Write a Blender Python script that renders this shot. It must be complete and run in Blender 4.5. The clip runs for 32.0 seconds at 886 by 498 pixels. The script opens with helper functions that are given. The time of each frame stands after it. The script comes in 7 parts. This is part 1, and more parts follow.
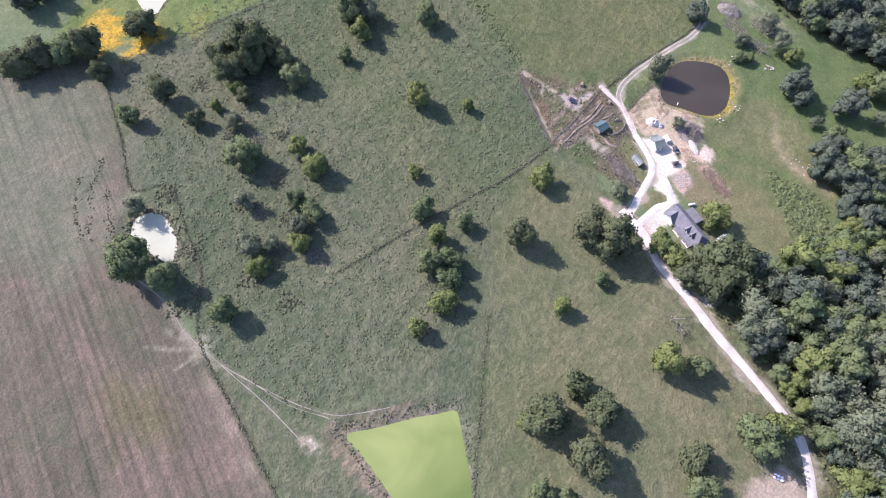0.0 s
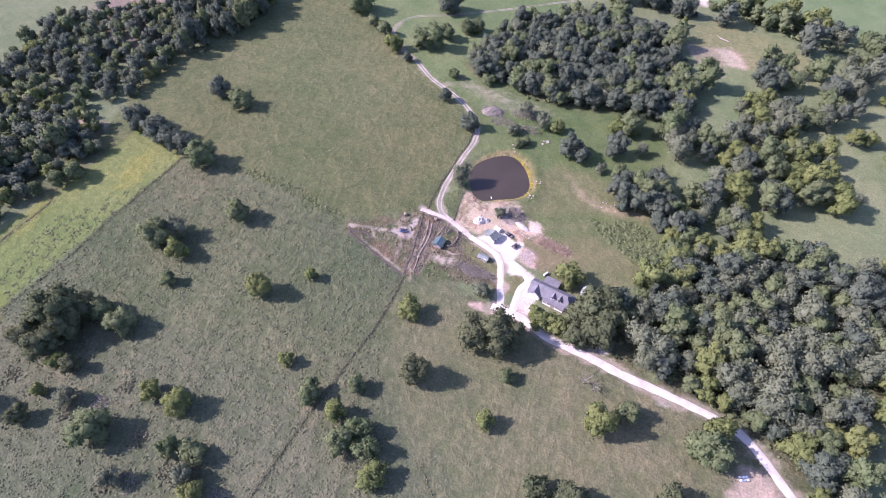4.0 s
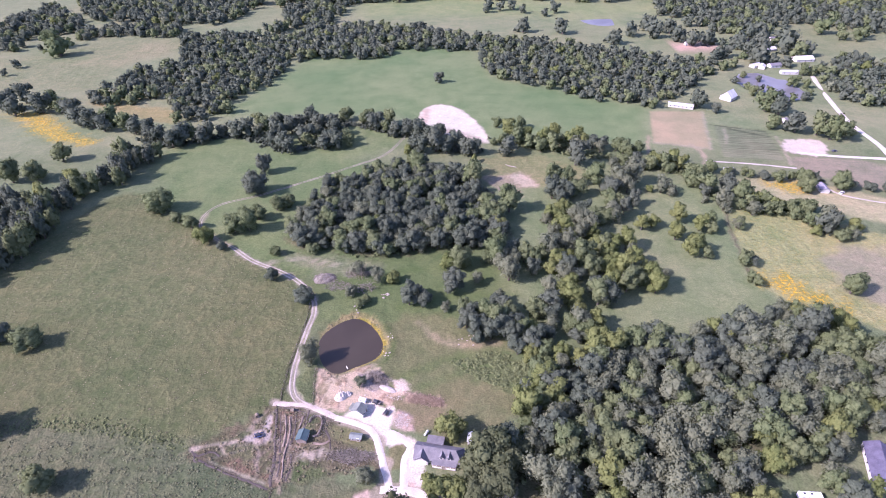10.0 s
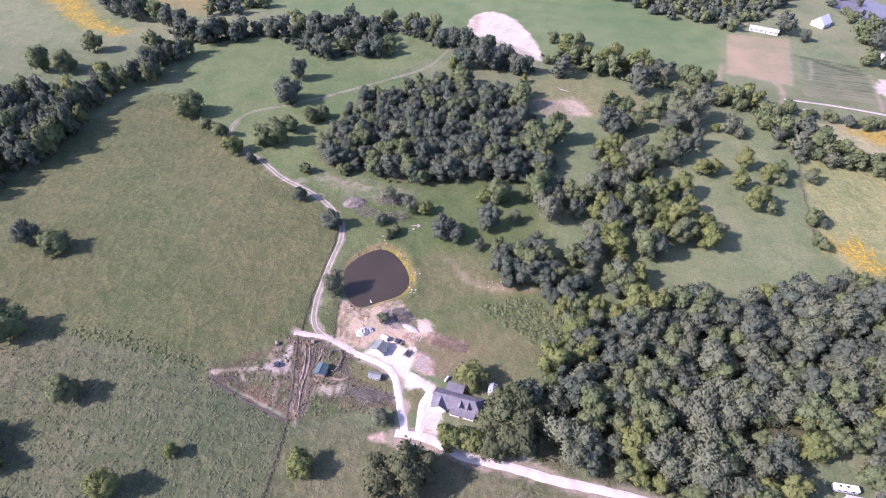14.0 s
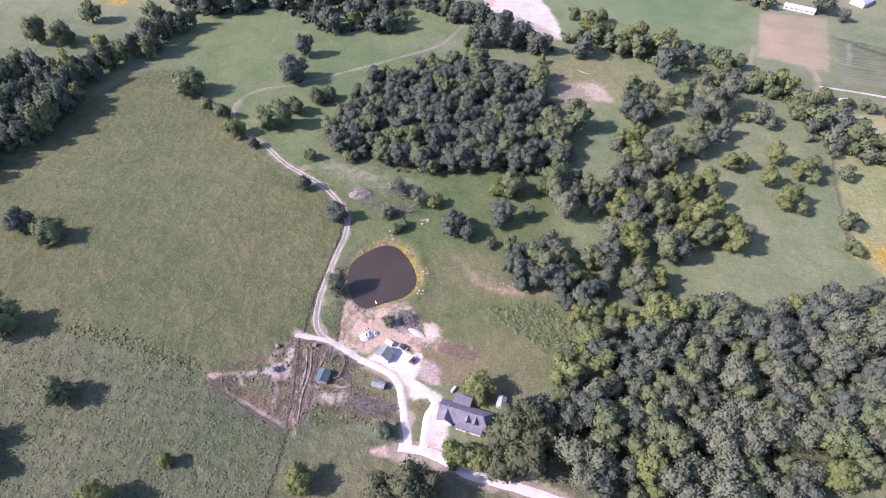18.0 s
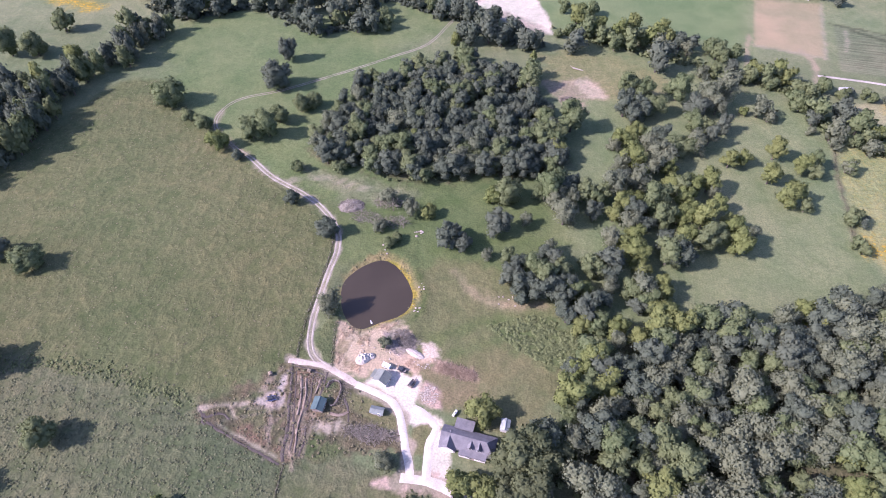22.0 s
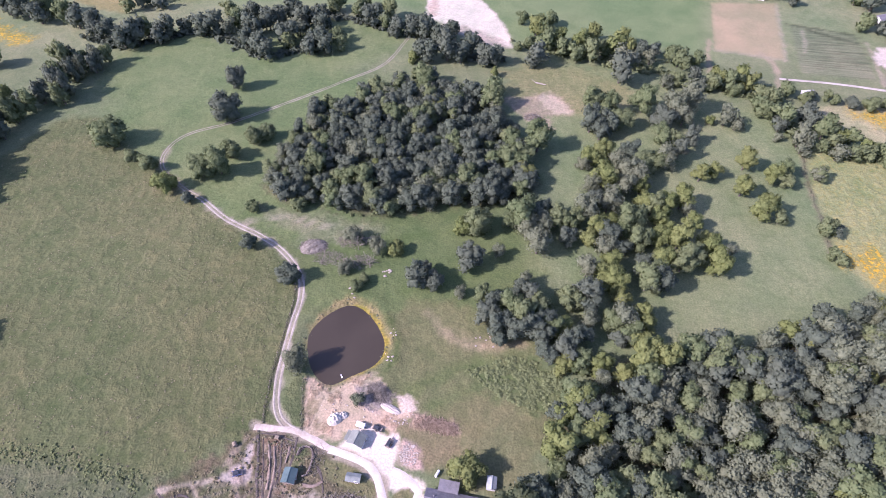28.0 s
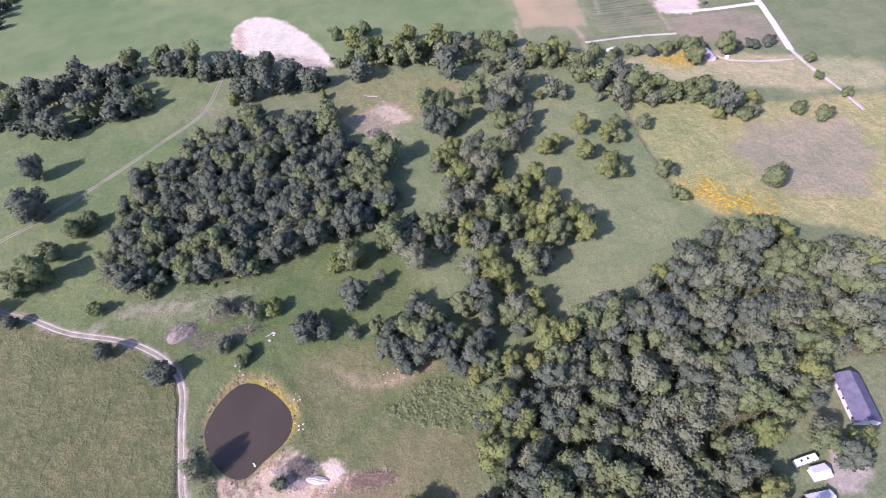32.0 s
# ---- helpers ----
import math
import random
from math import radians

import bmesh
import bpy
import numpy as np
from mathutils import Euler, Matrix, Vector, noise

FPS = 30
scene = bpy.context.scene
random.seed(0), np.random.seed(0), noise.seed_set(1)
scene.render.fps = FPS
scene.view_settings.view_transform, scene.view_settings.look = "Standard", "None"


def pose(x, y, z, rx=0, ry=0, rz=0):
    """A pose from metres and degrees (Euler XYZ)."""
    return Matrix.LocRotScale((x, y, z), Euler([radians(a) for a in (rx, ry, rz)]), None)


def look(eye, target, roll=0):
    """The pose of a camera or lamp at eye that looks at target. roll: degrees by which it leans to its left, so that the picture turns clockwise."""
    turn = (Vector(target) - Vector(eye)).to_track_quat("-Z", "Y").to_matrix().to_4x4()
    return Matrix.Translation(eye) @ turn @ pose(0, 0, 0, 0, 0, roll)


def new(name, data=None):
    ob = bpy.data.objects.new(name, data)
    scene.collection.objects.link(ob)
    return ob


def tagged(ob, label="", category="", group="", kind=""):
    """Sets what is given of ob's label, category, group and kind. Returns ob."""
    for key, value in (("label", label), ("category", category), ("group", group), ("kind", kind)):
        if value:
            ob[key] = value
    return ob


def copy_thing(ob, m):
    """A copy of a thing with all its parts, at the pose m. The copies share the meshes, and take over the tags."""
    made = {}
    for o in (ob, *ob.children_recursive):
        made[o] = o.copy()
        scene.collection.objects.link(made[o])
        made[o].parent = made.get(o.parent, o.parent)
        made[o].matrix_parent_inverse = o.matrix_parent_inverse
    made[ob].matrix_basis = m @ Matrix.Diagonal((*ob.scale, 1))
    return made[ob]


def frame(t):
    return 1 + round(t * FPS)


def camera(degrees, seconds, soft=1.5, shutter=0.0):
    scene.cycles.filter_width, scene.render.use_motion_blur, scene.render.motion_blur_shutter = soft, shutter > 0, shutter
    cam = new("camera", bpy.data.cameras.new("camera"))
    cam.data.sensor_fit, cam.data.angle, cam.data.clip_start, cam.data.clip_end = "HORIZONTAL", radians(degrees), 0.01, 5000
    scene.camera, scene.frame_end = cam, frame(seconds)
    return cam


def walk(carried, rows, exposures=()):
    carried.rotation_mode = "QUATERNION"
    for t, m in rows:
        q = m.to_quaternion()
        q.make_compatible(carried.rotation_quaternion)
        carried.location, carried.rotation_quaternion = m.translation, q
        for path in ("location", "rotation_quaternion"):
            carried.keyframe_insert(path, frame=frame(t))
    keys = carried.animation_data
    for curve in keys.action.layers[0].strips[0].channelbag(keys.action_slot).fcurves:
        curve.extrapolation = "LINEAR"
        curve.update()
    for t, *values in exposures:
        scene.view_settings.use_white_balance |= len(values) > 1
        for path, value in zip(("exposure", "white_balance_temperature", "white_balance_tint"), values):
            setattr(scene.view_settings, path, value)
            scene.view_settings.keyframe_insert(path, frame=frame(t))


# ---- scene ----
cam = camera(77.34, 32.0, soft=1.0)
PATH = [
    (0, (4.86, -11.07, 202.22), (-23.87, 18.00, 110.95), 5.16),
    (0.5, (4.69, -10.63, 201.81), (-25.06, 21.68, 111.97), 4.29),
    (1, (4.72, -9.92, 201.52), (-25.59, 25.69, 113.13), 3.37),
    (1.5, (5.03, -8.94, 200.82), (-25.44, 30.20, 113.99), 2.45),
    (2, (5.36, -9.03, 200.10), (-24.87, 33.92, 115.00), 1.88),
    (2.5, (4.74, -9.49, 199.83), (-23.74, 37.95, 116.54), 1.42),
    (3, (4.33, -9.15, 199.91), (-22.48, 42.23, 118.42), 1.17),
    (3.5, (3.63, -9.02, 200.82), (-21.07, 46.18, 121.17), 0.75),
    (5.5, (0.41, -8.26, 202.29), (-14.28, 60.80, 131.47), 0.56),
    (6, (-0.12, -8.14, 201.36), (-10.66, 63.99, 132.90), 0.33),
    (6.5, (-0.05, -7.53, 200.50), (-5.40, 67.43, 134.53), -0.05),
    (7, (-0.24, -6.78, 200.04), (-1.82, 70.47, 136.55), -0.33),
    (7.5, (-0.33, -5.46, 199.57), (-0.76, 73.39, 138.07), -0.51),
    (8, (-0.50, -3.89, 199.27), (-0.71, 76.04, 139.19), -0.62),
    (8.5, (-0.21, -1.89, 199.42), (-0.33, 78.83, 140.39), -0.67),
    (9, (-0.00, 0.00, 199.00), (0.00, 81.19, 140.62), -0.70),
    (9.5, (0.10, 2.28, 199.29), (0.29, 83.30, 140.68), -0.70),
    (10, (0.13, 4.70, 199.39), (0.50, 85.61, 140.63), -0.67),
    (10.5, (0.28, 7.10, 199.49), (0.74, 87.93, 140.61), -0.63),
    (11, (0.29, 9.70, 199.32), (0.93, 90.20, 140.01), -0.56),
    (11.5, (0.32, 12.23, 198.94), (0.10, 91.37, 137.80), -0.45),
    (12, (0.60, 15.14, 198.61), (-1.55, 92.38, 135.14), -0.32),
    (12.5, (0.54, 17.88, 198.37), (-2.14, 93.28, 132.74), -0.09),
    (13, (0.54, 20.77, 198.29), (-4.14, 94.19, 130.56), 0.18),
    (13.5, (0.51, 24.07, 198.54), (-4.91, 95.46, 128.73), 0.55),
    (14, (0.11, 27.12, 198.56), (-5.43, 97.01, 127.25), 0.88),
    (14.5, (0.16, 30.03, 198.39), (-5.54, 98.54, 125.77), 1.09),
    (16.5, (-1.17, 40.37, 198.62), (-7.06, 105.98, 123.38), 1.54),
    (17, (-1.43, 42.51, 198.67), (-7.55, 108.12, 123.45), 1.46),
    (17.5, (-1.81, 44.62, 198.98), (-8.19, 110.12, 123.69), 1.34),
    (18, (-1.95, 46.49, 198.68), (-8.66, 112.00, 123.42), 1.13),
    (18.5, (-2.46, 48.39, 198.43), (-9.35, 113.69, 123.01), 1.02),
    (19, (-2.81, 50.22, 198.65), (-9.89, 115.20, 122.97), 0.89),
    (19.5, (-2.91, 52.17, 198.91), (-9.54, 116.87, 122.95), 0.69),
    (20, (-3.29, 53.87, 198.85), (-8.94, 118.46, 122.72), 0.40),
    (20.5, (-3.77, 55.76, 199.15), (-9.15, 120.18, 122.85), 0.32),
    (21, (-3.97, 57.37, 199.06), (-9.30, 121.67, 122.66), 0.14),
    (21.5, (-4.00, 59.17, 199.20), (-9.41, 123.32, 122.67), -0.01),
    (22, (-4.06, 60.92, 199.06), (-9.57, 125.02, 122.50), -0.15),
    (22.5, (-4.09, 62.74, 199.14), (-9.67, 126.74, 122.50), -0.26),
    (23, (-4.40, 64.53, 199.15), (-9.96, 128.46, 122.45), -0.19),
    (23.5, (-4.45, 66.31, 198.94), (-10.04, 130.25, 122.25), -0.19),
    (24, (-4.81, 68.24, 199.10), (-10.30, 132.11, 122.35), -0.15),
    (24.5, (-4.73, 70.02, 199.12), (-10.27, 133.89, 122.38), -0.16),
    (26.5, (-5.21, 77.77, 199.72), (-10.45, 141.61, 122.93), 0.12),
    (27, (-5.15, 79.58, 199.60), (-10.36, 143.49, 122.87), 0.12),
    (27.5, (-4.92, 81.51, 199.72), (-9.25, 145.48, 122.99), 0.09),
    (28, (-4.35, 82.97, 199.71), (-4.73, 147.23, 123.10), -0.31),
    (28.5, (-4.25, 84.51, 200.00), (-0.45, 148.70, 123.42), -0.61),
    (29, (-4.51, 86.25, 200.15), (2.06, 150.22, 123.57), -0.79),
    (29.5, (-4.21, 87.91, 200.41), (3.40, 151.77, 123.83), -0.96),
    (30, (-3.62, 89.60, 200.38), (4.45, 153.41, 123.81), -1.09),
    (30.5, (-2.99, 91.22, 200.07), (6.41, 154.93, 123.57), -1.27),
    (31, (-2.37, 92.73, 200.15), (10.58, 155.76, 123.60), -1.61),
    (31.5, (-1.56, 94.41, 200.58), (15.63, 156.26, 123.90), -1.87),
    (32, (-1.27, 95.74, 200.41), (19.53, 156.50, 123.76), -2.09),
]

walk(cam, [(t, look(eye, target, roll)) for t, eye, target, roll in PATH], exposures=[(0, 1.03, 5710, 32), (3.5, 1.10, 5680, 48), (6.5, 1.09, 5690, 50), (10, 1.09, 5660, 52), (13, 1.06, 5710, 50), (17, 1.02, 5720, 48), (28, 1.03, 5730, 47), (31, 1.05, 5720, 48), (32, 0.97, 5750, 46)])

# ---- light ----
SUN_AZ, SUN_EL = 199.0, 38.0  # degrees: azimuth of the sun from +x, counter-clockwise, and its height
world = bpy.data.worlds.new("daylight")
scene.world = world
world.use_nodes = True
sky = world.node_tree.nodes.new("ShaderNodeTexSky")
sky.sky_type, sky.sun_disc = "NISHITA", False
sky.sun_elevation, sky.sun_rotation = radians(SUN_EL), radians(90 - SUN_AZ)
backing = world.node_tree.nodes["Background"]
backing.inputs["Strength"].default_value = 0.150
world.node_tree.links.new(sky.outputs["Color"], backing.inputs["Color"])
sun_data = bpy.data.lights.new("sun", "SUN")
sun_data.energy, sun_data.angle, sun_data.color = 4.5, radians(0.55), (1.0, 0.925, 0.785)
sun = new("sun", sun_data)
sun_way = Vector((math.cos(radians(SUN_AZ)) * math.cos(radians(SUN_EL)), math.sin(radians(SUN_AZ)) * math.cos(radians(SUN_EL)), math.sin(radians(SUN_EL))))
sun.matrix_world = look(sun_way * 600, (0, 0, 0))

# ---- materials ----
def shader(name, rough=0.8, metal=0.0, spec=0.3):
    m = bpy.data.materials.new(name)
    m.use_nodes = True
    b = m.node_tree.nodes["Principled BSDF"]
    b.inputs["Roughness"].default_value = rough
    b.inputs["Metallic"].default_value = metal
    b.inputs["Specular IOR Level"].default_value = spec
    return m, m.node_tree.nodes, m.node_tree.links, b


def add_noise(nodes, links, scale, detail=3.0, vector=None, distort=0.0):
    n = nodes.new("ShaderNodeTexNoise")
    n.inputs["Scale"].default_value, n.inputs["Detail"].default_value, n.inputs["Distortion"].default_value = scale, detail, distort
    if vector:
        links.new(vector, n.inputs["Vector"])
    return n.outputs["Fac"]


def add_ramp(nodes, links, fac, stops):
    r = nodes.new("ShaderNodeValToRGB")
    while len(r.color_ramp.elements) < len(stops):
        r.color_ramp.elements.new(0.5)
    for e, (at, c) in zip(r.color_ramp.elements, stops):
        e.position, e.color = at, (*c, 1) if len(c) == 3 else c
    links.new(fac, r.inputs["Fac"])
    return r.outputs["Color"]


def add_mix(nodes, links, kind, fac, a, b):
    n = nodes.new("ShaderNodeMix")
    n.data_type, n.blend_type = "RGBA", kind
    for socket, v in ((n.inputs[0], fac), (n.inputs[6], a), (n.inputs[7], b)):
        if isinstance(v, bpy.types.NodeSocket):
            links.new(v, socket)
        elif isinstance(v, tuple):
            socket.default_value = (*v, 1)
        else:
            socket.default_value = v
    return n.outputs[2]


def add_math(nodes, links, op, a, b=0.0):
    n = nodes.new("ShaderNodeMath")
    n.operation = op
    for socket, v in ((n.inputs[0], a), (n.inputs[1], b)):
        if isinstance(v, bpy.types.NodeSocket):
            links.new(v, socket)
        else:
            socket.default_value = v
    return n.outputs[0]


def add_bump(nodes, links, b, height, strength, distance):
    n = nodes.new("ShaderNodeBump")
    n.inputs["Strength"].default_value, n.inputs["Distance"].default_value = strength, distance
    links.new(height, n.inputs["Height"])
    links.new(n.outputs["Normal"], b.inputs["Normal"])


def place_of(nodes):
    return nodes.new("ShaderNodeNewGeometry").outputs["Position"]


def plain(name, low, high, scale, rough=0.8, metal=0.0, bump=0.0, spec=0.3, fine=8.0):
    """A surface between two tones, mottled at two scales."""
    m, nodes, links, b = shader(name, rough, metal, spec)
    at = place_of(nodes)
    big, small = add_noise(nodes, links, scale, 3, at), add_noise(nodes, links, scale * fine, 2, at)
    both = add_math(nodes, links, "ADD", add_math(nodes, links, "MULTIPLY", big, 0.6), add_math(nodes, links, "MULTIPLY", small, 0.4))
    links.new(add_ramp(nodes, links, both, [(0.35, low), (0.65, high)]), b.inputs["Base Color"])
    if bump:
        add_bump(nodes, links, b, small, 1.0, bump)
    return m


def leaf(name, low, high, warm):
    """Foliage: two greens by the tree, the bough and the twig, with some light let through."""
    m, nodes, links, b = shader(name, 0.85, 0.0, 0.06)
    at = place_of(nodes)
    patch = add_noise(nodes, links, 0.10, 2, at)
    bough = add_noise(nodes, links, 0.55, 2, at)
    speck = add_noise(nodes, links, 2.2, 2, at)
    tree_tone = nodes.new("ShaderNodeAttribute")
    tree_tone.attribute_name = "own_tone"
    own = add_math(nodes, links, "FRACT", add_math(nodes, links, "ADD", nodes.new("ShaderNodeObjectInfo").outputs["Random"], tree_tone.outputs["Fac"]))
    isle = nodes.new("ShaderNodeNewGeometry").outputs["Random Per Island"]
    tone = add_math(nodes, links, "ADD", add_math(nodes, links, "MULTIPLY", patch, 0.25), add_math(nodes, links, "MULTIPLY", isle, 0.25))
    tone = add_math(nodes, links, "ADD", tone, add_math(nodes, links, "MULTIPLY", speck, 0.25))
    tone = add_math(nodes, links, "ADD", tone, add_math(nodes, links, "MULTIPLY", bough, 0.25))
    c = add_ramp(nodes, links, tone, [(0.30, low), (0.70, high)])
    c = add_mix(nodes, links, "MIX", add_math(nodes, links, "MULTIPLY", own, 0.55), c, warm)
    links.new(c, b.inputs["Base Color"])
    thin = nodes.new("ShaderNodeBsdfTranslucent")
    links.new(c, thin.inputs["Color"])
    both = nodes.new("ShaderNodeMixShader")
    both.inputs[0].default_value = 0.30
    links.new(b.outputs[0], both.inputs[1])
    links.new(thin.outputs[0], both.inputs[2])
    links.new(both.outputs[0], nodes["Material Output"].inputs["Surface"])
    return m


LEAF = {
    "d": leaf("leaf_dark", (0.050, 0.070, 0.048), (0.130, 0.160, 0.108), (0.120, 0.140, 0.098)),
    "g": leaf("leaf_green", (0.068, 0.100, 0.043), (0.170, 0.210, 0.098), (0.162, 0.186, 0.088)),
    "y": leaf("leaf_yellow", (0.086, 0.116, 0.038), (0.190, 0.226, 0.080), (0.192, 0.208, 0.076)),
    "o": leaf("leaf_olive", (0.052, 0.070, 0.034), (0.132, 0.156, 0.076), (0.124, 0.132, 0.070)),
    "b": leaf("leaf_dry", (0.086, 0.106, 0.064), (0.188, 0.216, 0.134), (0.172, 0.190, 0.115)),
}
BARK = plain("bark", (0.055, 0.046, 0.038), (0.15, 0.13, 0.11), 1.5, 0.9, bump=0.03)


def ground_material():
    """The fields: the colour of each is a tint of the sheet; clumps, bare specks, furrows and flowers come on top."""
    m, nodes, links, b = shader("ground_cover", 0.95, 0.0, 0.1)
    at = place_of(nodes)
    tint = nodes.new("ShaderNodeAttribute")
    tint.attribute_name = "tint"
    rule = nodes.new("ShaderNodeAttribute")
    rule.attribute_name = "cover"
    parts = nodes.new("ShaderNodeSeparateColor")
    links.new(rule.outputs["Color"], parts.inputs["Color"])
    tuft, furrow, flower = parts.outputs[0], parts.outputs[1], parts.outputs[2]
    broad = add_noise(nodes, links, 0.012, 4, at)
    mid = add_noise(nodes, links, 0.06, 5, at, 0.3)
    clump = add_noise(nodes, links, 0.42, 4, at, 0.2)
    fine = add_noise(nodes, links, 1.3, 4, at, 0.1)
    blot = add_noise(nodes, links, 0.16, 4, at, 0.15)
    c = add_mix(nodes, links, "MULTIPLY", 1.0, tint.outputs["Color"], add_ramp(nodes, links, broad, [(0.3, (0.80, 0.90, 0.84)), (0.7, (1.18, 1.08, 1.10))]))
    c = add_mix(nodes, links, "MULTIPLY", 1.0, c, add_ramp(nodes, links, mid, [(0.30, (0.84, 0.90, 0.86)), (0.5, (1.0, 1.0, 1.0)), (0.72, (1.13, 1.08, 1.09))]))
    c = add_mix(nodes, links, "MULTIPLY", tuft, c, add_ramp(nodes, links, blot, [(0.34, (0.80, 0.88, 0.78)), (0.5, (1.0, 1.0, 1.0)), (0.66, (1.18, 1.12, 1.10))]))
    spots = add_ramp(nodes, links, clump, [(0.32, (0.76, 0.82, 0.74)), (0.5, (1.0, 1.0, 1.0)), (0.68, (1.22, 1.18, 1.14))])
    c = add_mix(nodes, links, "MULTIPLY", tuft, c, spots)
    c = add_mix(nodes, links, "MULTIPLY", 0.55, c, add_ramp(nodes, links, fine, [(0.3, (0.58, 0.62, 0.58)), (0.7, (1.42, 1.38, 1.32))]))
    turned = nodes.new("ShaderNodeMapping")
    turned.inputs["Rotation"].default_value = (0, 0, radians(FURROW_TURN))
    links.new(at, turned.inputs["Vector"])
    drawn = nodes.new("ShaderNodeVectorMath")
    drawn.operation = "MULTIPLY"
    drawn.inputs[1].default_value = (0.62, 0.012, 1.0)
    links.new(turned.outputs[0], drawn.inputs[0])
    streak = add_noise(nodes, links, 1.0, 4, drawn.outputs[0])
    rows = add_ramp(nodes, links, streak, [(0.3, (0.66, 0.71, 0.68)), (0.5, (1.0, 1.0, 1.0)), (0.7, (1.26, 1.20, 1.20))])
    c = add_mix(nodes, links, "MULTIPLY", furrow, c, rows)
    bloom = add_math(nodes, links, "MULTIPLY", flower, add_math(nodes, links, "GREATER_THAN", add_noise(nodes, links, 0.55, 6, at), 0.55))
    c = add_mix(nodes, links, "MIX", bloom, c, (0.44, 0.265, 0.018))
    links.new(c, b.inputs["Base Color"])
    patchy = add_ramp(nodes, links, blot, [(0.40, (0.35, 0.35, 0.35)), (0.60, (1.0, 1.0, 1.0))])
    lift = add_math(nodes, links, "MULTIPLY", add_math(nodes, links, "ADD", add_math(nodes, links, "MULTIPLY", clump, 0.8), add_math(nodes, links, "MULTIPLY", fine, 0.75)), add_math(nodes, links, "MULTIPLY", patchy, tuft))
    add_bump(nodes, links, b, lift, 1.0, 0.75)
    return m


FURROW_TURN = -80.0
GROUND = ground_material()
GRAVEL = plain("white_gravel", (0.365, 0.338, 0.287), (0.530, 0.498, 0.432), 0.30, 0.95, bump=0.04, fine=9)
TAN_GRAVEL = plain("tan_gravel", (0.300, 0.256, 0.203), (0.470, 0.418, 0.350), 0.22, 0.95, bump=0.04, fine=5)
TRACK_SOIL = plain("track_soil", (0.215, 0.192, 0.150), (0.345, 0.315, 0.262), 0.25, 0.95, bump=0.05, fine=6)
SOIL = plain("pale_soil", (0.27, 0.24, 0.20), (0.43, 0.39, 0.345), 0.12, 0.95, bump=0.08, fine=9)
RUT = plain("dry_rut", (0.17, 0.155, 0.115), (0.27, 0.245, 0.19), 0.12, 0.95, bump=0.05, fine=9)
DARK_SOIL = plain("dark_soil", (0.05, 0.042, 0.036), (0.10, 0.085, 0.072), 0.4, 0.95, bump=0.06)
CLAY = plain("brown_clay", (0.13, 0.100, 0.074), (0.255, 0.205, 0.160), 0.8, 0.95, bump=0.08, fine=7)
WEED = leaf("weeds", (0.098, 0.108, 0.062), (0.175, 0.184, 0.112), (0.160, 0.155, 0.098))
BRUSH = plain("dead_brush", (0.10, 0.092, 0.072), (0.27, 0.245, 0.198), 0.8, 0.95, bump=0.05)
ROOF_GREY = plain("grey_shingle", (0.118, 0.116, 0.124), (0.19, 0.186, 0.197), 0.6, 0.9, bump=0.02, fine=12)
ROOF_GREEN = plain("green_metal_roof", (0.135, 0.150, 0.128), (0.195, 0.212, 0.185), 0.5, 0.6)
ROOF_WHITE = plain("white_metal_roof", (0.40, 0.40, 0.41), (0.56, 0.56, 0.56), 0.3, 0.5)
SIDING = plain("white_siding", (0.42, 0.41, 0.395), (0.56, 0.55, 0.53), 0.4, 0.7)
TRIM = plain("white_trim", (0.72, 0.72, 0.71), (0.82, 0.82, 0.81), 0.8, 0.6)
WOOD = plain("weathered_wood", (0.16, 0.13, 0.11), (0.32, 0.28, 0.24), 1.2, 0.9, bump=0.01)
GLASS = plain("window_glass", (0.03, 0.035, 0.045), (0.06, 0.07, 0.085), 0.4, 0.08, spec=0.6)
RUBBER = plain("tyre_rubber", (0.018, 0.018, 0.018), (0.035, 0.035, 0.035), 3.0, 0.85)
PAINT_WHITE = plain("white_paint", (0.70, 0.71, 0.73), (0.80, 0.81, 0.83), 0.6, 0.35, spec=0.5)
PAINT_BLUE = plain("blue_paint", (0.05, 0.09, 0.22), (0.08, 0.13, 0.30), 0.6, 0.35, spec=0.5)
PAINT_DARK = plain("dark_paint", (0.025, 0.028, 0.034), (0.05, 0.055, 0.062), 0.6, 0.3, spec=0.5)
PAINT_RED = plain("red_paint", (0.30, 0.09, 0.06), (0.40, 0.13, 0.09), 0.6, 0.6)


def water(name, low, high, rough, scale, ripple, drift=None):
    """drift: (x, y, offset) of a thickening of the algae towards one bank, and its colour there."""
    m, nodes, links, b = shader(name, rough, 0.0, 0.3)
    at = place_of(nodes)
    c = add_ramp(nodes, links, add_noise(nodes, links, scale, 3, at, 1.2), [(0.3, low), (0.7, high)])
    if drift:
        way = nodes.new("ShaderNodeVectorMath")
        way.operation = "DOT_PRODUCT"
        way.inputs[1].default_value = (drift[0], drift[1], 0)
        links.new(at, way.inputs[0])
        thick = add_math(nodes, links, "ADD", way.outputs["Value"], add_math(nodes, links, "MULTIPLY", add_noise(nodes, links, 0.06, 3, at, 0.6), 0.5))
        c = add_mix(nodes, links, "MIX", add_ramp(nodes, links, thick, [(drift[2], (0, 0, 0)), (drift[2] + 0.9, (1, 1, 1))]), c, drift[3])
    links.new(c, b.inputs["Base Color"])
    add_bump(nodes, links, b, add_noise(nodes, links, 1.6, 3, at), 0.3, ripple)
    return m


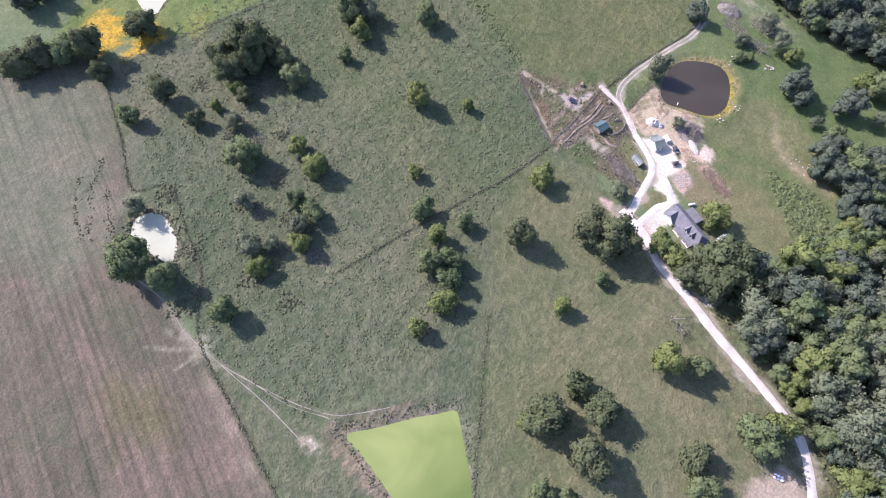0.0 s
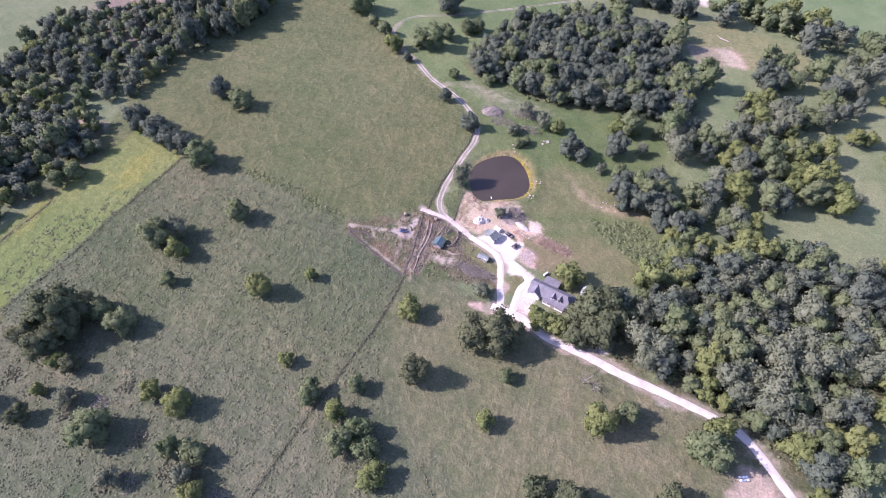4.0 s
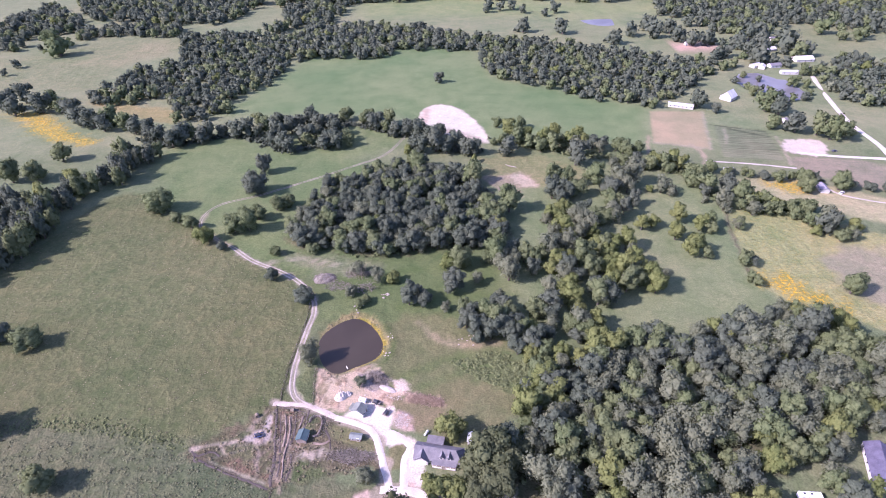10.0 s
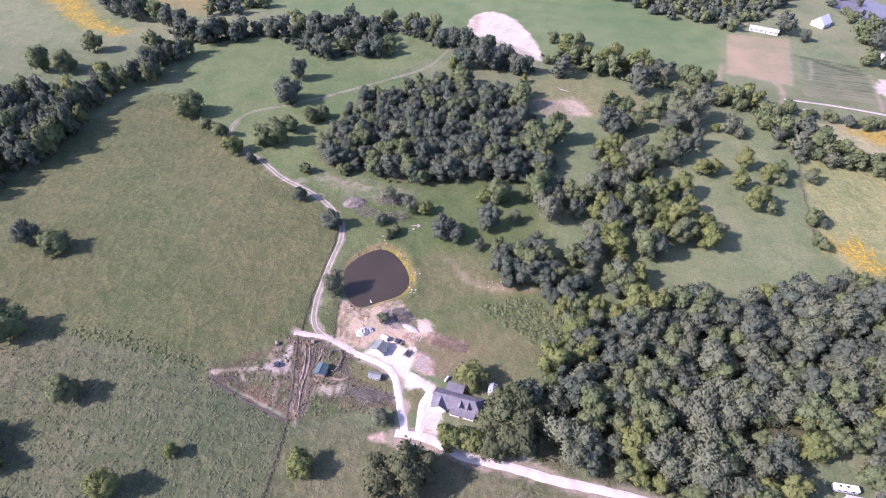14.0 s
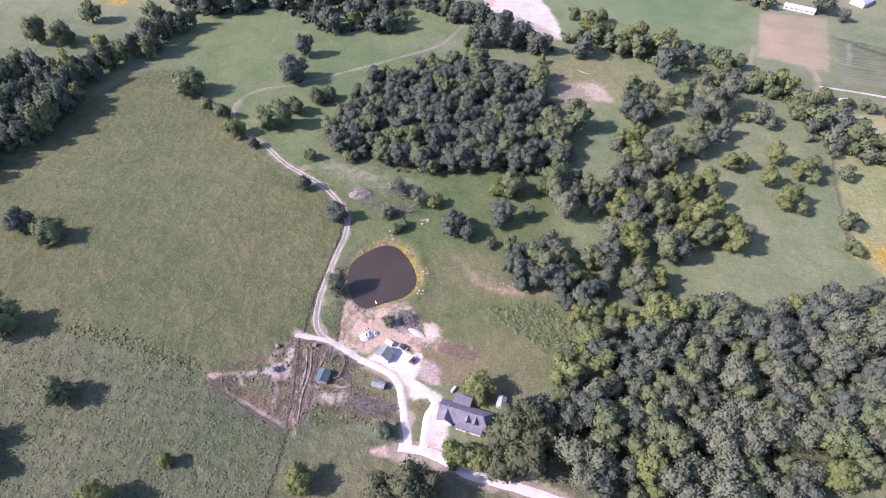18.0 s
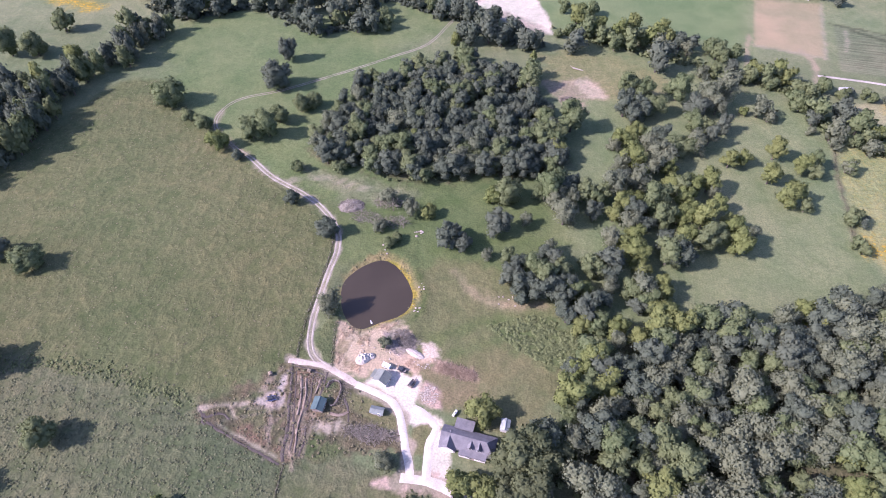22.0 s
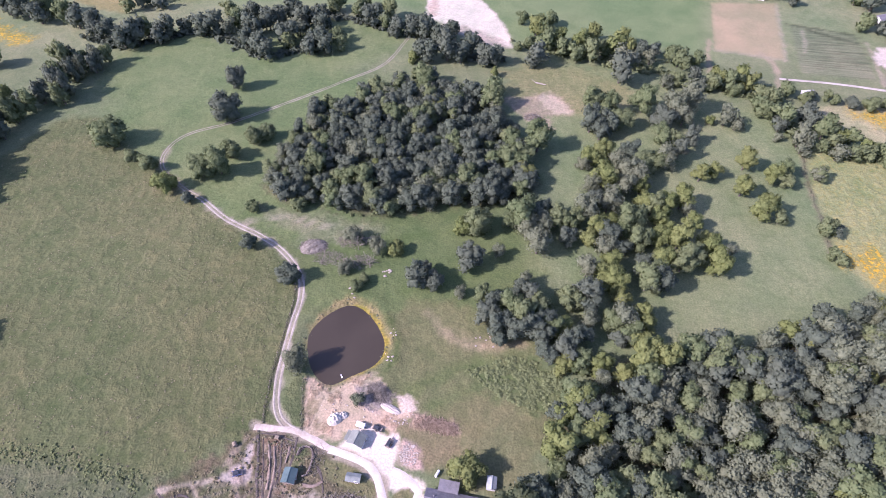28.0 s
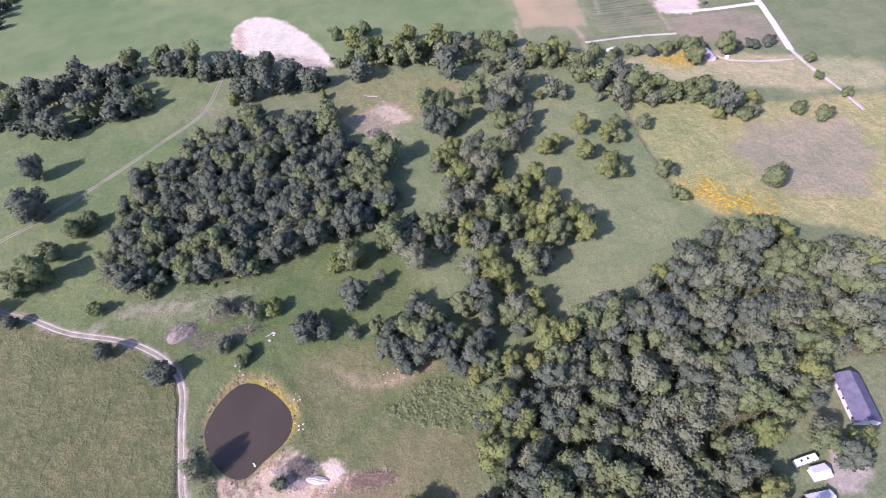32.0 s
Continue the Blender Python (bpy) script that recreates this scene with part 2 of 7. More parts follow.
WATER_DARK = water("muddy_water", (0.038, 0.031, 0.021), (0.050, 0.041, 0.028), 0.3, 0.03, 0.02)
WATER_GREEN = water("algae_water", (0.130, 0.170, 0.040), (0.235, 0.270, 0.085), 0.75, 0.030, 0.01, (0.034, 0.004, 0.05, (0.070, 0.116, 0.020)))
WATER_WHITE = water("milky_water", (0.33, 0.338, 0.245), (0.42, 0.425, 0.315), 0.95, 0.05, 0.01)
WATER_BLUE = water("grey_blue_water", (0.11, 0.11, 0.115), (0.17, 0.17, 0.175), 0.35, 0.04, 0.03)

# ---- the plan, in metres ----
PASTURE_TREES = [
    (-193.4, 36.6, 6.3, "d"), (-188.2, 48.6, 10.2, "d"), (-185.3, 36.5, 7.7, "d"), (-181.3, 45.3, 7, "d"), (-181.7, 56.4, 6.4, "d"),
    (-174.8, 56.8, 4.9, "g"), (-163.8, 56.2, 5.7, "g"), (-192.5, 6.8, 6.5, "d"), (-172.8, 10.6, 4.1, "d"), (-190.8, -10.2, 4.8, "g"),
    (-176.4, 32.3, 3.9, "y"), (-173.5, 20.7, 2.7, "y"), (-169.9, 34, 3.8, "d"), (-161.1, 21.9, 4, "b"), (-142.4, 16.5, 7.5, "g"),
    (-125.7, 4.7, 4.1, "b"), (-132.9, 36, 4.3, "y"), (-119.9, 35.7, 5.3, "y"), (-112.8, 21, 4.3, "g"), (-103.2, 22.6, 4.6, "g"),
    (-102.4, 14.5, 4.6, "b"), (-95.6, 11.2, 4.5, "y"), (-105.6, -5.4, 4.6, "b"), (-102.6, 1.4, 3.9, "b"),
]
PASTURE_TREES_b = [
    (-97.5, -6.9, 4.3, "y"), (-89.9, -25.6, 6, "g"), (-180.8, 98.9, 7.2, "g"), (-175.8, 105.8, 6.2, "b"), (-167.4, 95.9, 5.2, "y"),
    (-161.7, 82.3, 3.6, "g"), (-155, 125.2, 6.4, "g"), (-120.6, 91.6, 6.2, "y"), (-104.1, 106.6, 3.1, "y"), (-92, 66.4, 3.3, "y"),
    (-76.7, 57.6, 4.6, "g"), (-61.8, 66.5, 3.6, "g"), (-64.1, 54.1, 4.7, "y"), (-57.1, 44.2, 5, "g"), (-52.3, 52.1, 4.6, "g"),
    (-47.1, 45.3, 4.9, "g"), (-40.9, 38.5, 5.1, "y"), (-39.2, 24.3, 3.8, "y"),
]
MEADOW_TREES = [
    (-42.7, 79.2, 6.8, "d"), (-55.7, 105.5, 5.3, "y"), (-26.3, 102, 7.6, "d"), (-17.5, 104.8, 8.7, "d"), (-11.5, 107.9, 5.9, "d"),
    (-9.2, 91.9, 3.2, "g"), (-11, 71.5, 3.7, "y"), (28.7, 84.3, 6.9, "y"), (37.3, 93.5, 5, "g"), (13.5, 37.4, 7.9, "d"), (13.5, 54.5, 5.2, "d"),
    (10.5, 31.5, 2.9, "y"), (24.9, 54.2, 6.6, "d"), (31.9, 39.6, 7.8, "d"), (30.1, 19.8, 4.5, "g"), (36.6, 25.4, 3.5, "g"), (57.3, 66.9, 5.2, "d"),
    (64.4, 61.6, 6, "g"), (66.2, 88.9, 7.6, "g"), (69.6, 98.2, 5.2, "y"), (-30.3, 127, 3.8, "b"), (-63.4, 188.5, 5.3, "b"), (-37.4, 174.5, 2.7, "b"),
    (3.8, 147.4, 6.4, "y"),
]
MEADOW_TREES_b = [
    (-3.7, 120.6, 5.1, "y"), (3.5, 120, 5.1, "y"), (12.8, 118.3, 6, "d"), (12.5, 128.1, 7.3, "d"), (18.8, 132, 9.8, "d"), (26.9, 132.4, 7.4, "d"),
    (21.3, 120.5, 7.2, "d"), (-43.4, 227.2, 2.9, "g"), (-73.7, 233.3, 4.9, "d"), (-127.4, -42.9, 8.4, "g"), (-115, -37, 6.1, "g"),
    (-149.7, -29.4, 4.1, "b"), (-220.8, -8.8, 4.6, "d"), (-233.3, 18.6, 7.6, "d"), (-234.3, -6.7, 7.8, "d"), (-240.9, -15.7, 7.3, "g"),
    (-243.8, -26.2, 7.1, "d"), (-245.2, -36.2, 8.1, "d"),
]
TRACK_TREES = [
    (-191.5, 328.3, 9.5, "g"), (-172.9, 312.7, 4.6, "g"), (-161.9, 306.4, 4.9, "g"), (-147.4, 291.4, 5.8, "y"), (-134.4, 282.1, 3.4, "d"),
    (-130.8, 350, 9, "d"), (-132.9, 380.7, 6.8, "d"), (-132.1, 301.1, 7, "g"), (-123.4, 303.1, 7.7, "g"), (-120.7, 316.3, 6, "g"),
    (-105.7, 331.9, 5.3, "g"), (-101, 276.7, 2.9, "g"), (-74.6, 232.6, 4.8, "d"), (-96.3, 252, 4.1, "d"), (-297.9, 404.7, 9.3, "g"),
    (-317.5, 371.2, 8.6, "g"), (-300, 372.9, 8.4, "g"), (-264.5, 361.4, 7, "y"), (-204.3, 201.7, 6.7, "g"), (-222.7, 206.2, 6.6, "d"),
    (-0.2, 575.8, 6.8, "d"), (-485.5, 723.4, 10.9, "g"), (-452.9, 685.1, 12.9, "g"), (-521.4, 707.1, 5.5, "g"),
]
GROVE_EDGE_TREES = [
    (11.4, 261.4, 7, "g"), (4, 260, 4.4, "y"), (-27.3, 248.2, 4.3, "y"), (-9.4, 228.4, 5.1, "d"), (-36, 249, 4.3, "b"), (-48.5, 255, 4.9, "b"),
    (-49.8, 237.9, 3.6, "b"), (-99, 275.7, 2.9, "g"), (-77.2, 277, 4.1, "g"), (-111.1, 327.1, 5.1, "g"),
    (-40.3, 231.1, 2.7, "g"),
]
LANE_TREES = [
    (246.4, 356.2, 4.6, "g"), (261.7, 352.6, 5.5, "g"), (235.9, 359.3, 3.7, "d"), (210.7, 364.9, 4, "g"), (290.7, 344.8, 4, "d"),
    (302.5, 342.7, 4, "d"), (315, 340.4, 4.1, "d"), (325.5, 314.7, 3.6, "g"), (316.7, 298.6, 3, "g"), (317.9, 278.1, 3.4, "g"),
    (278.8, 274.8, 4.3, "g"), (287.9, 265.3, 4.4, "g"),
]
STRIP_TREES = [
    (-228.9, 159.4, 7.8, "d"), (-218.4, 158, 6.9, "d"), (-210.1, 157.7, 6.1, "d"), (-195.3, 151.6, 7.5, "g"), (-246.8, 163.7, 7.4, "d"),
]
VILLAGE_TREES = [
    (241, 498, 10.7, "d"), (253.4, 486.3, 5.3, "d"), (323.4, 611.8, 5.9, "g"), (299.3, 488.2, 10.5, "g"), (306.3, 476.9, 11, "d"),
    (287.2, 449.7, 8.1, "g"), (302.2, 440.9, 11.6, "d"), (317.1, 434.8, 9.9, "g"), (323.6, 426, 11.6, "g"), (337.8, 430.7, 8.9, "g"),
    (356.8, 627, 11.4, "d"), (412.1, 640.1, 8.8, "g"), (408.3, 665.4, 10.7, "d"), (385.7, 680.7, 10.7, "d"), (364.5, 692.6, 9, "d"),
    (328.1, 696.7, 9.7, "d"), (357.4, 553, 7.7, "g"), (306, 527.3, 5.9, "g"), (384.7, 581.9, 6.6, "g"), (282.3, 344.1, 7.4, "g"),
    (257.2, 341.1, 6.2, "g"),
]
STREET_TREES = [
    (333.1, 649.9, 6.9, "d"), (357.5, 687.5, 6.5, "d"), (373.1, 707.9, 7.6, "g"), (389.9, 717, 7.7, "d"), (393.4, 699.9, 6.7, "d"),
    (407.9, 723, 8.7, "d"), (424.7, 704.9, 7.8, "d"), (425.5, 644.8, 7.3, "d"), (310, 603.1, 5, "g"), (320.3, 578.9, 4.2, "g"),
    (331.2, 567.9, 4.2, "d"), (367.8, 544, 4.9, "g"), (316.9, 642.2, 6.8, "d"), (433.3, 588.5, 6.9, "d"),
]
FAR_FIELD_TREES = [
    (78.1, 894.3, 6.6, "d"), (94.4, 886.2, 6.5, "d"), (113.3, 888.1, 7.5, "d"), (171.1, 863.7, 7.4, "d"), (112.5, 763.7, 8.9, "d"),
    (162.5, 752.4, 9.7, "d"), (276.4, 764.5, 11.1, "d"), (300.8, 747.5, 9.3, "d"), (493.5, 738.5, 9.3, "g"), (519.2, 709, 8.3, "g"),
    (223.1, 232.4, 5.7, "g"), (246.6, 281.8, 4.7, "g"), (235, 288.4, 3.4, "y"), (260.3, 292.8, 4.5, "y"),
]
HILL_WOOD = [
    (-346.3, 539.9), (-321.7, 517.9), (-290.1, 513.9), (-296.3, 538), (-258.8, 530.6), (-234, 479.1), (-215.2, 483.7), (-197.7, 502.1), (-197.2, 547),
    (-174.7, 571.1), (-167.9, 651.1), (-173.8, 749.6), (-203.5, 751), (-249.7, 758.6), (-317.4, 761.8), (-331.3, 748.9), (-296.2, 663),
    (-306.3, 638.1), (-327.6, 613.3), (-339.2, 572.2),
]
NORTH_BELT = [
    (-167.9, 651.1), (-117.6, 664.2), (-63.7, 653.1), (-52.7, 688.7), (-11.7, 686.8), (39.4, 684.6), (51.7, 718.1), (-12.6, 775.2), (-97.6, 794),
    (-167.6, 797.5), (-177.5, 749.7),
]
FAR_WOOD_A = [
    (-574.9, 694.1), (-519.3, 715.5), (-544.8, 782.8), (-479.4, 774), (-506.7, 841.6), (-598.8, 934.8), (-608.7, 863.3), (-649.3, 802.3),
]
FAR_WOOD_E = [
    (-463.4, 743.4), (-439.6, 769.3), (-338.4, 759), (-353.6, 799.7), (-447.2, 801.3), (-479.2, 788.2),
]
FAR_WOOD_F = [
    (-434.9, 834.7), (-376.7, 819.1), (-314.5, 822.2), (-276.4, 887.3), (-281.9, 977.4), (-495.5, 1002.9), (-570.1, 964.9), (-510.4, 864.9),
]
FAR_WOOD_G = [
    (-257.8, 789.1), (-203, 766.3), (-231.4, 914.3), (-190.9, 931.3), (-124.3, 968.1), (-144.8, 855.9), (-159, 793),
]
FAR_WOOD_H = [
    (312.5, 821.9), (374.6, 838.4), (412.6, 936.7), (342.7, 940.8),
]
FAR_WOOD_B = [
    (350.6, 776.5), (371.4, 720), (452.8, 754.1), (481, 794.1), (531.8, 750.2), (569.8, 731.8), (737.7, 917.6), (421.3, 936.2),
]
FAR_WOOD_C = [
    (390.5, 584.6), (443.1, 623.3), (462.8, 635), (486.9, 605.4), (435.2, 501.2), (397.9, 492.6), (385.9, 507.4), (387.6, 538.1),
]
MAIN_GROVE = [
    (-94, 308), (-86, 334), (-76, 354), (-57, 366), (-38, 379), (-22, 388), (-8, 386), (11, 374), (25, 361), (33, 330), (41, 300), (40, 290), (26, 281),
    (5, 279), (-18, 277), (-32, 271), (-48, 270), (-62, 278), (-90, 284), (-96, 293),
]
SOUTH_WOOD = [
    (35.8, 173.8), (49.2, 177), (66.6, 191.3), (85.6, 191), (114.8, 196.3), (146.6, 205.9), (186.2, 215.9), (204.3, 206.9), (210.8, 192.6),
    (225.9, 181.2), (264.8, 164.7), (215.5, 134.5), (183.2, 144.4), (160, 140.4), (132.7, 127.5), (117.7, 122.6), (99.4, 99.3), (80.4, 102.9),
    (56.8, 112), (33.2, 114.6), (19.8, 117.7), (14.8, 130.6), (33.7, 145.3),
]
ROADSIDE_WOOD = [
    (79.5, 97.1), (60.5, 107.2), (46.5, 116.1), (77.1, 155.8), (106.3, 158.1), (124.9, 123), (119.2, 96.2), (101.6, 80.7), (88.5, 93.9),
]
WEST_WOOD = [
    (-363.4, 128.9), (-375.7, 161.9), (-372.7, 184.8), (-382.6, 236.4), (-329.9, 279.6), (-277.6, 269.6), (-271.9, 211.3), (-270, 179.3),
    (-308.6, 173.7), (-258.9, 149.4), (-246.4, 120.1), (-260.8, 103.9), (-268.1, 73), (-284.7, 41.4), (-339.6, 56.7),
]
WEST_HEDGE = [
    (-268.6, 224.7), (-264.7, 257.4), (-255.2, 266.8), (-251.9, 287.3), (-251, 301.6), (-251.6, 330.2), (-251.1, 349.2), (-240.7, 362.4),
    (-231.2, 366.6), (-234.2, 389.6), (-222.4, 407.2), (-221.9, 415.5), (-231.8, 413.6), (-243.8, 403.6), (-244.7, 380.4), (-253.1, 361.8),
    (-259.8, 346.1), (-271.4, 337.5), (-287.2, 330.1), (-310.2, 329), (-337, 322),
]
STRIP_HEDGE = [
    (-279.5, -21.9), (-278.2, -6.5), (-278.9, 10.7), (-279.3, 28.5), (-272.8, 49.5), (-263.9, 76.5), (-281.1, 84.5), (-289.9, 53.3), (-293.1, 30.2),
    (-294.6, 10.3), (-293.4, -15.5),
]
BROWN_TOP = [
    (-242.5, -32.2), (-220.9, -10.5), (-162.1, -29), (-145.9, -43.6), (-146.3, -66.6), (-180, -96.1), (-251.5, -68.6),
]
NORTH_WOOD = [
    (44, 737), (113.9, 718), (215.1, 672), (303.9, 610.2), (265.8, 559.6), (200.2, 498.9), (151.2, 515.2), (103.5, 557), (54.6, 594.6),
]
FAR_WOOD_D = [
    (-438.9, 1018), (-79.2, 1084.3), (319, 1059), (701.1, 1034.7), (700.8, 933.7), (326.2, 922.3), (19.5, 960.4), (-244.7, 922.2),
]
BROWN_FIELD = [
    (-222.3, -9.8), (-161.4, -28.2), (-142.3, -43.1), (-113.7, -41.8), (-86.4, -39.8), (-55.7, -43.6), (-25.5, -47.5), (-1.3, -48.9), (-33.3, -119.5),
    (-109.3, -149.7), (-267.6, -98.1), (-242.4, -21.6),
]
STRIP_FIELD = [
    (-252.5, -21.4), (-222.1, 30.6), (-216.8, 82.9), (-209.4, 151.8), (-248.4, 165.9), (-250.8, 124.7), (-260.6, 62.4), (-280.1, 20.1),
]
TALL_FIELD = [
    (-282.4, 221.2), (-258.6, 254.6), (-239.9, 337), (-210.5, 352.2), (-174.2, 320.6), (-128.5, 283.1), (-77.9, 240.8), (-68.8, 217.3), (-71.3, 192.9),
    (-69.5, 165), (-87, 159), (-100.6, 147.3), (-164.4, 154.1), (-213.5, 160.9), (-254, 138.6),
]
DRY_FIELD = [
    (197.9, 320.7), (239.7, 311.1), (279.4, 286.8), (343, 264.4), (271.2, 179.8), (231.1, 199.5), (211.7, 214.5), (200.3, 225.9), (181.4, 231),
    (181.6, 262),
]
DRY_BROWN = [
    (236.2, 272.4), (269.5, 271.7), (301.4, 254.1), (268.6, 211.3), (227.3, 230.1), (223.7, 245.1),
]
DRY_STRIP = [
    (219.9, 360), (265.2, 358.9), (308.9, 331.6), (368.6, 294.5), (352.8, 275.9), (287.9, 299.6), (246.6, 324), (220.2, 333.8),
]
PASTURE = [
    (-221.6, -8.8), (-222.7, -0.8), (-215.1, 75.7), (-209.4, 151.8), (-195.1, 163.7), (-112.7, 159), (-70.1, 139.9), (-38.5, 123.7), (-24.6, 122.6),
    (1.1, 116.1), (53.3, 108), (92.6, 90.1), (101.5, 80.1), (61.3, 0.2), (3.4, -43.5), (-25.5, -47.5), (-86.4, -39.8), (-160.7, -27.3),
]
LAWN = [
    (-37.1, 184.9), (-25.5, 216.6), (4.3, 216), (31.9, 195), (36.3, 163.3), (21.8, 142.8), (2.8, 143.1), (-17.1, 164.2),
]
TAN_FIELD = [
    (194.7, 490.2), (242, 490.1), (218.7, 412.9), (177.2, 425.4),
]
GARDEN_FIELD = [
    (240, 456), (279.8, 443), (268.1, 389), (224, 397),
]
HAY_FIELD = [
    (-188.8, 545.8), (-151.4, 688.5), (42.4, 704.1), (60.4, 587.9), (197.6, 502.8), (169.3, 411.9), (105.8, 441.3), (42.1, 431.8), (19.8, 474.6),
    (-42.5, 489.7), (-164.1, 493.6), (-212.1, 495.1),
]
STUBBLE_FIELD = [
    (277.5, 394.9), (337.4, 381.7), (329.5, 338.3), (286.3, 359.6), (270.9, 375.7),
]
PALE_FIELD = [
    (-525.5, 669.9), (-437.4, 737.2), (-343.6, 759.4), (-316.9, 707.2), (-356.1, 652.5), (-359.8, 568.1), (-426.1, 570.4), (-570.5, 558.9),
    (-646.9, 653.4),
]
FAR_PALE_A = [
    (466.7, 764.2), (557, 789.3), (631.8, 742.6), (587.5, 680.9), (442.1, 652.8),
]
FAR_PALE_B = [
    (-127.5, 966.1), (66.3, 976.3), (333.5, 940.7), (345.7, 847.7), (176.9, 823.3), (58.1, 845.4), (-118.8, 888.7),
]
SOIL_MOUND = [
    (-17.8, 475.9), (-13.9, 505.4), (2.3, 515.2), (17.7, 504.4), (30.3, 480.6), (38.4, 456), (41.5, 429.6), (25, 431.4), (7.7, 445.4), (-7.5, 462.4),
]
BARE_PATCH = [
    (31, 370), (43.5, 371.3), (61.5, 375.9), (71.2, 358.9), (68.2, 354.4), (56.2, 353.4), (58.3, 338.6), (48.6, 341.8), (37.6, 357.5),
]
PIT = [
    (276, 408), (285.9, 425), (307.9, 427.5), (315, 418), (308.5, 402), (296, 397), (286, 400),
]
YARD = [
    (-58.2, 184.1), (-52.8, 183.8), (-51.2, 180.9), (-43.3, 183.1), (-34.5, 187.3), (-31.1, 185.2), (-27.1, 178.2), (-31.7, 174.5), (-24.1, 170.6),
    (-20.7, 176), (-17, 174.6), (-17.2, 170.9), (-15, 168.4), (-21.6, 165.6), (-23.2, 162.6), (-31.2, 163.9), (-38.2, 164.9), (-42.9, 157.9),
    (-53.4, 161.6), (-57.3, 163.8), (-58.4, 174.4),
]
GRAVEL_YARD = [
    (-42.7, 156.9), (-38.2, 164.6), (-31.2, 163.9), (-27.4, 161.2), (-21.8, 160.7), (-21.2, 153.9), (-22.1, 149.1), (-11.9, 144.4), (-10.7, 141.9),
    (-15.2, 141.1), (-22.5, 141.8), (-26.6, 145), (-31.1, 150.2), (-37.2, 153),
]
APRON_YARD = [
    (-13.8, 142.3), (-7.4, 133.4), (-8.9, 122.4), (-15.8, 121.8), (-15, 133.1),
]
ROAD_MOUTH = [
    (-33.5, 120.3), (-28.8, 122.6), (-19.8, 124.3), (-11.6, 124.3), (-5.8, 117.8), (-15.8, 117.7), (-26, 118.5),
]
ISLAND = [
    (-22, 140.9), (-16.4, 142.5), (-15.5, 138), (-15.4, 132.5), (-20.3, 130.8), (-22, 134.9),
]
BRUSH_YARD = [
    (-103.5, 142.7), (-99.2, 145.4), (-92.7, 148.8), (-84.6, 153.4), (-78, 161), (-73.5, 162.6), (-65.6, 163.1), (-54.8, 158.9), (-46.2, 155.1),
    (-39.3, 148.6), (-29.6, 140.3), (-26.5, 137.1), (-25.5, 130.4), (-41.2, 129.1), (-59.9, 125.9), (-66.9, 125.7), (-76.3, 127.4), (-87, 132.4),
    (-100.2, 137.9),
]
ORANGE_A = [
    (-256.8, -0.9), (-256.3, 10.3), (-241.4, 12.7), (-236.7, 7.4), (-232.9, -4.4), (-236.8, -6.6),
]
ORANGE_B = [
    (-223.6, -0.8), (-231.1, 11.6), (-238.1, 22.6), (-226.1, 23.4), (-224.6, 19.6), (-225, 5.5),
]
ORANGE_C = [
    (-397.2, 507.6), (-377.8, 508.3), (-350.1, 487.2), (-328.7, 463.8), (-288.7, 439.3), (-306, 437.6), (-343.2, 452.4), (-370.3, 477.6),
]
ORANGE_D = [
    (180.7, 245.9), (199.5, 248.1), (204.2, 233), (215.4, 225.7), (207.5, 212.4), (200.8, 221.3), (185.6, 233.3),
]
ORANGE_E = [
    (234.8, 356.2), (263.4, 355.5), (265.6, 344.6), (244.5, 342.7),
]
DRY_LAWN = [
    (-25, 167.5), (-7, 167.2), (3.6, 178.9), (22.1, 176.8), (37.1, 169.8), (35.5, 157.1), (18.5, 163.6), (0.6, 157.6), (-9.2, 150.3), (-21.8, 158),
]
DIRT_BANK = [
    (1.2, 203.4), (21.3, 203.1), (35.2, 198.8), (33.2, 194.2), (12.3, 194.5),
]
DARK_POND = [
    (-46.6, 218.5), (-40.2, 216.4), (-34.4, 209.6), (-30.2, 200.3), (-31.1, 193.6), (-35.1, 189.3), (-42.4, 185.6), (-48.5, 182.2), (-53.3, 183.8),
    (-57.2, 188.8), (-59.6, 195.1), (-60.7, 203.2), (-58.3, 209), (-53.3, 214.6),
]
WHITE_POND = [
    (-145.8, -35.7), (-148.2, -32.7), (-147, -27.1), (-141.6, -23.8), (-131.6, -24.4), (-125.9, -27.2), (-121.9, -32.4), (-129.9, -35.7),
    (-138.8, -39.6),
]
GREEN_POND = [
    (-27.3, -18.9), (-23.6, -11.5), (-19.9, -4.3), (-15.9, 3.9), (-12.4, 9.2), (-9, 15.4), (-7, 15.8), (-2, 12.9), (7.6, 7.2), (16.1, 1.1), (27.4, -10.8), (22.1, -21.8), (1, -18.7), (-18.9, -18.6),
]
FAR_POND = [
    (312.2, 581), (341.4, 590), (361, 564), (364, 540), (349.2, 518), (336.1, 514), (331.4, 531.9), (312, 546.5),
]
NORTH_POND = [
    (183.6, 816.6), (241.8, 826.5), (238.7, 798.5), (194.3, 791.6),
]
STRIP_POND = [
    (-257.3, 26.7), (-257.5, 36.9), (-254.7, 43.3), (-250.7, 41.7), (-246.5, 33.9), (-242.5, 26.4),
]
BROWN_PIT = [
    (-291, 131.8), (-289.4, 155.3), (-267.9, 159.6), (-274.1, 131.7),
]
MEADOW_PALE = [
    (-99.4, 279.5), (-66.9, 272.9), (-31.8, 263.6), (-54, 253.2), (-74.3, 256.2),
]
RED_YARD = [
    (290.4, 710.7), (329.1, 719.2), (342.6, 691.4), (323.2, 668.9), (285.6, 686.6),
]
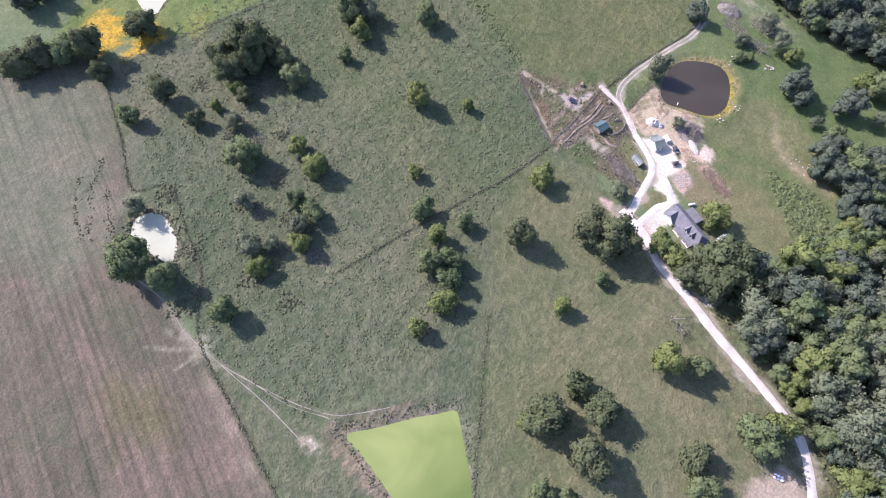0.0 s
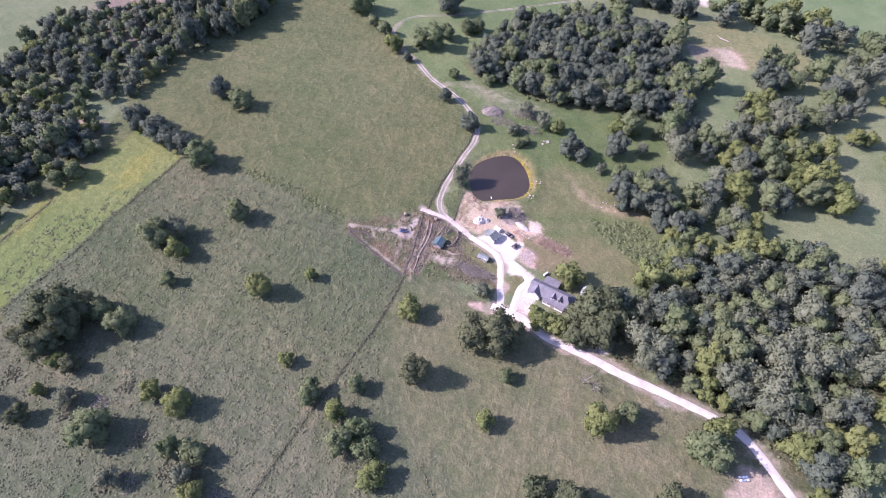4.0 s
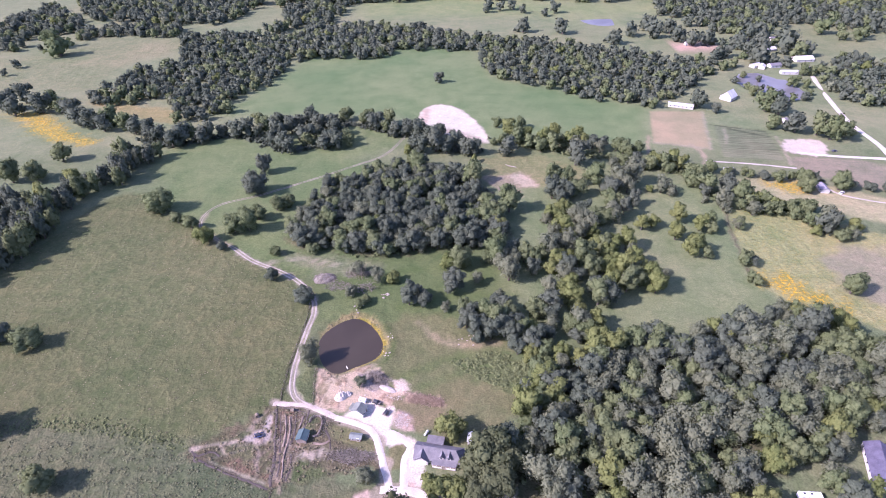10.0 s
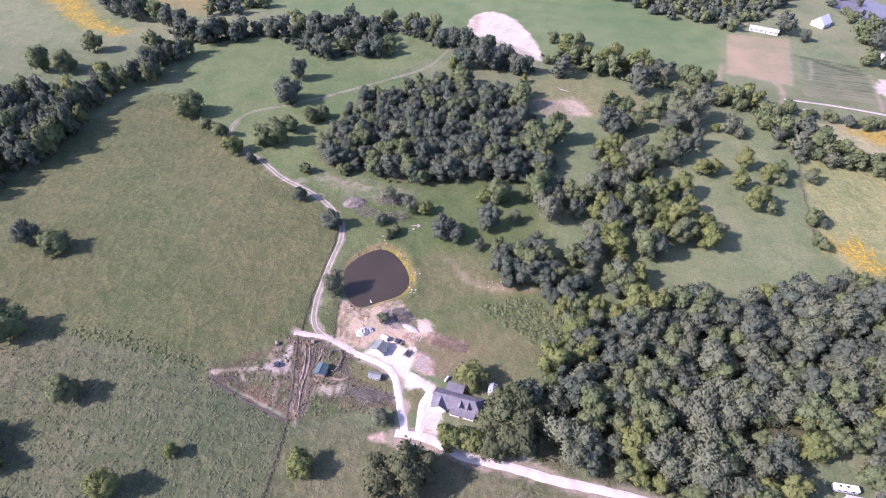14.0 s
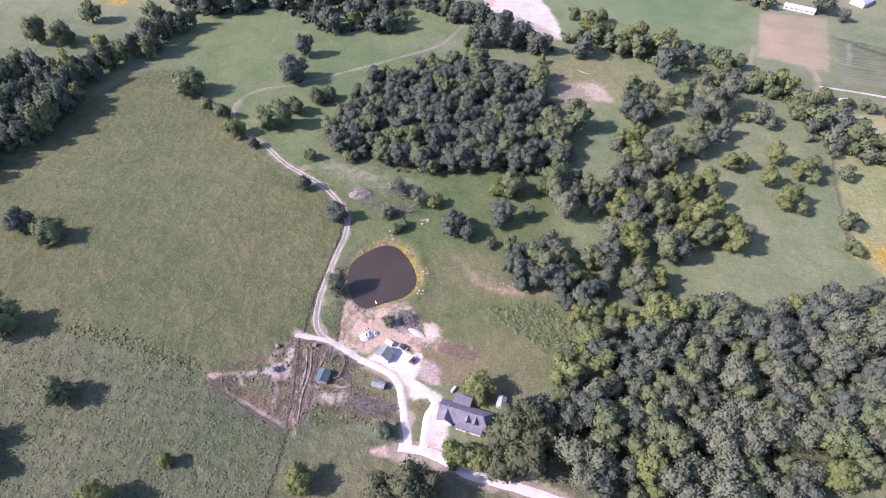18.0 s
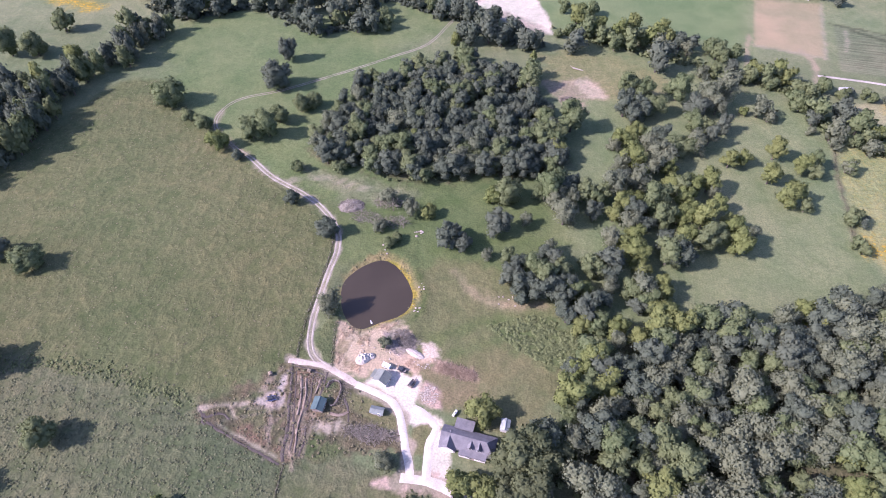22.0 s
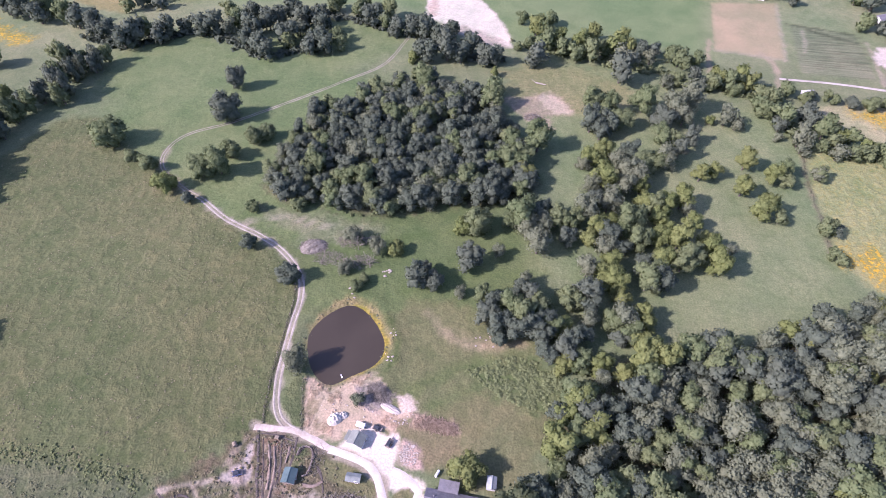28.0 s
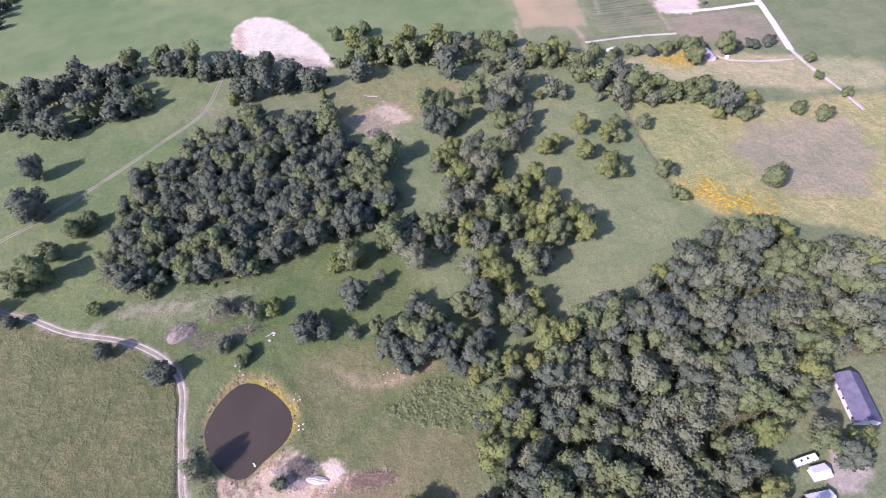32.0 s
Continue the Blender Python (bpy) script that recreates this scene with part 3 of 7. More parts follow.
ROAD = [
    (101.5, 80.1), (92.6, 90.1), (82, 100.6), (71.9, 104.9), (53.3, 108), (32.9, 110.4), (17.7, 113.6), (1.1, 116.1), (-12.6, 121.4), (-24.6, 122.6),
]
DRIVE_WEST = [
    (-20.4, 121.4), (-22.4, 127.5), (-24, 133.8), (-25.5, 138.9), (-27.5, 144.5), (-31, 149.7), (-37.2, 153), (-46.4, 156.1), (-54.1, 160.2),
    (-61.7, 163.4), (-69.8, 164), (-75.4, 164.4),
]
DRIVE_EAST = [
    (-15.8, 121.8), (-15.6, 129.2), (-15.3, 136.1), (-13.7, 141.2), (-17.7, 145.5), (-23.2, 148.5),
]
TRACK = [
    (-58.6, 162.7), (-62.1, 164.1), (-66.4, 167.7), (-69, 173.8), (-70.1, 183.5), (-69.8, 196.5), (-68.8, 210.6), (-67.8, 222.6), (-69.4, 232.8),
    (-74.7, 242.4), (-83.6, 252.1), (-95, 260.2), (-112.1, 270), (-127.7, 283.5), (-143.1, 294.3), (-157, 308.9), (-158.8, 323.2), (-150.9, 336.5),
    (-128.7, 347.2), (-100.2, 366.4), (-66.6, 390.2), (-43.7, 408.4), (-29.7, 441.3),
]
SIDE_TRACK = [
    (-103.5, 267.4), (-83.9, 270), (-64, 263.5), (-45.5, 261.5),
]
FAR_ROAD = [
    (407.1, 612.7), (384.7, 550.2), (361.6, 464), (354.8, 401.5), (326.1, 330.5), (322.8, 307.4), (321.5, 287.8), (317.7, 263),
]
PIT_DRIVE = [
    (284.5, 403.5), (311.7, 395.7), (350.1, 389.7),
]
FAR_LANE = [
    (207, 390.6), (239.7, 384.9), (270.4, 376.6),
]
PLOT_PATH = [
    (-82.7, 145.6), (-88, 144.6), (-93, 143.9), (-98.4, 143), (-102.6, 141.8),
]
PLOT_PATH_B = [
    (-95.3, 136), (-87.4, 132.4), (-80.6, 129.7), (-75.1, 127.9), (-70, 126),
]
CATTLE_PATH_A = [
    (-84.8, -40.1), (-74.5, -37.8), (-61.1, -32.4), (-47.1, -25.9), (-35.3, -18.2), (-29.9, -11.3), (-24, -1),
]
CATTLE_PATH_B = [
    (-84.8, -40.1), (-70, -37.2), (-55.9, -34.1), (-43.1, -32.2), (-35.8, -31.1), (-29.8, -28.3),
]
CATTLE_PATH_C = [
    (-84.8, -40.1), (-93.4, -41.6), (-106, -41.4), (-116, -42.9), (-125.9, -45.7),
]
FENCE_STRIP = [
    (-222.7, -0.8), (-221.4, 23.7), (-218.1, 52), (-215.1, 75.7), (-213.4, 109.5), (-209.4, 151.8),
]
FENCE_BROWN = [
    (-220.1, -9.5), (-185, -19.6), (-160.7, -27.3), (-152.5, -15.2), (-129.9, -20.4), (-111.6, -24.9), (-88.7, -39.2), (-55.7, -43.6), (-25.5, -47.5),
]
FENCE_DIAGONAL = [
    (-66.4, 123.6), (-66.8, 97.1), (-70.2, 74.3), (-74, 47.1), (-77.6, 15.9),
]
FENCE_SOUTH = [
    (-26.4, 48.5), (-13.4, 33.8), (-1.1, 20.6), (16.9, 1.9),
]
FENCE_PLOT = [
    (-73.5, 162.6), (-71.7, 154.5), (-70.3, 145.9), (-68.5, 137), (-67.4, 126.9),
]
FENCE_TRACK = [
    (-72.4, 166.2), (-73, 172.1), (-73, 180), (-72.9, 188.2), (-70.5, 220.9), (-71.4, 230.2),
]
CLEARING_WOOD = [
    (167, 175.1), (195.2, 174.6), (199.5, 158.1), (172.8, 146.6), (158.4, 130.6), (154.7, 113.9), (143.3, 105.4), (145.6, 116.3), (143.8, 128.3),
]
FIELD_EDGE = [
    (-188, 154.2), (-163.3, 155.1), (-135.9, 150.4), (-108.8, 143.6),
]
SOUTH_MEADOW = [
    (-29.3, 52.1), (-63.1, 93.7), (-62.2, 121.8), (-36.6, 121.6), (-23.1, 121), (1.9, 115.2), (53.9, 107.1), (91.3, 88.6), (50.6, 11.2), (19.4, 0.1),
]
GREEN_PATCH = [
    (-60.3, 127.5), (-60.7, 134.2), (-57, 135.8), (-50.3, 134.2), (-45.9, 130.3), (-49.5, 126.7),
]
WEST_CLEARING = [
    (-411.7, 318.7), (-373, 329.4), (-345, 311.8), (-312.6, 266.8), (-289.7, 243.7), (-290.2, 231.3), (-322.4, 214.6),
]
OLIVE_MEADOW = [
    (35, 403.5), (74.2, 409.8), (111.9, 375.7), (105.6, 358.6), (66.6, 360.4), (34.7, 371.9),
]
CLEARING_DRIVE = [
    (138.7, 106), (144.4, 113.5), (153.7, 117.6), (159.6, 111.8), (151.9, 102.5), (142.5, 103.1),
]
HOUSE_LANE = [
    (276.7, 343.8), (281.2, 336.1), (300.1, 326.7), (320, 321.3),
]
HOUSE_FAR = (270.8, 344.3)
DIRT_PATH = [
    (-11.6, 214.4), (-5, 206), (4.2, 199.2), (15, 198.3), (28.6, 198),
]
SCRUB = [
    (3.7, 187.1), (23.5, 194.4), (42.1, 187.2), (44.1, 173.1), (33.1, 169.2), (16.7, 176.2),
]
VILLAGE = [
    (348.7, 612.5, 30, 14, 8, "w"), (354.3, 608.4, 60, 12, 8, "w"), (369.6, 611.7, 10, 16, 9, "g"), (373.9, 588.6, -5, 22, 7, "w"),
    (365.4, 667, 60, 14, 9, "w"), (393.2, 670.5, 20, 16, 10, "w"), (380.3, 699.6, 0, 14, 9, "g"), (419.6, 712.9, 0, 14, 9, "g"),
    (411.9, 632.4, 5, 26, 14, "s"), (307.8, 463.4, 20, 12, 8, "g"), (216.3, 372.3, 5, 8, 5, "w"), (306.4, 697.9, 5, 10, 7, "w"),
]
CAR_FAR = (314.5, 403.7)
SPILL = [
    (46.7, 105.7), (50.7, 109.8), (53.1, 105.5), (50.2, 103.4),
]
BLOCK_DIRT = [
    (74.9, 75.4), (77.3, 85.2), (84.4, 92), (91.9, 84.4), (81.5, 69.7),
]
PUMP_PAD = [
    (-82.7, 145.6), (-80.6, 148.8), (-77.3, 151.7), (-75.2, 159.5), (-74, 159.5), (-73.6, 152), (-72.5, 145.4), (-75.9, 143.6),
]
ARC_A = [
    (-181.7, -30), (-170, -41.1), (-157.6, -48), (-149.9, -50.4),
]
ARC_B = [
    (-180, -40.6), (-167, -49.8), (-152.4, -53.4),
]
ARC_C = [
    (-166, -35.8), (-156.2, -40.3), (-144.9, -44.3),
]
EAST_TREES = [
    (81.2, 354.8, 5.9, "g"), (89.8, 353.5, 5.5, "g"), (77.9, 337.9, 6.3, "d"), (87.3, 337.3, 5.7, "d"), (95.6, 340.5, 5.7, "g"), (82, 330.6, 5, "d"),
    (111.6, 356.2, 6.5, "g"), (118.7, 341.4, 6.3, "d"), (127.7, 348.7, 7, "b"), (139.2, 355.9, 6.5, "b"), (131.9, 343.6, 5.7, "b"),
    (116.4, 328.2, 5.2, "g"), (122.8, 326.5, 3.7, "g"), (131.5, 326.2, 4.3, "d"), (46.3, 320.7, 6.7, "g"), (73.3, 309.4, 4.5, "y"),
    (79.4, 313, 5.4, "y"), (68.8, 305.9, 3.6, "b"), (87.3, 307, 5.3, "b"), (94.6, 313.4, 4.5, "d"), (76.1, 291.7, 6.3, "y"), (88.5, 296.4, 5.2, "b"),
    (94.6, 292, 5.7, "b"), (98.7, 305.8, 5.3, "g"),
]
EAST_TREES_b = [
    (105.6, 304.3, 5.3, "g"), (113.4, 307.1, 5.3, "b"), (121.5, 314.4, 3.9, "d"), (69.5, 288.6, 3.7, "b"), (85.6, 285.2, 4.2, "b"),
    (94.7, 287.1, 3.4, "y"), (62.3, 269.1, 6, "b"), (69.3, 277.5, 4.4, "d"), (75.4, 273.5, 4.9, "b"), (81.3, 282, 3.4, "g"), (93.7, 276.1, 4.1, "y"),
    (97.1, 272.6, 4.1, "g"), (102.6, 274.3, 4.7, "y"), (112.3, 276.6, 4.9, "y"), (113.7, 272, 2.7, "b"), (58.7, 266, 3.8, "g"),
    (32.4, 264.1, 6.5, "g"), (40.5, 268.6, 4.9, "d"), (33.9, 257.8, 4.3, "b"), (38.2, 247.6, 5.7, "b"), (40.6, 258.7, 4, "b"), (49, 264.5, 4.3, "g"),
    (54.3, 263.4, 4.1, "g"), (26.4, 264.6, 2.7, "g"),
]
EAST_TREES_c = [
    (52.1, 252.9, 3.7, "d"), (72.9, 263.2, 4, "y"), (82.5, 261.8, 5.8, "g"), (85.1, 251.1, 4.7, "g"), (80.3, 258.8, 3.7, "g"), (66.9, 257.3, 4, "y"),
    (62.4, 252, 3.7, "y"), (72.6, 254.5, 5.2, "d"), (70.4, 246.5, 4.6, "b"), (77.3, 248.2, 3.6, "d"), (98.2, 265, 4.3, "y"), (98, 253.3, 5.2, "y"),
    (103.7, 250.4, 5.2, "y"), (93.3, 252.7, 3.9, "y"), (113.6, 261.9, 3.5, "y"), (116.1, 251.5, 3.6, "y"), (117, 247.1, 4.6, "y"),
    (94.1, 239.8, 5, "y"), (102.1, 237.3, 5, "g"), (109.5, 240.6, 4, "g"), (117.5, 235.5, 5, "y"), (124.7, 244.5, 3.1, "b"), (83.7, 226.7, 6.3, "g"),
    (88.9, 225.6, 4.9, "d"),
]
EAST_TREES_d = [
    (83.8, 235.2, 4, "d"), (66.1, 233.2, 4.5, "y"), (59, 234.7, 4, "b"), (69.9, 227, 4.9, "y"), (64.6, 226.9, 3, "y"), (70.6, 219.5, 3.4, "y"),
    (70.9, 239.2, 3.8, "y"), (127.9, 296.4, 3.7, "y"), (135.7, 300, 3.5, "y"), (153.9, 305.4, 4.1, "y"), (145.6, 285.5, 4.2, "y"),
    (164.5, 295.5, 4, "y"), (172.7, 300.2, 3.7, "g"), (171, 292.4, 3.4, "g"), (150.8, 270.4, 5.4, "y"), (157.8, 266.3, 2.9, "g"),
    (190.5, 296.8, 3.1, "g"), (176.8, 260.3, 3.4, "g"),
]
CREEK_TREES = [
    (6.1, 239.9, 5.6, "d"), (20.7, 245.6, 2.6, "b"), (-17.3, 228.8, 5, "d"), (-13.3, 236.6, 2.6, "d"), (1.8, 223.6, 2.5, "b"),
    (11.6, 220.4, 3.4, "g"), (12.8, 210.9, 4.3, "d"), (17.6, 217.5, 3.9, "d"), (17.4, 205.3, 4.7, "d"), (23.4, 214.2, 4.8, "g"),
    (27.6, 223.3, 3.4, "d"), (30.4, 228.9, 2.8, "b"), (32.2, 220.2, 3.9, "d"), (28, 208.9, 4.7, "g"), (35.4, 214.2, 4.3, "g"),
    (31.3, 203.7, 4.6, "d"), (24.4, 202.2, 4.2, "d"), (37.3, 207.4, 4.2, "d"), (17.6, 201, 3.3, "d"), (34.6, 199.1, 4.1, "d"),
    (39.4, 203.5, 4.2, "g"), (43.5, 204.2, 3.7, "y"), (45.8, 197.4, 4.1, "d"), (51.9, 200.9, 3.7, "d"),
]
CREEK_TREES_b = [
    (36.4, 191.5, 4, "d"), (43.1, 192.1, 4, "d"), (54.9, 206.9, 3.3, "b"), (49.8, 217.9, 4.8, "g"), (55.9, 219.8, 4.8, "d"), (56.7, 213.6, 3.8, "d"),
    (47.5, 220.5, 3.4, "g"), (65, 207, 4.2, "g"), (70.8, 208.4, 4.7, "b"), (70.9, 200.8, 4.1, "g"), (73.9, 197.5, 3.6, "y"), (67.6, 199.8, 3.4, "d"),
    (78.7, 211.7, 3.3, "y"), (79, 206.2, 3.3, "y"), (49.3, 187.6, 4, "g"), (55.8, 186.9, 4, "y"), (70.8, 184.9, 3.5, "y"), (41.7, 187.3, 3.5, "y"),
]
BELT_TREES = [
    (-243.4, 442.2, 5.1, "d"), (-236.1, 442.8, 5.8, "d"), (-219.9, 427.7, 7.1, "d"), (-213, 433, 7.2, "d"), (-209.8, 442.1, 5.8, "g"),
    (-198.7, 433.9, 5.8, "d"), (-194.2, 443.1, 5.9, "d"), (-185.8, 450.3, 5.2, "d"), (-171.1, 444.8, 6.6, "d"), (-162.6, 446.9, 6.7, "d"),
    (-154.1, 445.6, 5.2, "b"), (-148.6, 457.1, 6.1, "g"), (-160, 473.5, 4.7, "g"), (-141, 466.9, 6.2, "d"), (-136.6, 443, 6.7, "d"),
    (-127.1, 452.1, 6.8, "d"), (-138, 428.1, 5.8, "d"), (-127.3, 420.2, 7.1, "d"), (-120.4, 414.2, 5, "d"), (-119.3, 459.9, 6.1, "d"),
    (-112, 464.3, 7, "d"), (-103.5, 455.7, 6.9, "d"), (-111.6, 434.2, 7.3, "d"), (-104.3, 443.3, 6, "b"),
]
BELT_TREES_b = [
    (-94.3, 420, 6.5, "d"), (-87.7, 425.6, 6.5, "d"), (-88.1, 447.9, 6.1, "d"), (-94.5, 456.1, 6.1, "d"), (-108.3, 428.5, 5.1, "g"),
    (-93, 473, 4, "d"), (-81.6, 481.1, 4.8, "g"), (-85.4, 475.7, 4, "g"), (-67.3, 471, 4.8, "g"), (-56.4, 459.6, 7, "d"), (-63.6, 478.3, 4.8, "g"),
    (-43.5, 469.2, 5.5, "g"), (-37.4, 443.9, 6.1, "d"), (-45.6, 454.3, 3.9, "g"), (-25.9, 443.9, 6.8, "d"), (-16.6, 438.9, 6.8, "d"),
    (-76.6, 435.6, 4.5, "g"), (-74.1, 425, 4.4, "g"), (-82.6, 421.4, 5.1, "d"), (-21.2, 413.9, 5.8, "d"), (-14.2, 409.6, 5.8, "d"),
    (-25.3, 409.4, 3.6, "y"), (-2.9, 413, 7.9, "d"), (5.8, 410, 7.2, "d"),
]
BELT_TREES_c = [
    (14, 422, 5.9, "d"), (0.5, 443.6, 5.4, "d"), (-7.6, 434, 5.3, "d"), (22, 409.1, 6.5, "d"), (29, 408, 5.1, "d"), (27.3, 394.3, 2.5, "y"),
    (26.6, 372.9, 5.4, "g"), (-371.5, 505.9, 8.5, "d"), (-370, 520, 6.5, "g"), (-354, 505.5, 6.4, "g"), (-331.4, 484.7, 8.2, "d"),
    (-321.8, 475, 7.1, "d"), (-306.9, 471.4, 8, "d"), (-292.9, 461.9, 6.9, "d"), (-291.1, 474, 7, "g"), (-275.6, 467.4, 7, "g"),
    (-262.8, 455, 6.8, "d"), (-248, 448.8, 6.8, "d"), (-394.2, 499.9, 8.4, "d"), (-403.4, 531.9, 7.7, "d"), (-410.9, 514.1, 8.6, "d"),
]
HEDGE_TREES = [
    (71.1, 457.7, 4.8, "g"), (51.1, 458.8, 4, "g"), (58.7, 444, 6.2, "y"), (63.3, 425.1, 6, "g"), (72.4, 432.7, 5.3, "y"), (73.4, 418.2, 5.2, "g"),
    (54.3, 406, 7.2, "d"), (52.5, 428.4, 3.8, "g"), (44.2, 424.3, 3, "g"), (86.2, 425.2, 6, "y"), (95.8, 432.8, 5.4, "y"), (90.6, 410.5, 5.9, "g"),
    (100, 417.7, 5.2, "g"), (81.2, 410.2, 5.2, "g"), (108.9, 416.4, 6.7, "y"), (115.3, 431.7, 4.6, "y"), (117.5, 418.6, 5.3, "y"),
    (104.4, 386.1, 7.7, "d"), (108.7, 401.4, 6.5, "b"), (123.9, 414.1, 5.2, "d"), (131.9, 414.7, 4.5, "d"), (127.8, 406.5, 3.7, "b"),
    (141.5, 409.7, 5.9, "g"), (145.6, 403.9, 5.2, "g"),
]
HEDGE_TREES_b = [
    (157.3, 403.8, 4.4, "g"), (148.5, 400, 3.7, "g"), (151.6, 387.9, 4.3, "d"), (131.3, 382.1, 3.9, "b"), (139, 383.3, 4.3, "g"),
    (144.6, 377.7, 3.5, "g"), (151.6, 376.6, 3.5, "b"), (159.2, 378.8, 5, "g"), (165, 384.3, 5, "y"), (169.6, 377.3, 4.9, "g"),
    (177.2, 382.5, 5, "y"), (171.5, 372.2, 4.2, "g"), (181.3, 378.7, 5, "y"), (186.1, 368.6, 4.9, "g"), (180.4, 358.7, 4.1, "g"),
    (190.4, 361.8, 4.8, "g"), (182.2, 351.3, 4.7, "g"), (202.5, 372.3, 4.9, "g"), (187.9, 342.2, 6, "g"), (185.3, 338, 4, "d"),
    (202.8, 346.9, 5.4, "d"), (202.2, 338.5, 5.3, "d"), (190.1, 324.2, 5.1, "b"), (189.8, 318.8, 3.8, "b"),
]
HEDGE_TREES_c = [
    (182.3, 330, 2.6, "b"), (206.7, 331.2, 5.9, "g"), (216.6, 328, 3.9, "y"), (209.2, 323.7, 3.9, "g"), (221.3, 327.2, 3.9, "g"),
    (206.4, 312.7, 4.4, "b"), (202.8, 320.6, 3.2, "g"), (215.4, 313.9, 4.4, "g"), (222.3, 316.6, 3.8, "y"), (223.1, 312.8, 4.4, "g"),
    (230.7, 314.2, 4.4, "g"), (238.3, 315.7, 4.5, "g"), (232.2, 307.5, 3.8, "g"), (240.1, 310.3, 4.4, "g"), (247.2, 315.5, 3.8, "g"),
    (237.6, 300.8, 4.3, "g"), (240.4, 296.5, 3.7, "d"), (247.1, 300.8, 5, "b"), (243.5, 290.8, 5.4, "d"), (253.8, 299.4, 3.7, "g"),
    (256.7, 288.1, 3, "g"), (253.9, 281.6, 3, "b"), (189.2, 297.4, 3.4, "b"), (176.7, 259.4, 3.9, "g"),
]
HEDGE_TREES_d = [
    (181.2, 258.3, 2.8, "d"), (173.6, 244.2, 2.7, "g"), (175.7, 240.3, 2.7, "g"), (217.2, 369.1, 2.5, "d"), (225.3, 367.1, 2.8, "g"),
    (229, 363.5, 2.8, "g"), (237, 363.7, 2.1, "d"), (247.9, 360.6, 2.8, "d"), (256.4, 359.4, 2.8, "g"), (262, 360.2, 3.5, "g"),
    (268.8, 353, 3.5, "d"), (272.4, 351.6, 2.4, "d"), (148.9, 344.7, 2.7, "y"), (156, 343.2, 5, "b"), (160.9, 339.5, 3.6, "b"),
]
HAMLET_TREES = [
    (299.9, 713.9, 9.8, "d"), (309.7, 692.6, 8.9, "d"), (274.1, 731.2, 9.3, "d"), (248.2, 739.7, 8, "d"), (217.1, 705.4, 9.7, "d"),
    (358.4, 676.9, 6.7, "d"), (364.5, 660.9, 6.6, "d"), (367.5, 639.5, 6.4, "d"), (373.5, 622.9, 6.3, "d"), (382.8, 612.7, 6.2, "d"),
    (325.1, 645.4, 6.5, "d"), (307.3, 625.7, 6.3, "d"), (288.1, 616.6, 6.2, "g"), (418.4, 663, 6.6, "d"), (416.2, 677.5, 6.1, "d"),
    (74.3, 876, 6.7, "d"), (123.6, 867.9, 5.8, "d"), (153.9, 849.5, 5.7, "d"), (337.7, 784.7, 6.9, "d"), (281.4, 787.5, 6.9, "d"),
    (495.6, 752.7, 5.9, "g"), (499.3, 709.6, 6.3, "g"), (534.2, 720.6, 6.4, "g"), (584, 783, 7.6, "d"),
]
HAMLET_TREES_b = [
    (-535.6, 757, 6.6, "d"), (-471.2, 720.4, 7.1, "d"), (-492.9, 711.5, 3.5, "d"), (-477.8, 641.7, 4.5, "d"), (-476.4, 615.3, 3.7, "d"),
    (-528.5, 707.5, 4.2, "d"),
]
TREE_LISTS = [PASTURE_TREES, PASTURE_TREES_b, MEADOW_TREES, MEADOW_TREES_b, TRACK_TREES, GROVE_EDGE_TREES, LANE_TREES, STRIP_TREES, VILLAGE_TREES, STREET_TREES, FAR_FIELD_TREES]
EAST_TREES_ALL = EAST_TREES + EAST_TREES_b + EAST_TREES_c + EAST_TREES_d
CREEK_TREES_ALL = CREEK_TREES + CREEK_TREES_b
BELT_TREES_ALL = BELT_TREES + BELT_TREES_b + BELT_TREES_c
HEDGE_TREES_ALL = HEDGE_TREES + HEDGE_TREES_b + HEDGE_TREES_c + HEDGE_TREES_d
HAMLET_TREES_ALL = HAMLET_TREES + HAMLET_TREES_b + [(309, 545, 3.4, "g"), (318, 537, 3.2, "d"), (326, 532, 3.6, "g"), (331, 522, 3.4, "d"), (337, 511, 3.6, "g"), (346, 510, 3.4, "d"), (353, 516, 3.8, "d"), (361, 525, 3.6, "g"), (303, 560, 3.6, "d"), (366, 628, 4.0, "d"), (348, 640, 4.4, "g"), (375, 645, 4.2, "d"), (402, 655, 4.4, "d"), (380, 690, 4.8, "d"), (408, 690, 4.6, "g"), (345, 690, 4.8, "d")]

SHED_LAWN = [
    (-46.2, 155.1), (-37.1, 152.3), (-31, 149.4), (-27.6, 144), (-26.5, 138.4), (-31.3, 139.3), (-42.1, 143.3), (-48.4, 149.2),
]
YARD_LAWN = [
    (-19.6, 165.4), (-12.7, 164.5), (-2.8, 162.3), (1.1, 159.6), (-1.3, 151.8), (-7.7, 149.4), (-12.7, 148.9), (-13.5, 157.4), (-19.4, 158.9),
]
TRACK_VERGE = [
    (-66.7, 179.3), (-61.3, 183.3), (-58.2, 164.8), (-61.9, 165), (-65.2, 170.6),
]
RUBBLE_RING = [
    (-21.6, 157.2), (-17, 158.6), (-13.8, 155.5), (-13.2, 148.9), (-17.9, 149.4), (-21.5, 152.4),
]
PALE_PATCH = [
    (-59.2, 138.1), (-55.8, 140.8), (-50.9, 141.2), (-47.4, 139.1), (-49.5, 137), (-55.2, 136.2),
]
VERGE_FENCE = [
    (-57.6, 163.8), (-59, 174.4), (-59.9, 183.4),
]
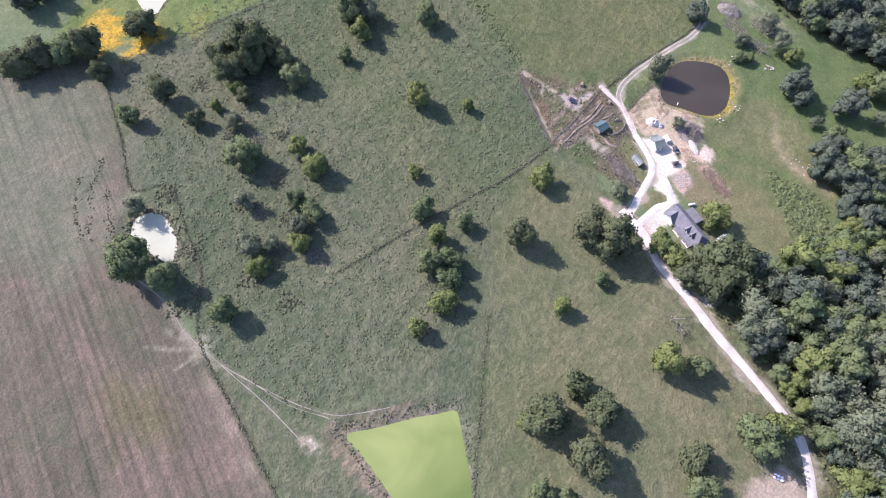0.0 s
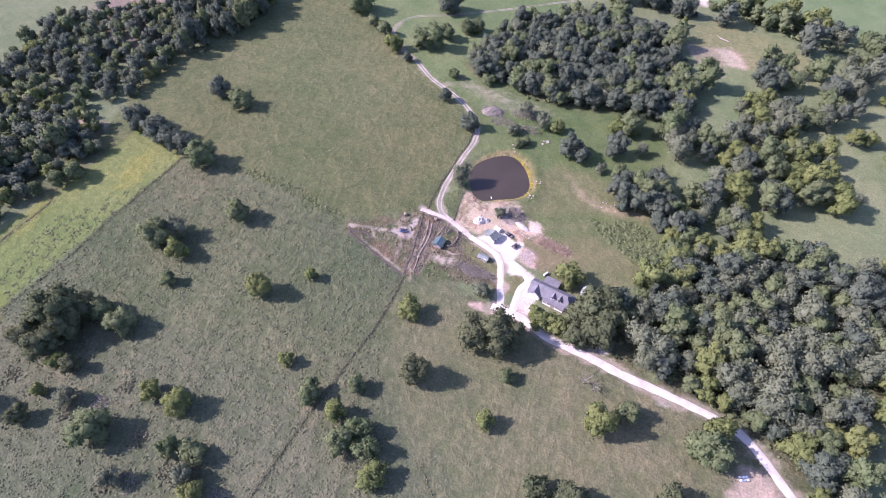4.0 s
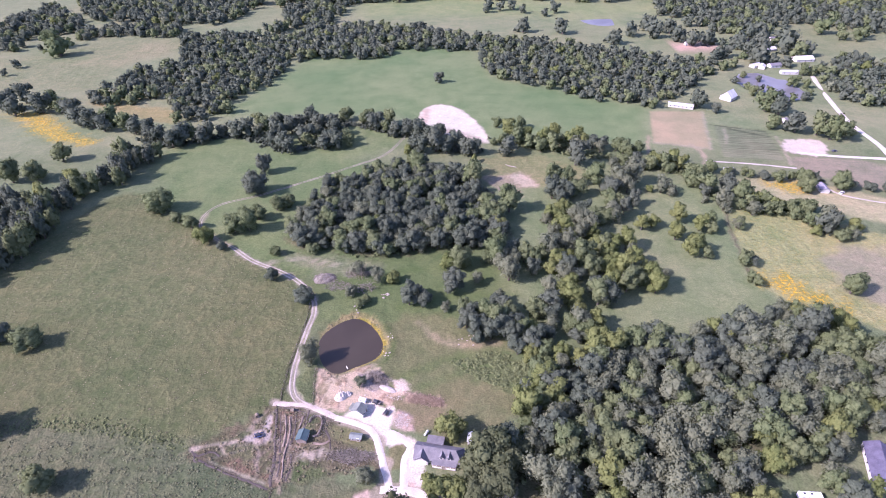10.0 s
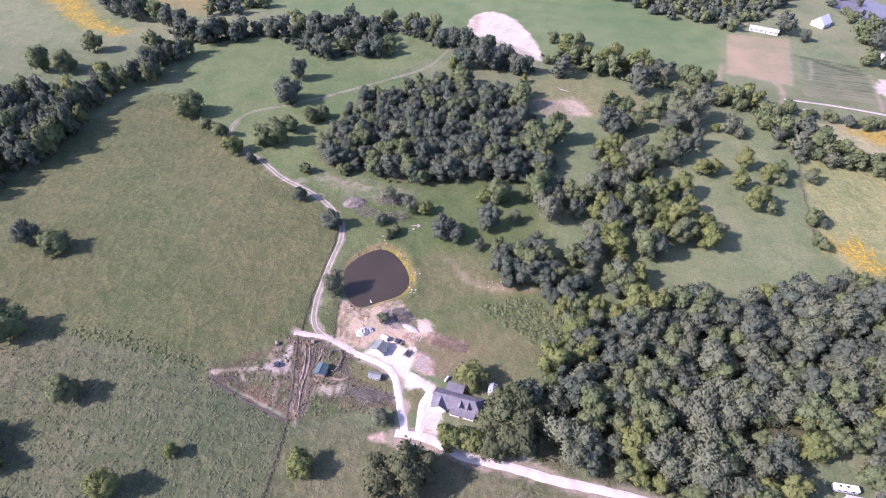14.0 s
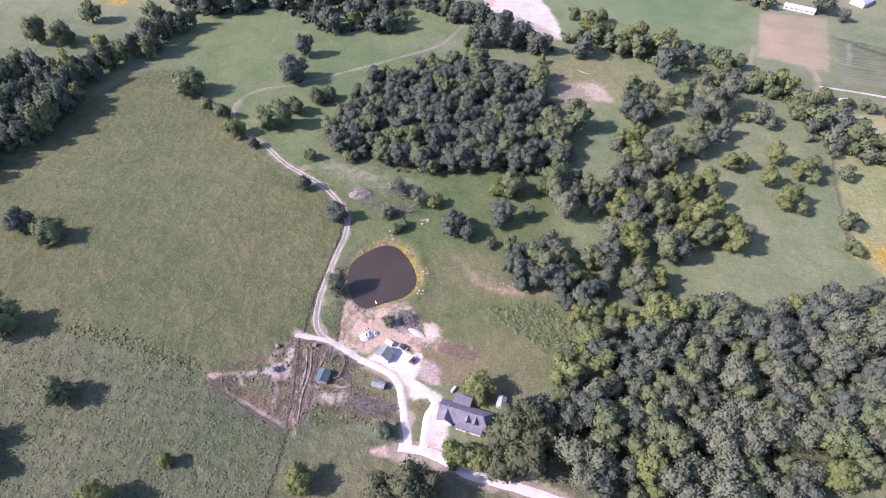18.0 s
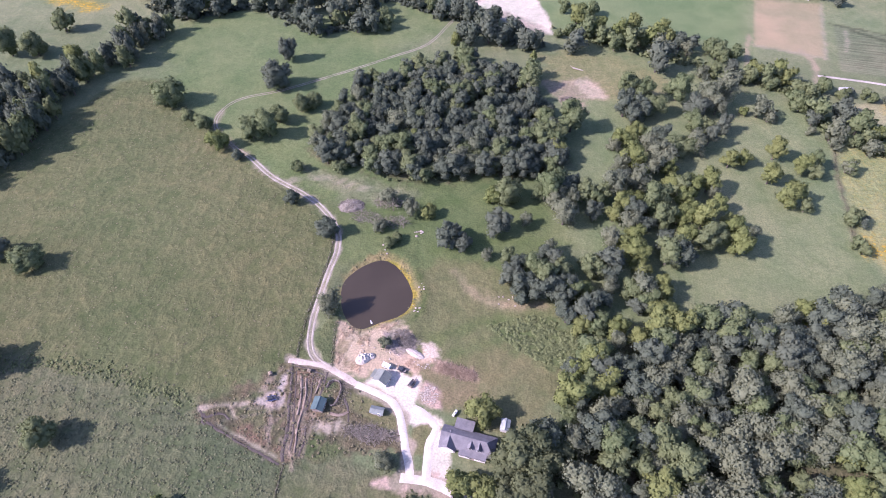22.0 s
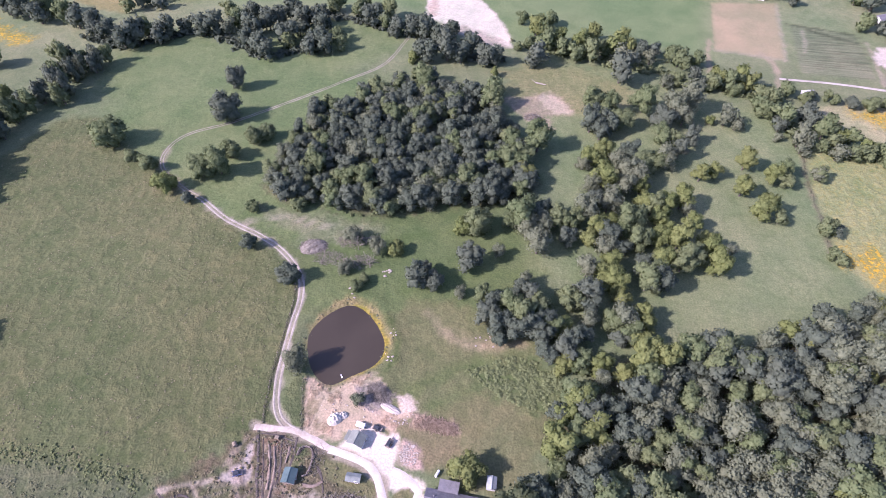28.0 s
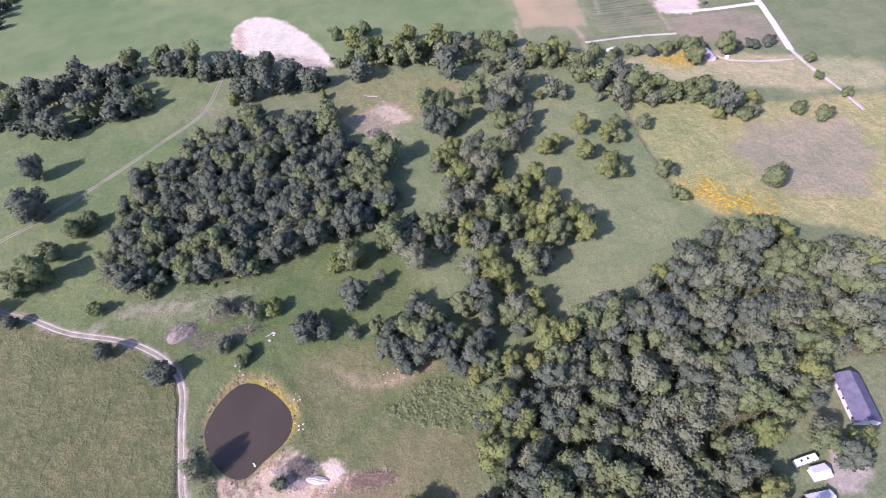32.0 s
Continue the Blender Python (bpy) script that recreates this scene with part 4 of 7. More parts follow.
STRIP_WEEDS = [
    (-240.3, 27.1), (-246.8, 38.3), (-250.8, 52.2), (-251.4, 67.4), (-251.1, 79.3), (-249.7, 92.5), (-250.8, 101.6), (-259.1, 116.1),
]
POND_SHORE = [
    (-22.6, -22), (-13.2, -22), (-0.2, -20.1),
]
STRIP_BELT = [
    (-288.3, 22.1), (-288.2, 33.1), (-289.3, 46.1), (-287.6, 54.9), (-287.5, 73.9), (-286.3, 85.2), (-283.8, 105.2), (-270.8, 117.9), (-264.5, 126.6),
    (-268.6, 152.9), (-288.6, 161.9), (-284.5, 135.6), (-290.8, 126.9), (-303.8, 114.2), (-306.3, 94.2), (-307.5, 82.9), (-307.6, 63.9),
    (-309.3, 55.1), (-308.2, 42.1), (-308.3, 31.1),
]
MEADOW_FENCE = [
    (191.3, 317.5), (186.4, 300.9), (181.6, 278.7), (179.7, 266.3), (175.6, 247.3),
]
HEDGE_LINE = [
    (45.2, 431.3), (66.8, 421.5), (92.1, 413.5), (110, 401.1), (130, 398.1), (145.1, 386.5), (164.6, 378.4), (180.7, 372.2), (188, 355.2),
    (191.4, 343), (195.4, 325.9), (211.5, 317.2), (229.4, 312.5), (243, 301.4), (251.2, 293.4),
]
BELT_LINE = [
    (-251.3, 443.2), (-226, 430.3), (-204, 438.8), (-181.5, 449), (-162.3, 444.8), (-141.2, 429.4), (-123.2, 417.5), (-104.6, 425.2), (-86.5, 425.2),
]
BELT_LINE_B = [
    (-94.5, 473), (-70.4, 466.2), (-46.6, 453.4), (-31.1, 445), (-15.8, 441.2), (-1.5, 422), (20, 411.9), (33.2, 412.7),
]
# ---- helpers for shapes ----
def mesh_from(name, verts, faces, mats, index=None, smooth=False, normals=None):
    """A mesh from arrays of places and of faces of one size each; normals: one for each place, for soft foliage."""
    me = bpy.data.meshes.new(name)
    faces = [f for f in (faces if isinstance(faces, list) else [faces]) if len(f)]
    verts = np.asarray(verts, np.float32)
    loops = np.concatenate([f.ravel() for f in faces]).astype(np.int32)
    sizes = np.concatenate([np.full(len(f), f.shape[1]) for f in faces]).astype(np.int32)
    me.vertices.add(len(verts))
    me.vertices.foreach_set("co", verts.ravel())
    me.loops.add(len(loops))
    me.loops.foreach_set("vertex_index", loops)
    me.polygons.add(len(sizes))
    me.polygons.foreach_set("loop_start", np.concatenate([[0], np.cumsum(sizes)[:-1]]).astype(np.int32))
    me.polygons.foreach_set("loop_total", sizes)
    for mat in mats if isinstance(mats, (list, tuple)) else [mats]:
        me.materials.append(mat)
    if index is not None:
        me.polygons.foreach_set("material_index", np.asarray(index, np.int32))
    me.polygons.foreach_set("use_smooth", np.full(len(sizes), smooth or normals is not None))
    me.update(calc_edges=True)
    if normals is not None:
        me.normals_split_custom_set_from_vertices(normals.tolist())
    return me


def part(name, bm, material, parent, label=""):
    """Links a bmesh or a mesh as one part under a thing or a part."""
    if isinstance(bm, bmesh.types.BMesh):
        me = bpy.data.meshes.new(name)
        bm.to_mesh(me)
        bm.free()
        me.materials.append(material)
    else:
        me = bm
    ob = new(name, me)
    ob.parent = parent
    return tagged(ob, label) if label else ob


def box(size, at=(0, 0, 0), turn=0.0, bm=None, bevel=0.0):
    """A box whose underside's middle is at the place."""
    bm = bm or bmesh.new()
    m = Matrix.Translation(at) @ Matrix.Rotation(radians(turn), 4, "Z") @ Matrix.Translation((0, 0, size[2] / 2)) @ Matrix.Diagonal((*size, 1))
    made = bmesh.ops.create_cube(bm, size=1.0, matrix=m)["verts"]
    if bevel:
        edges = list({e for v in made for e in v.link_edges})
        bmesh.ops.bevel(bm, geom=edges, offset=bevel, segments=1, affect="EDGES")
    return bm


def tube(a, b, ra, rb, n=6, bm=None):
    bm = bm or bmesh.new()
    a, b = Vector(a), Vector(b)
    turn = (b - a).to_track_quat("Z", "Y").to_matrix().to_4x4()
    bmesh.ops.create_cone(bm, cap_ends=True, segments=n, radius1=ra, radius2=rb, depth=(b - a).length, matrix=Matrix.Translation((a + b) / 2) @ turn)
    return bm


def value_noise(x, y, scale, seed):
    """Smooth noise from -1 to 1 over arrays, as a sum of turned waves."""
    rng = np.random.RandomState(seed)
    total = np.zeros_like(x)
    for _ in range(7):
        turn, phase, k = rng.uniform(0, 6.28), rng.uniform(0, 6.28), rng.uniform(0.6, 1.6) / scale * 6.28
        total += np.sin((x * np.cos(turn) + y * np.sin(turn)) * k + phase)
    return total / 3.5


def edge_distance(x, y, ring):
    """How far arrays of places lie inside (positive) or outside a closed outline."""
    ring = np.asarray(ring, float)
    best, inside = np.full(x.shape, 1e9), np.zeros(x.shape, bool)
    for (ax, ay), (bx, by) in zip(ring, np.roll(ring, -1, 0)):
        dx, dy = bx - ax, by - ay
        s = np.clip(((x - ax) * dx + (y - ay) * dy) / (dx * dx + dy * dy + 1e-9), 0, 1)
        best = np.minimum(best, np.hypot(x - ax - s * dx, y - ay - s * dy))
        cross = (ay > y) != (by > y)
        inside ^= cross & (x < (bx - ax) * (y - ay) / (by - ay + 1e-12) + ax)
    return np.where(inside, best, -best)


def rounded(points, step=2.0, closed=False):
    """A smooth line through the points, sampled about every step metres."""
    p = np.asarray(points, float)
    p = np.vstack([p[-1], p, p[:2]]) if closed else np.vstack([2 * p[0] - p[1], p, 2 * p[-1] - p[-2]])
    out = []
    for a, b, c, d in zip(p[:-3], p[1:-2], p[2:-1], p[3:]):
        n = max(2, int(np.hypot(*(c - b)) / step))
        s = (np.arange(n) / n)[:, None]
        out.append(0.5 * (2 * b + (c - a) * s + (2 * a - 5 * b + 4 * c - d) * s**2 + (3 * b - a - 3 * c + d) * s**3))
    if not closed:
        out.append(p[-2:-1])
    return np.vstack(out)


# ---- the ground: one sheet ----
PONDS = [(DARK_POND, 1.6, 0.7), (WHITE_POND, 1.5, 0.7), (GREEN_POND, 1.6, 0.7), (FAR_POND, 1.2, 0.5), (NORTH_POND, 1.2, 0.5), (STRIP_POND, 1.2, 0.5)]
POND_RINGS = [rounded(ring, 3.0, True) for ring, _, _ in PONDS]


def height(x, y):
    x, y = np.atleast_1d(np.asarray(x, float)), np.atleast_1d(np.asarray(y, float))
    inner = np.minimum(np.minimum(x + 330, 320 - x), np.minimum(y + 120, 550 - y))
    z = 0.35 * value_noise(x, y, 130.0, 3) * np.clip(inner / 80, 0, 1)
    for ring, (_, deep, _) in zip(POND_RINGS, PONDS):
        lo, hi = ring.min(0) - 14, ring.max(0) + 14
        near = (x > lo[0]) & (x < hi[0]) & (y > lo[1]) & (y < hi[1])
        if near.any():
            d = edge_distance(x[near], y[near], ring)
            s = np.clip((d + 5.0) / 10.0, 0, 1)
            hump = 0.5 * np.exp(-((d + 7.0) / 3.0) ** 2)
            z[near] += hump - deep * s * s * (3 - 2 * s) - z[near] * s
    return z


def level(x, y):
    return float(height(x, y)[0])


def lines(spans):
    """Grid lines: (from, to, step) spans, widening outside them."""
    at = [np.arange(a, b, s) for a, b, s in spans]
    at = np.concatenate(at + [[spans[-1][1]]])
    far = 6.0 * 1.22 ** np.arange(1, 34)
    far = np.cumsum(far)[np.cumsum(far) < 2400]
    return np.concatenate([at[0] - far[::-1], at, at[-1] + far])


gx = lines([(-340, -135, 2.2), (-135, -105, 1.1), (-105, 0, 0.6), (0, 45, 1.1), (45, 330, 2.2)])
gy = lines([(-130, 100, 2.2), (100, 124, 1.1), (124, 190, 0.6), (190, 235, 1.1), (235, 560, 2.2)])
GX, GY = np.meshgrid(gx, gy, indexing="ij")
GX, GY = GX.ravel(), GY.ravel()
GZ = height(GX, GY)

tint = np.tile(np.array([0.114, 0.138, 0.074]), (len(GX), 1))
cover = np.tile(np.array([0.4, 0.12, 0.0]), (len(GX), 1))


def lay(ring, colour, rule=None, soft=2.0, ragged=0.0, grain=9.0, seed=1, amount=1.0):
    """Gives a field or a patch its tint and cover, with an edge that wanders."""
    ring = rounded(ring, 9.0, True) if ragged else np.asarray(ring, float)
    lo, hi = ring.min(0) - 12 - ragged * 2, ring.max(0) + 12 + ragged * 2
    near = np.nonzero((GX > lo[0]) & (GX < hi[0]) & (GY > lo[1]) & (GY < hi[1]))[0]
    d = edge_distance(GX[near], GY[near], ring)
    if ragged:
        d = d + ragged * value_noise(GX[near], GY[near], grain, seed) + 0.5 * ragged * value_noise(GX[near], GY[near], grain * 0.35, seed + 1)
    w = (np.clip(d / soft + 0.5, 0, 1) * amount)[:, None]
    tint[near] = tint[near] * (1 - w) + np.array(colour) * w
    if rule is not None:
        cover[near] = cover[near] * (1 - w) + np.array(rule) * w


def lay_line(points, width, colour, rule=None, soft=1.2, amount=1.0, seed=5):
    """The same for a strip along a line."""
    p = rounded(points, 4.0)
    lo, hi = p.min(0) - width - 4, p.max(0) + width + 4
    near = np.nonzero((GX > lo[0]) & (GX < hi[0]) & (GY > lo[1]) & (GY < hi[1]))[0]
    x, y, best = GX[near], GY[near], np.full(len(near), 1e9)
    for (ax, ay), (bx, by) in zip(p[:-1], p[1:]):
        dx, dy = bx - ax, by - ay
        s = np.clip(((x - ax) * dx + (y - ay) * dy) / (dx * dx + dy * dy + 1e-9), 0, 1)
        best = np.minimum(best, np.hypot(x - ax - s * dx, y - ay - s * dy))
    w = (np.clip((width / 2 - best + 0.3 * width * value_noise(x, y, 11.0, seed)) / soft + 0.5, 0, 1) * amount)[:, None]
    tint[near] = tint[near] * (1 - w) + np.array(colour) * w
    if rule is not None:
        cover[near] = cover[near] * (1 - w) + np.array(rule) * w


lay(PASTURE, (0.084, 0.095, 0.057), (0.85, 0, 0), 4, 1.5, 20)
lay(SOUTH_MEADOW, (0.108, 0.111, 0.062), (0.7, 0, 0), 12, 4, 25)
lay([(-68, 215), (-25, 172), (30, 190), (45, 240), (20, 290), (-60, 275), (-130, 300), (-110, 265)], (0.078, 0.106, 0.042), None, 25, 8, 30, amount=0.9)
lay([(-190, 280), (-70, 262), (-45, 300), (-55, 395), (-200, 400)], (0.098, 0.134, 0.056), None, 30, 8, 30, amount=0.75)
lay(LAWN, (0.116, 0.116, 0.058), (0.5, 0, 0), 8, 4, 20, amount=0.8)
lay([(-230, 70), (-70, 62), (-64, 118), (-105, 138), (-200, 165), (-290, 130)], (0.082, 0.094, 0.050), None, 30, 6, 40, amount=0.8)
lay([(45, 215), (110, 200), (185, 225), (185, 300), (200, 345), (150, 372), (110, 395), (60, 400), (50, 300)], (0.130, 0.157, 0.079), None, 25, 8, 30, amount=0.9)
# farther pastures, then the fields one by one
lay([(-2500, 420), (2500, 420), (2500, 3200), (-2500, 3200)], (0.146, 0.166, 0.092), (0.4, 0, 0), 60)
lay([(-225.1, 427.6), (-180.8, 446.2), (-141.2, 429.4), (-94.2, 469.8), (-62.5, 465.0), (-29.2, 443.3), (-46.0, 417.1), (-83.9, 394.3), (-145.4, 364.2), (-211.0, 384.4)], (0.108, 0.140, 0.064), (0.4, 0.1, 0), 14, 4, 20)
lay(HAY_FIELD, (0.106, 0.148, 0.068), (0.15, 0.1, 0), 22)
lay(PALE_FIELD, (0.146, 0.158, 0.086), (0.6, 0, 0), 8, 3, 30)
lay(FAR_PALE_A, (0.142, 0.158, 0.084), (0.5, 0, 0), 10, 4, 40)
lay(FAR_PALE_B, (0.15, 0.18, 0.085), (0.4, 0, 0), 10, 4, 40)
lay(TALL_FIELD, (0.092, 0.104, 0.049), (0.75, 0, 0), 5, 2, 20)
lay([(-71, 160), (-112, 160), (-128, 215), (-104, 262), (-72, 230)], (0.080, 0.092, 0.042), None, 30, 5, 25, amount=0.85)
lay([(-235, 185), (-110, 150), (-80, 172), (-120, 200), (-230, 225)], (0.082, 0.092, 0.043), None, 30, 8, 30, amount=0.7)
lay(BROWN_FIELD, (0.104, 0.089, 0.067), (0.5, 0.9, 0), 3, 1.0, 20)
lay([(-235, -41), (-231, -11), (-197, -16), (-184, -44), (-196, -58)], (0.088, 0.099, 0.056), (0.5, 0.6, 0), 26, 6, 18, amount=0.9)
lay([(-178, -69), (-186, -45), (-173, -26), (-160, -29), (-150, -57), (-165, -75)], (0.128, 0.100, 0.082), None, 10, 4, 14, amount=0.7)
lay_line([(-150, -80), (-137, -75), (-104, -74), (-74, -77), (-46, -80)], 7.0, (0.142, 0.106, 0.088), None, 4.0, 0.6, 91)
lay([(-79, -52), (-49, -48.5), (-40, -62), (-58, -73)], (0.134, 0.102, 0.084), None, 9, 4, 14, amount=0.6)
lay([(-100, -72), (-81, -59), (-64, -63), (-73, -80)], (0.112, 0.098, 0.056), None, 12, 4, 14, amount=0.8)
for x, y, r in ((-118, -58, 9), (-140, -100, 14), (-95, -95, 12), (-125, -120, 15)):
    lay([(x - r, y), (x, y + r * 0.6), (x + r, y), (x, y - r * 0.6)], (0.088, 0.094, 0.056), None, 9, 4, 12, amount=0.5)
lay(BROWN_TOP, (0.112, 0.115, 0.078), (0.5, 0.6, 0), 30, 10, 40)
lay(STRIP_FIELD, (0.116, 0.142, 0.050), (0.6, 0, 0.0), 2)
lay(DRY_FIELD, (0.206, 0.206, 0.100), (0.7, 0, 0.10), 4, 2, 20)
lay(DRY_BROWN, (0.190, 0.178, 0.118), (0.5, 0, 0), 8, 4, 30)
lay(DRY_STRIP, (0.235, 0.226, 0.132), (0.6, 0, 0), 5, 2, 20)
lay(TAN_FIELD, (0.225, 0.196, 0.120), (0.15, 0, 0), 2)
lay(GARDEN_FIELD, (0.125, 0.14, 0.085), (0.2, 1.0, 0), 2)
lay(STUBBLE_FIELD, (0.168, 0.156, 0.110), (0.4, 0.3, 0), 4, 1, 20)
lay(MEADOW_PALE, (0.138, 0.146, 0.088), (0.8, 0, 0), 6, 3, 12, amount=0.75)
lay(DRY_LAWN, (0.125, 0.118, 0.060), (0.4, 0, 0), 5, 3, 14, amount=0.7)
lay(BRUSH_YARD, (0.102, 0.084, 0.056), (1.0, 0.3, 0), 4, 3, 8, amount=0.9)
lay([(-72.5, 160), (-62, 161), (-56, 155), (-60, 140), (-64, 126), (-68, 126), (-70, 145)], (0.128, 0.094, 0.068), (1.0, 0, 0), 3, 2, 6, 12, 0.9)
lay([(-87.1, 137.2), (-80.3, 134.9), (-70, 130.5), (-68.7, 127.5), (-76, 128.5), (-88, 133.5)], (0.135, 0.092, 0.066), (1.0, 0, 0), 2.5, 1.5, 6, 13, 0.9)
lay([(-90, 142), (-82, 144), (-74, 143), (-70.5, 132), (-80, 136), (-88, 138.5)], (0.094, 0.098, 0.052), (1.0, 0, 0), 4, 2, 7, 14, 0.8)
for ring in (ORANGE_A, ORANGE_B):
    lay(ring, (0.30, 0.21, 0.04), (0.9, 0, 0.9), 4, 2.0, 9, 8)
lay([(-338.6, 537.5), (-296.3, 524.1), (-252.2, 509.6), (-236.6, 482.1), (-257.5, 482.8), (-326.9, 519.3)], (0.195, 0.165, 0.075), (0.7, 0, 0.08), 6, 3, 12, amount=0.7)
for ring in (ORANGE_C, ORANGE_D, ORANGE_E):
    lay(ring, (0.22, 0.19, 0.06), (0.8, 0, 0.85), 8, 4.0, 16, 8)
lay(GREEN_PATCH, (0.074, 0.088, 0.042), (0.9, 0, 0), 3, 1.5, 8)
lay([(-98, 143), (-84, 151), (-78, 151), (-83, 146), (-90, 144)], (0.092, 0.100, 0.055), (1.0, 0, 0), 4, 2, 7, amount=0.8)
lay([(-58, 158), (-54, 156), (-56, 149), (-60, 149)], (0.080, 0.100, 0.050), (1.0, 0, 0), 3, 1.5, 6, amount=0.8)
for ring in (SOUTH_WOOD, ROADSIDE_WOOD, MAIN_GROVE):
    lay(ring, (0.082, 0.080, 0.048), (1.0, 0, 0), 5, 3, 12, amount=0.85)
lay(CLEARING_DRIVE, (0.28, 0.245, 0.22), (0.4, 0, 0), 3, 1.5, 8)
lay(WEST_CLEARING, (0.142, 0.124, 0.096), (0.6, 0, 0), 6, 3, 14)
lay(SCRUB, (0.092, 0.112, 0.048), (1.0, 0, 0), 6, 3, 8, amount=0.7)
lay(OLIVE_MEADOW, (0.150, 0.150, 0.074), (0.6, 0, 0), 14, 5, 20, amount=0.8)
lay(SOIL_MOUND, (0.42, 0.378, 0.318), (0.4, 0.1, 0), 2, 1, 10)
lay([(-5.6, 459.8), (9.7, 457.0), (27.6, 444.1), (38.2, 431.0), (25.0, 431.4), (7.7, 445.4)], (0.270, 0.225, 0.190), (0.8, 0, 0), 4, 2, 8, amount=0.85)
lay([(-17.2, 477.5), (-13.6, 503.2), (-8.7, 505.2), (-10.7, 474.8)], (0.33, 0.245, 0.20), (0.6, 0, 0), 4, 2, 8, amount=0.8)
lay(BARE_PATCH, (0.212, 0.184, 0.130), (0.7, 0, 0), 2.5, 1.4, 6)
lay([(52, 372), (60.6, 375.8), (71.2, 358.9), (68.2, 354.4), (60, 356), (55, 364)], (0.30, 0.262, 0.195), (0.5, 0, 0), 2.5, 1.4, 6, 15, 0.85)
lay(BROWN_PIT, (0.25, 0.20, 0.15), (0.3, 0, 0), 4, 2, 10)
lay(PIT, (0.39, 0.345, 0.30), (0.4, 0, 0), 1.5, 1.5, 8)
lay(RED_YARD, (0.36, 0.25, 0.20), (0.2, 0, 0), 3, 1, 12)
lay(YARD, (0.350, 0.272, 0.200), (0.35, 0, 0), 2.0, 1.2, 9)
for k, (x, y, rx, ry) in enumerate(((-55.5, 172, 3, 9), (-51, 181.5, 4, 2.4), (-47, 176, 3, 2.5), (-38, 183.5, 5, 2), (-24, 166.5, 4, 2), (-50, 164, 4, 2))):
    lay([(x - rx, y), (x, y + ry), (x + rx, y), (x, y - ry)], (0.205, 0.150, 0.104), (1.0, 0, 0), 2.5, 1.6, 4, 440 + k, 0.8)
lay(PALE_PATCH, (0.265, 0.225, 0.180), (0.3, 0, 0), 2.0, 1.2, 5)
lay([(-18, 168), (-10, 169), (0, 165), (1, 161), (-8, 161), (-17, 163)], (0.25, 0.185, 0.14), (0.9, 0, 0), 2.5, 1.5, 6)
lay([(-38, 180), (-28, 180), (-24, 174), (-31, 171), (-38, 175)], (0.21, 0.175, 0.175), (1.0, 0, 0), 3, 1.5, 5, amount=0.85)
lay(DIRT_BANK, (0.20, 0.17, 0.105), (0.5, 0, 0), 5, 2.5, 8, amount=0.35)
lay(GRAVEL_YARD, (0.475, 0.425, 0.365), (0.15, 0, 0), 1.5, 0.8, 7)
lay(APRON_YARD, (0.43, 0.395, 0.345), (0.1, 0, 0), 1.5, 0.4, 7)
lay(ROAD_MOUTH, (0.38, 0.285, 0.245), (0.2, 0, 0), 2.0, 1.2, 7)
lay(SPILL, (0.45, 0.40, 0.37), (0.2, 0, 0), 1.5, 0.8, 6)
lay(BLOCK_DIRT, (0.30, 0.24, 0.19), (0.4, 0, 0), 3, 1.5, 8)
lay(PUMP_PAD, (0.285, 0.245, 0.222), (0.4, 0, 0), 1.5, 0.5, 6)
lay(ISLAND, (0.118, 0.118, 0.060), (0.6, 0, 0), 1.0, 0.2, 6)
lay(SHED_LAWN, (0.118, 0.116, 0.060), (0.6, 0, 0), 2.0, 0.8, 7)
lay(YARD_LAWN, (0.128, 0.118, 0.066), (0.5, 0, 0), 3.0, 1.0, 8)
lay(TRACK_VERGE, (0.076, 0.092, 0.044), (0.9, 0, 0), 1.5, 0.6, 6)
lay(RUBBLE_RING, (0.300, 0.235, 0.195), (0.8, 0, 0), 2.0, 0.8, 6)
lay([(-22, 176), (-17, 176), (-15, 171), (-20, 170)], (0.42, 0.35, 0.29), (0.4, 0, 0), 1.5, 1.0, 5)
for ring, c in ((POND_RINGS[1], (0.17, 0.15, 0.10)), (POND_RINGS[2], (0.15, 0.14, 0.10))):
    mid = ring.mean(0)
    lay(mid + (ring - mid) * 1.12, c, (0.9, 0, 0), 3, 1.2, 8)
shore = POND_RINGS[0]
lay(shore.mean(0) + (shore - shore.mean(0)) * 1.16 + (1.6, 2.0), (0.165, 0.145, 0.070), (0.9, 0, 0), 3, 1.2, 8)
lay(shore.mean(0) + (shore - shore.mean(0)) * 1.0 + (2.3, 0.3), (0.205, 0.165, 0.036), (0.9, 0, 0.0), 2, 0.8, 6)
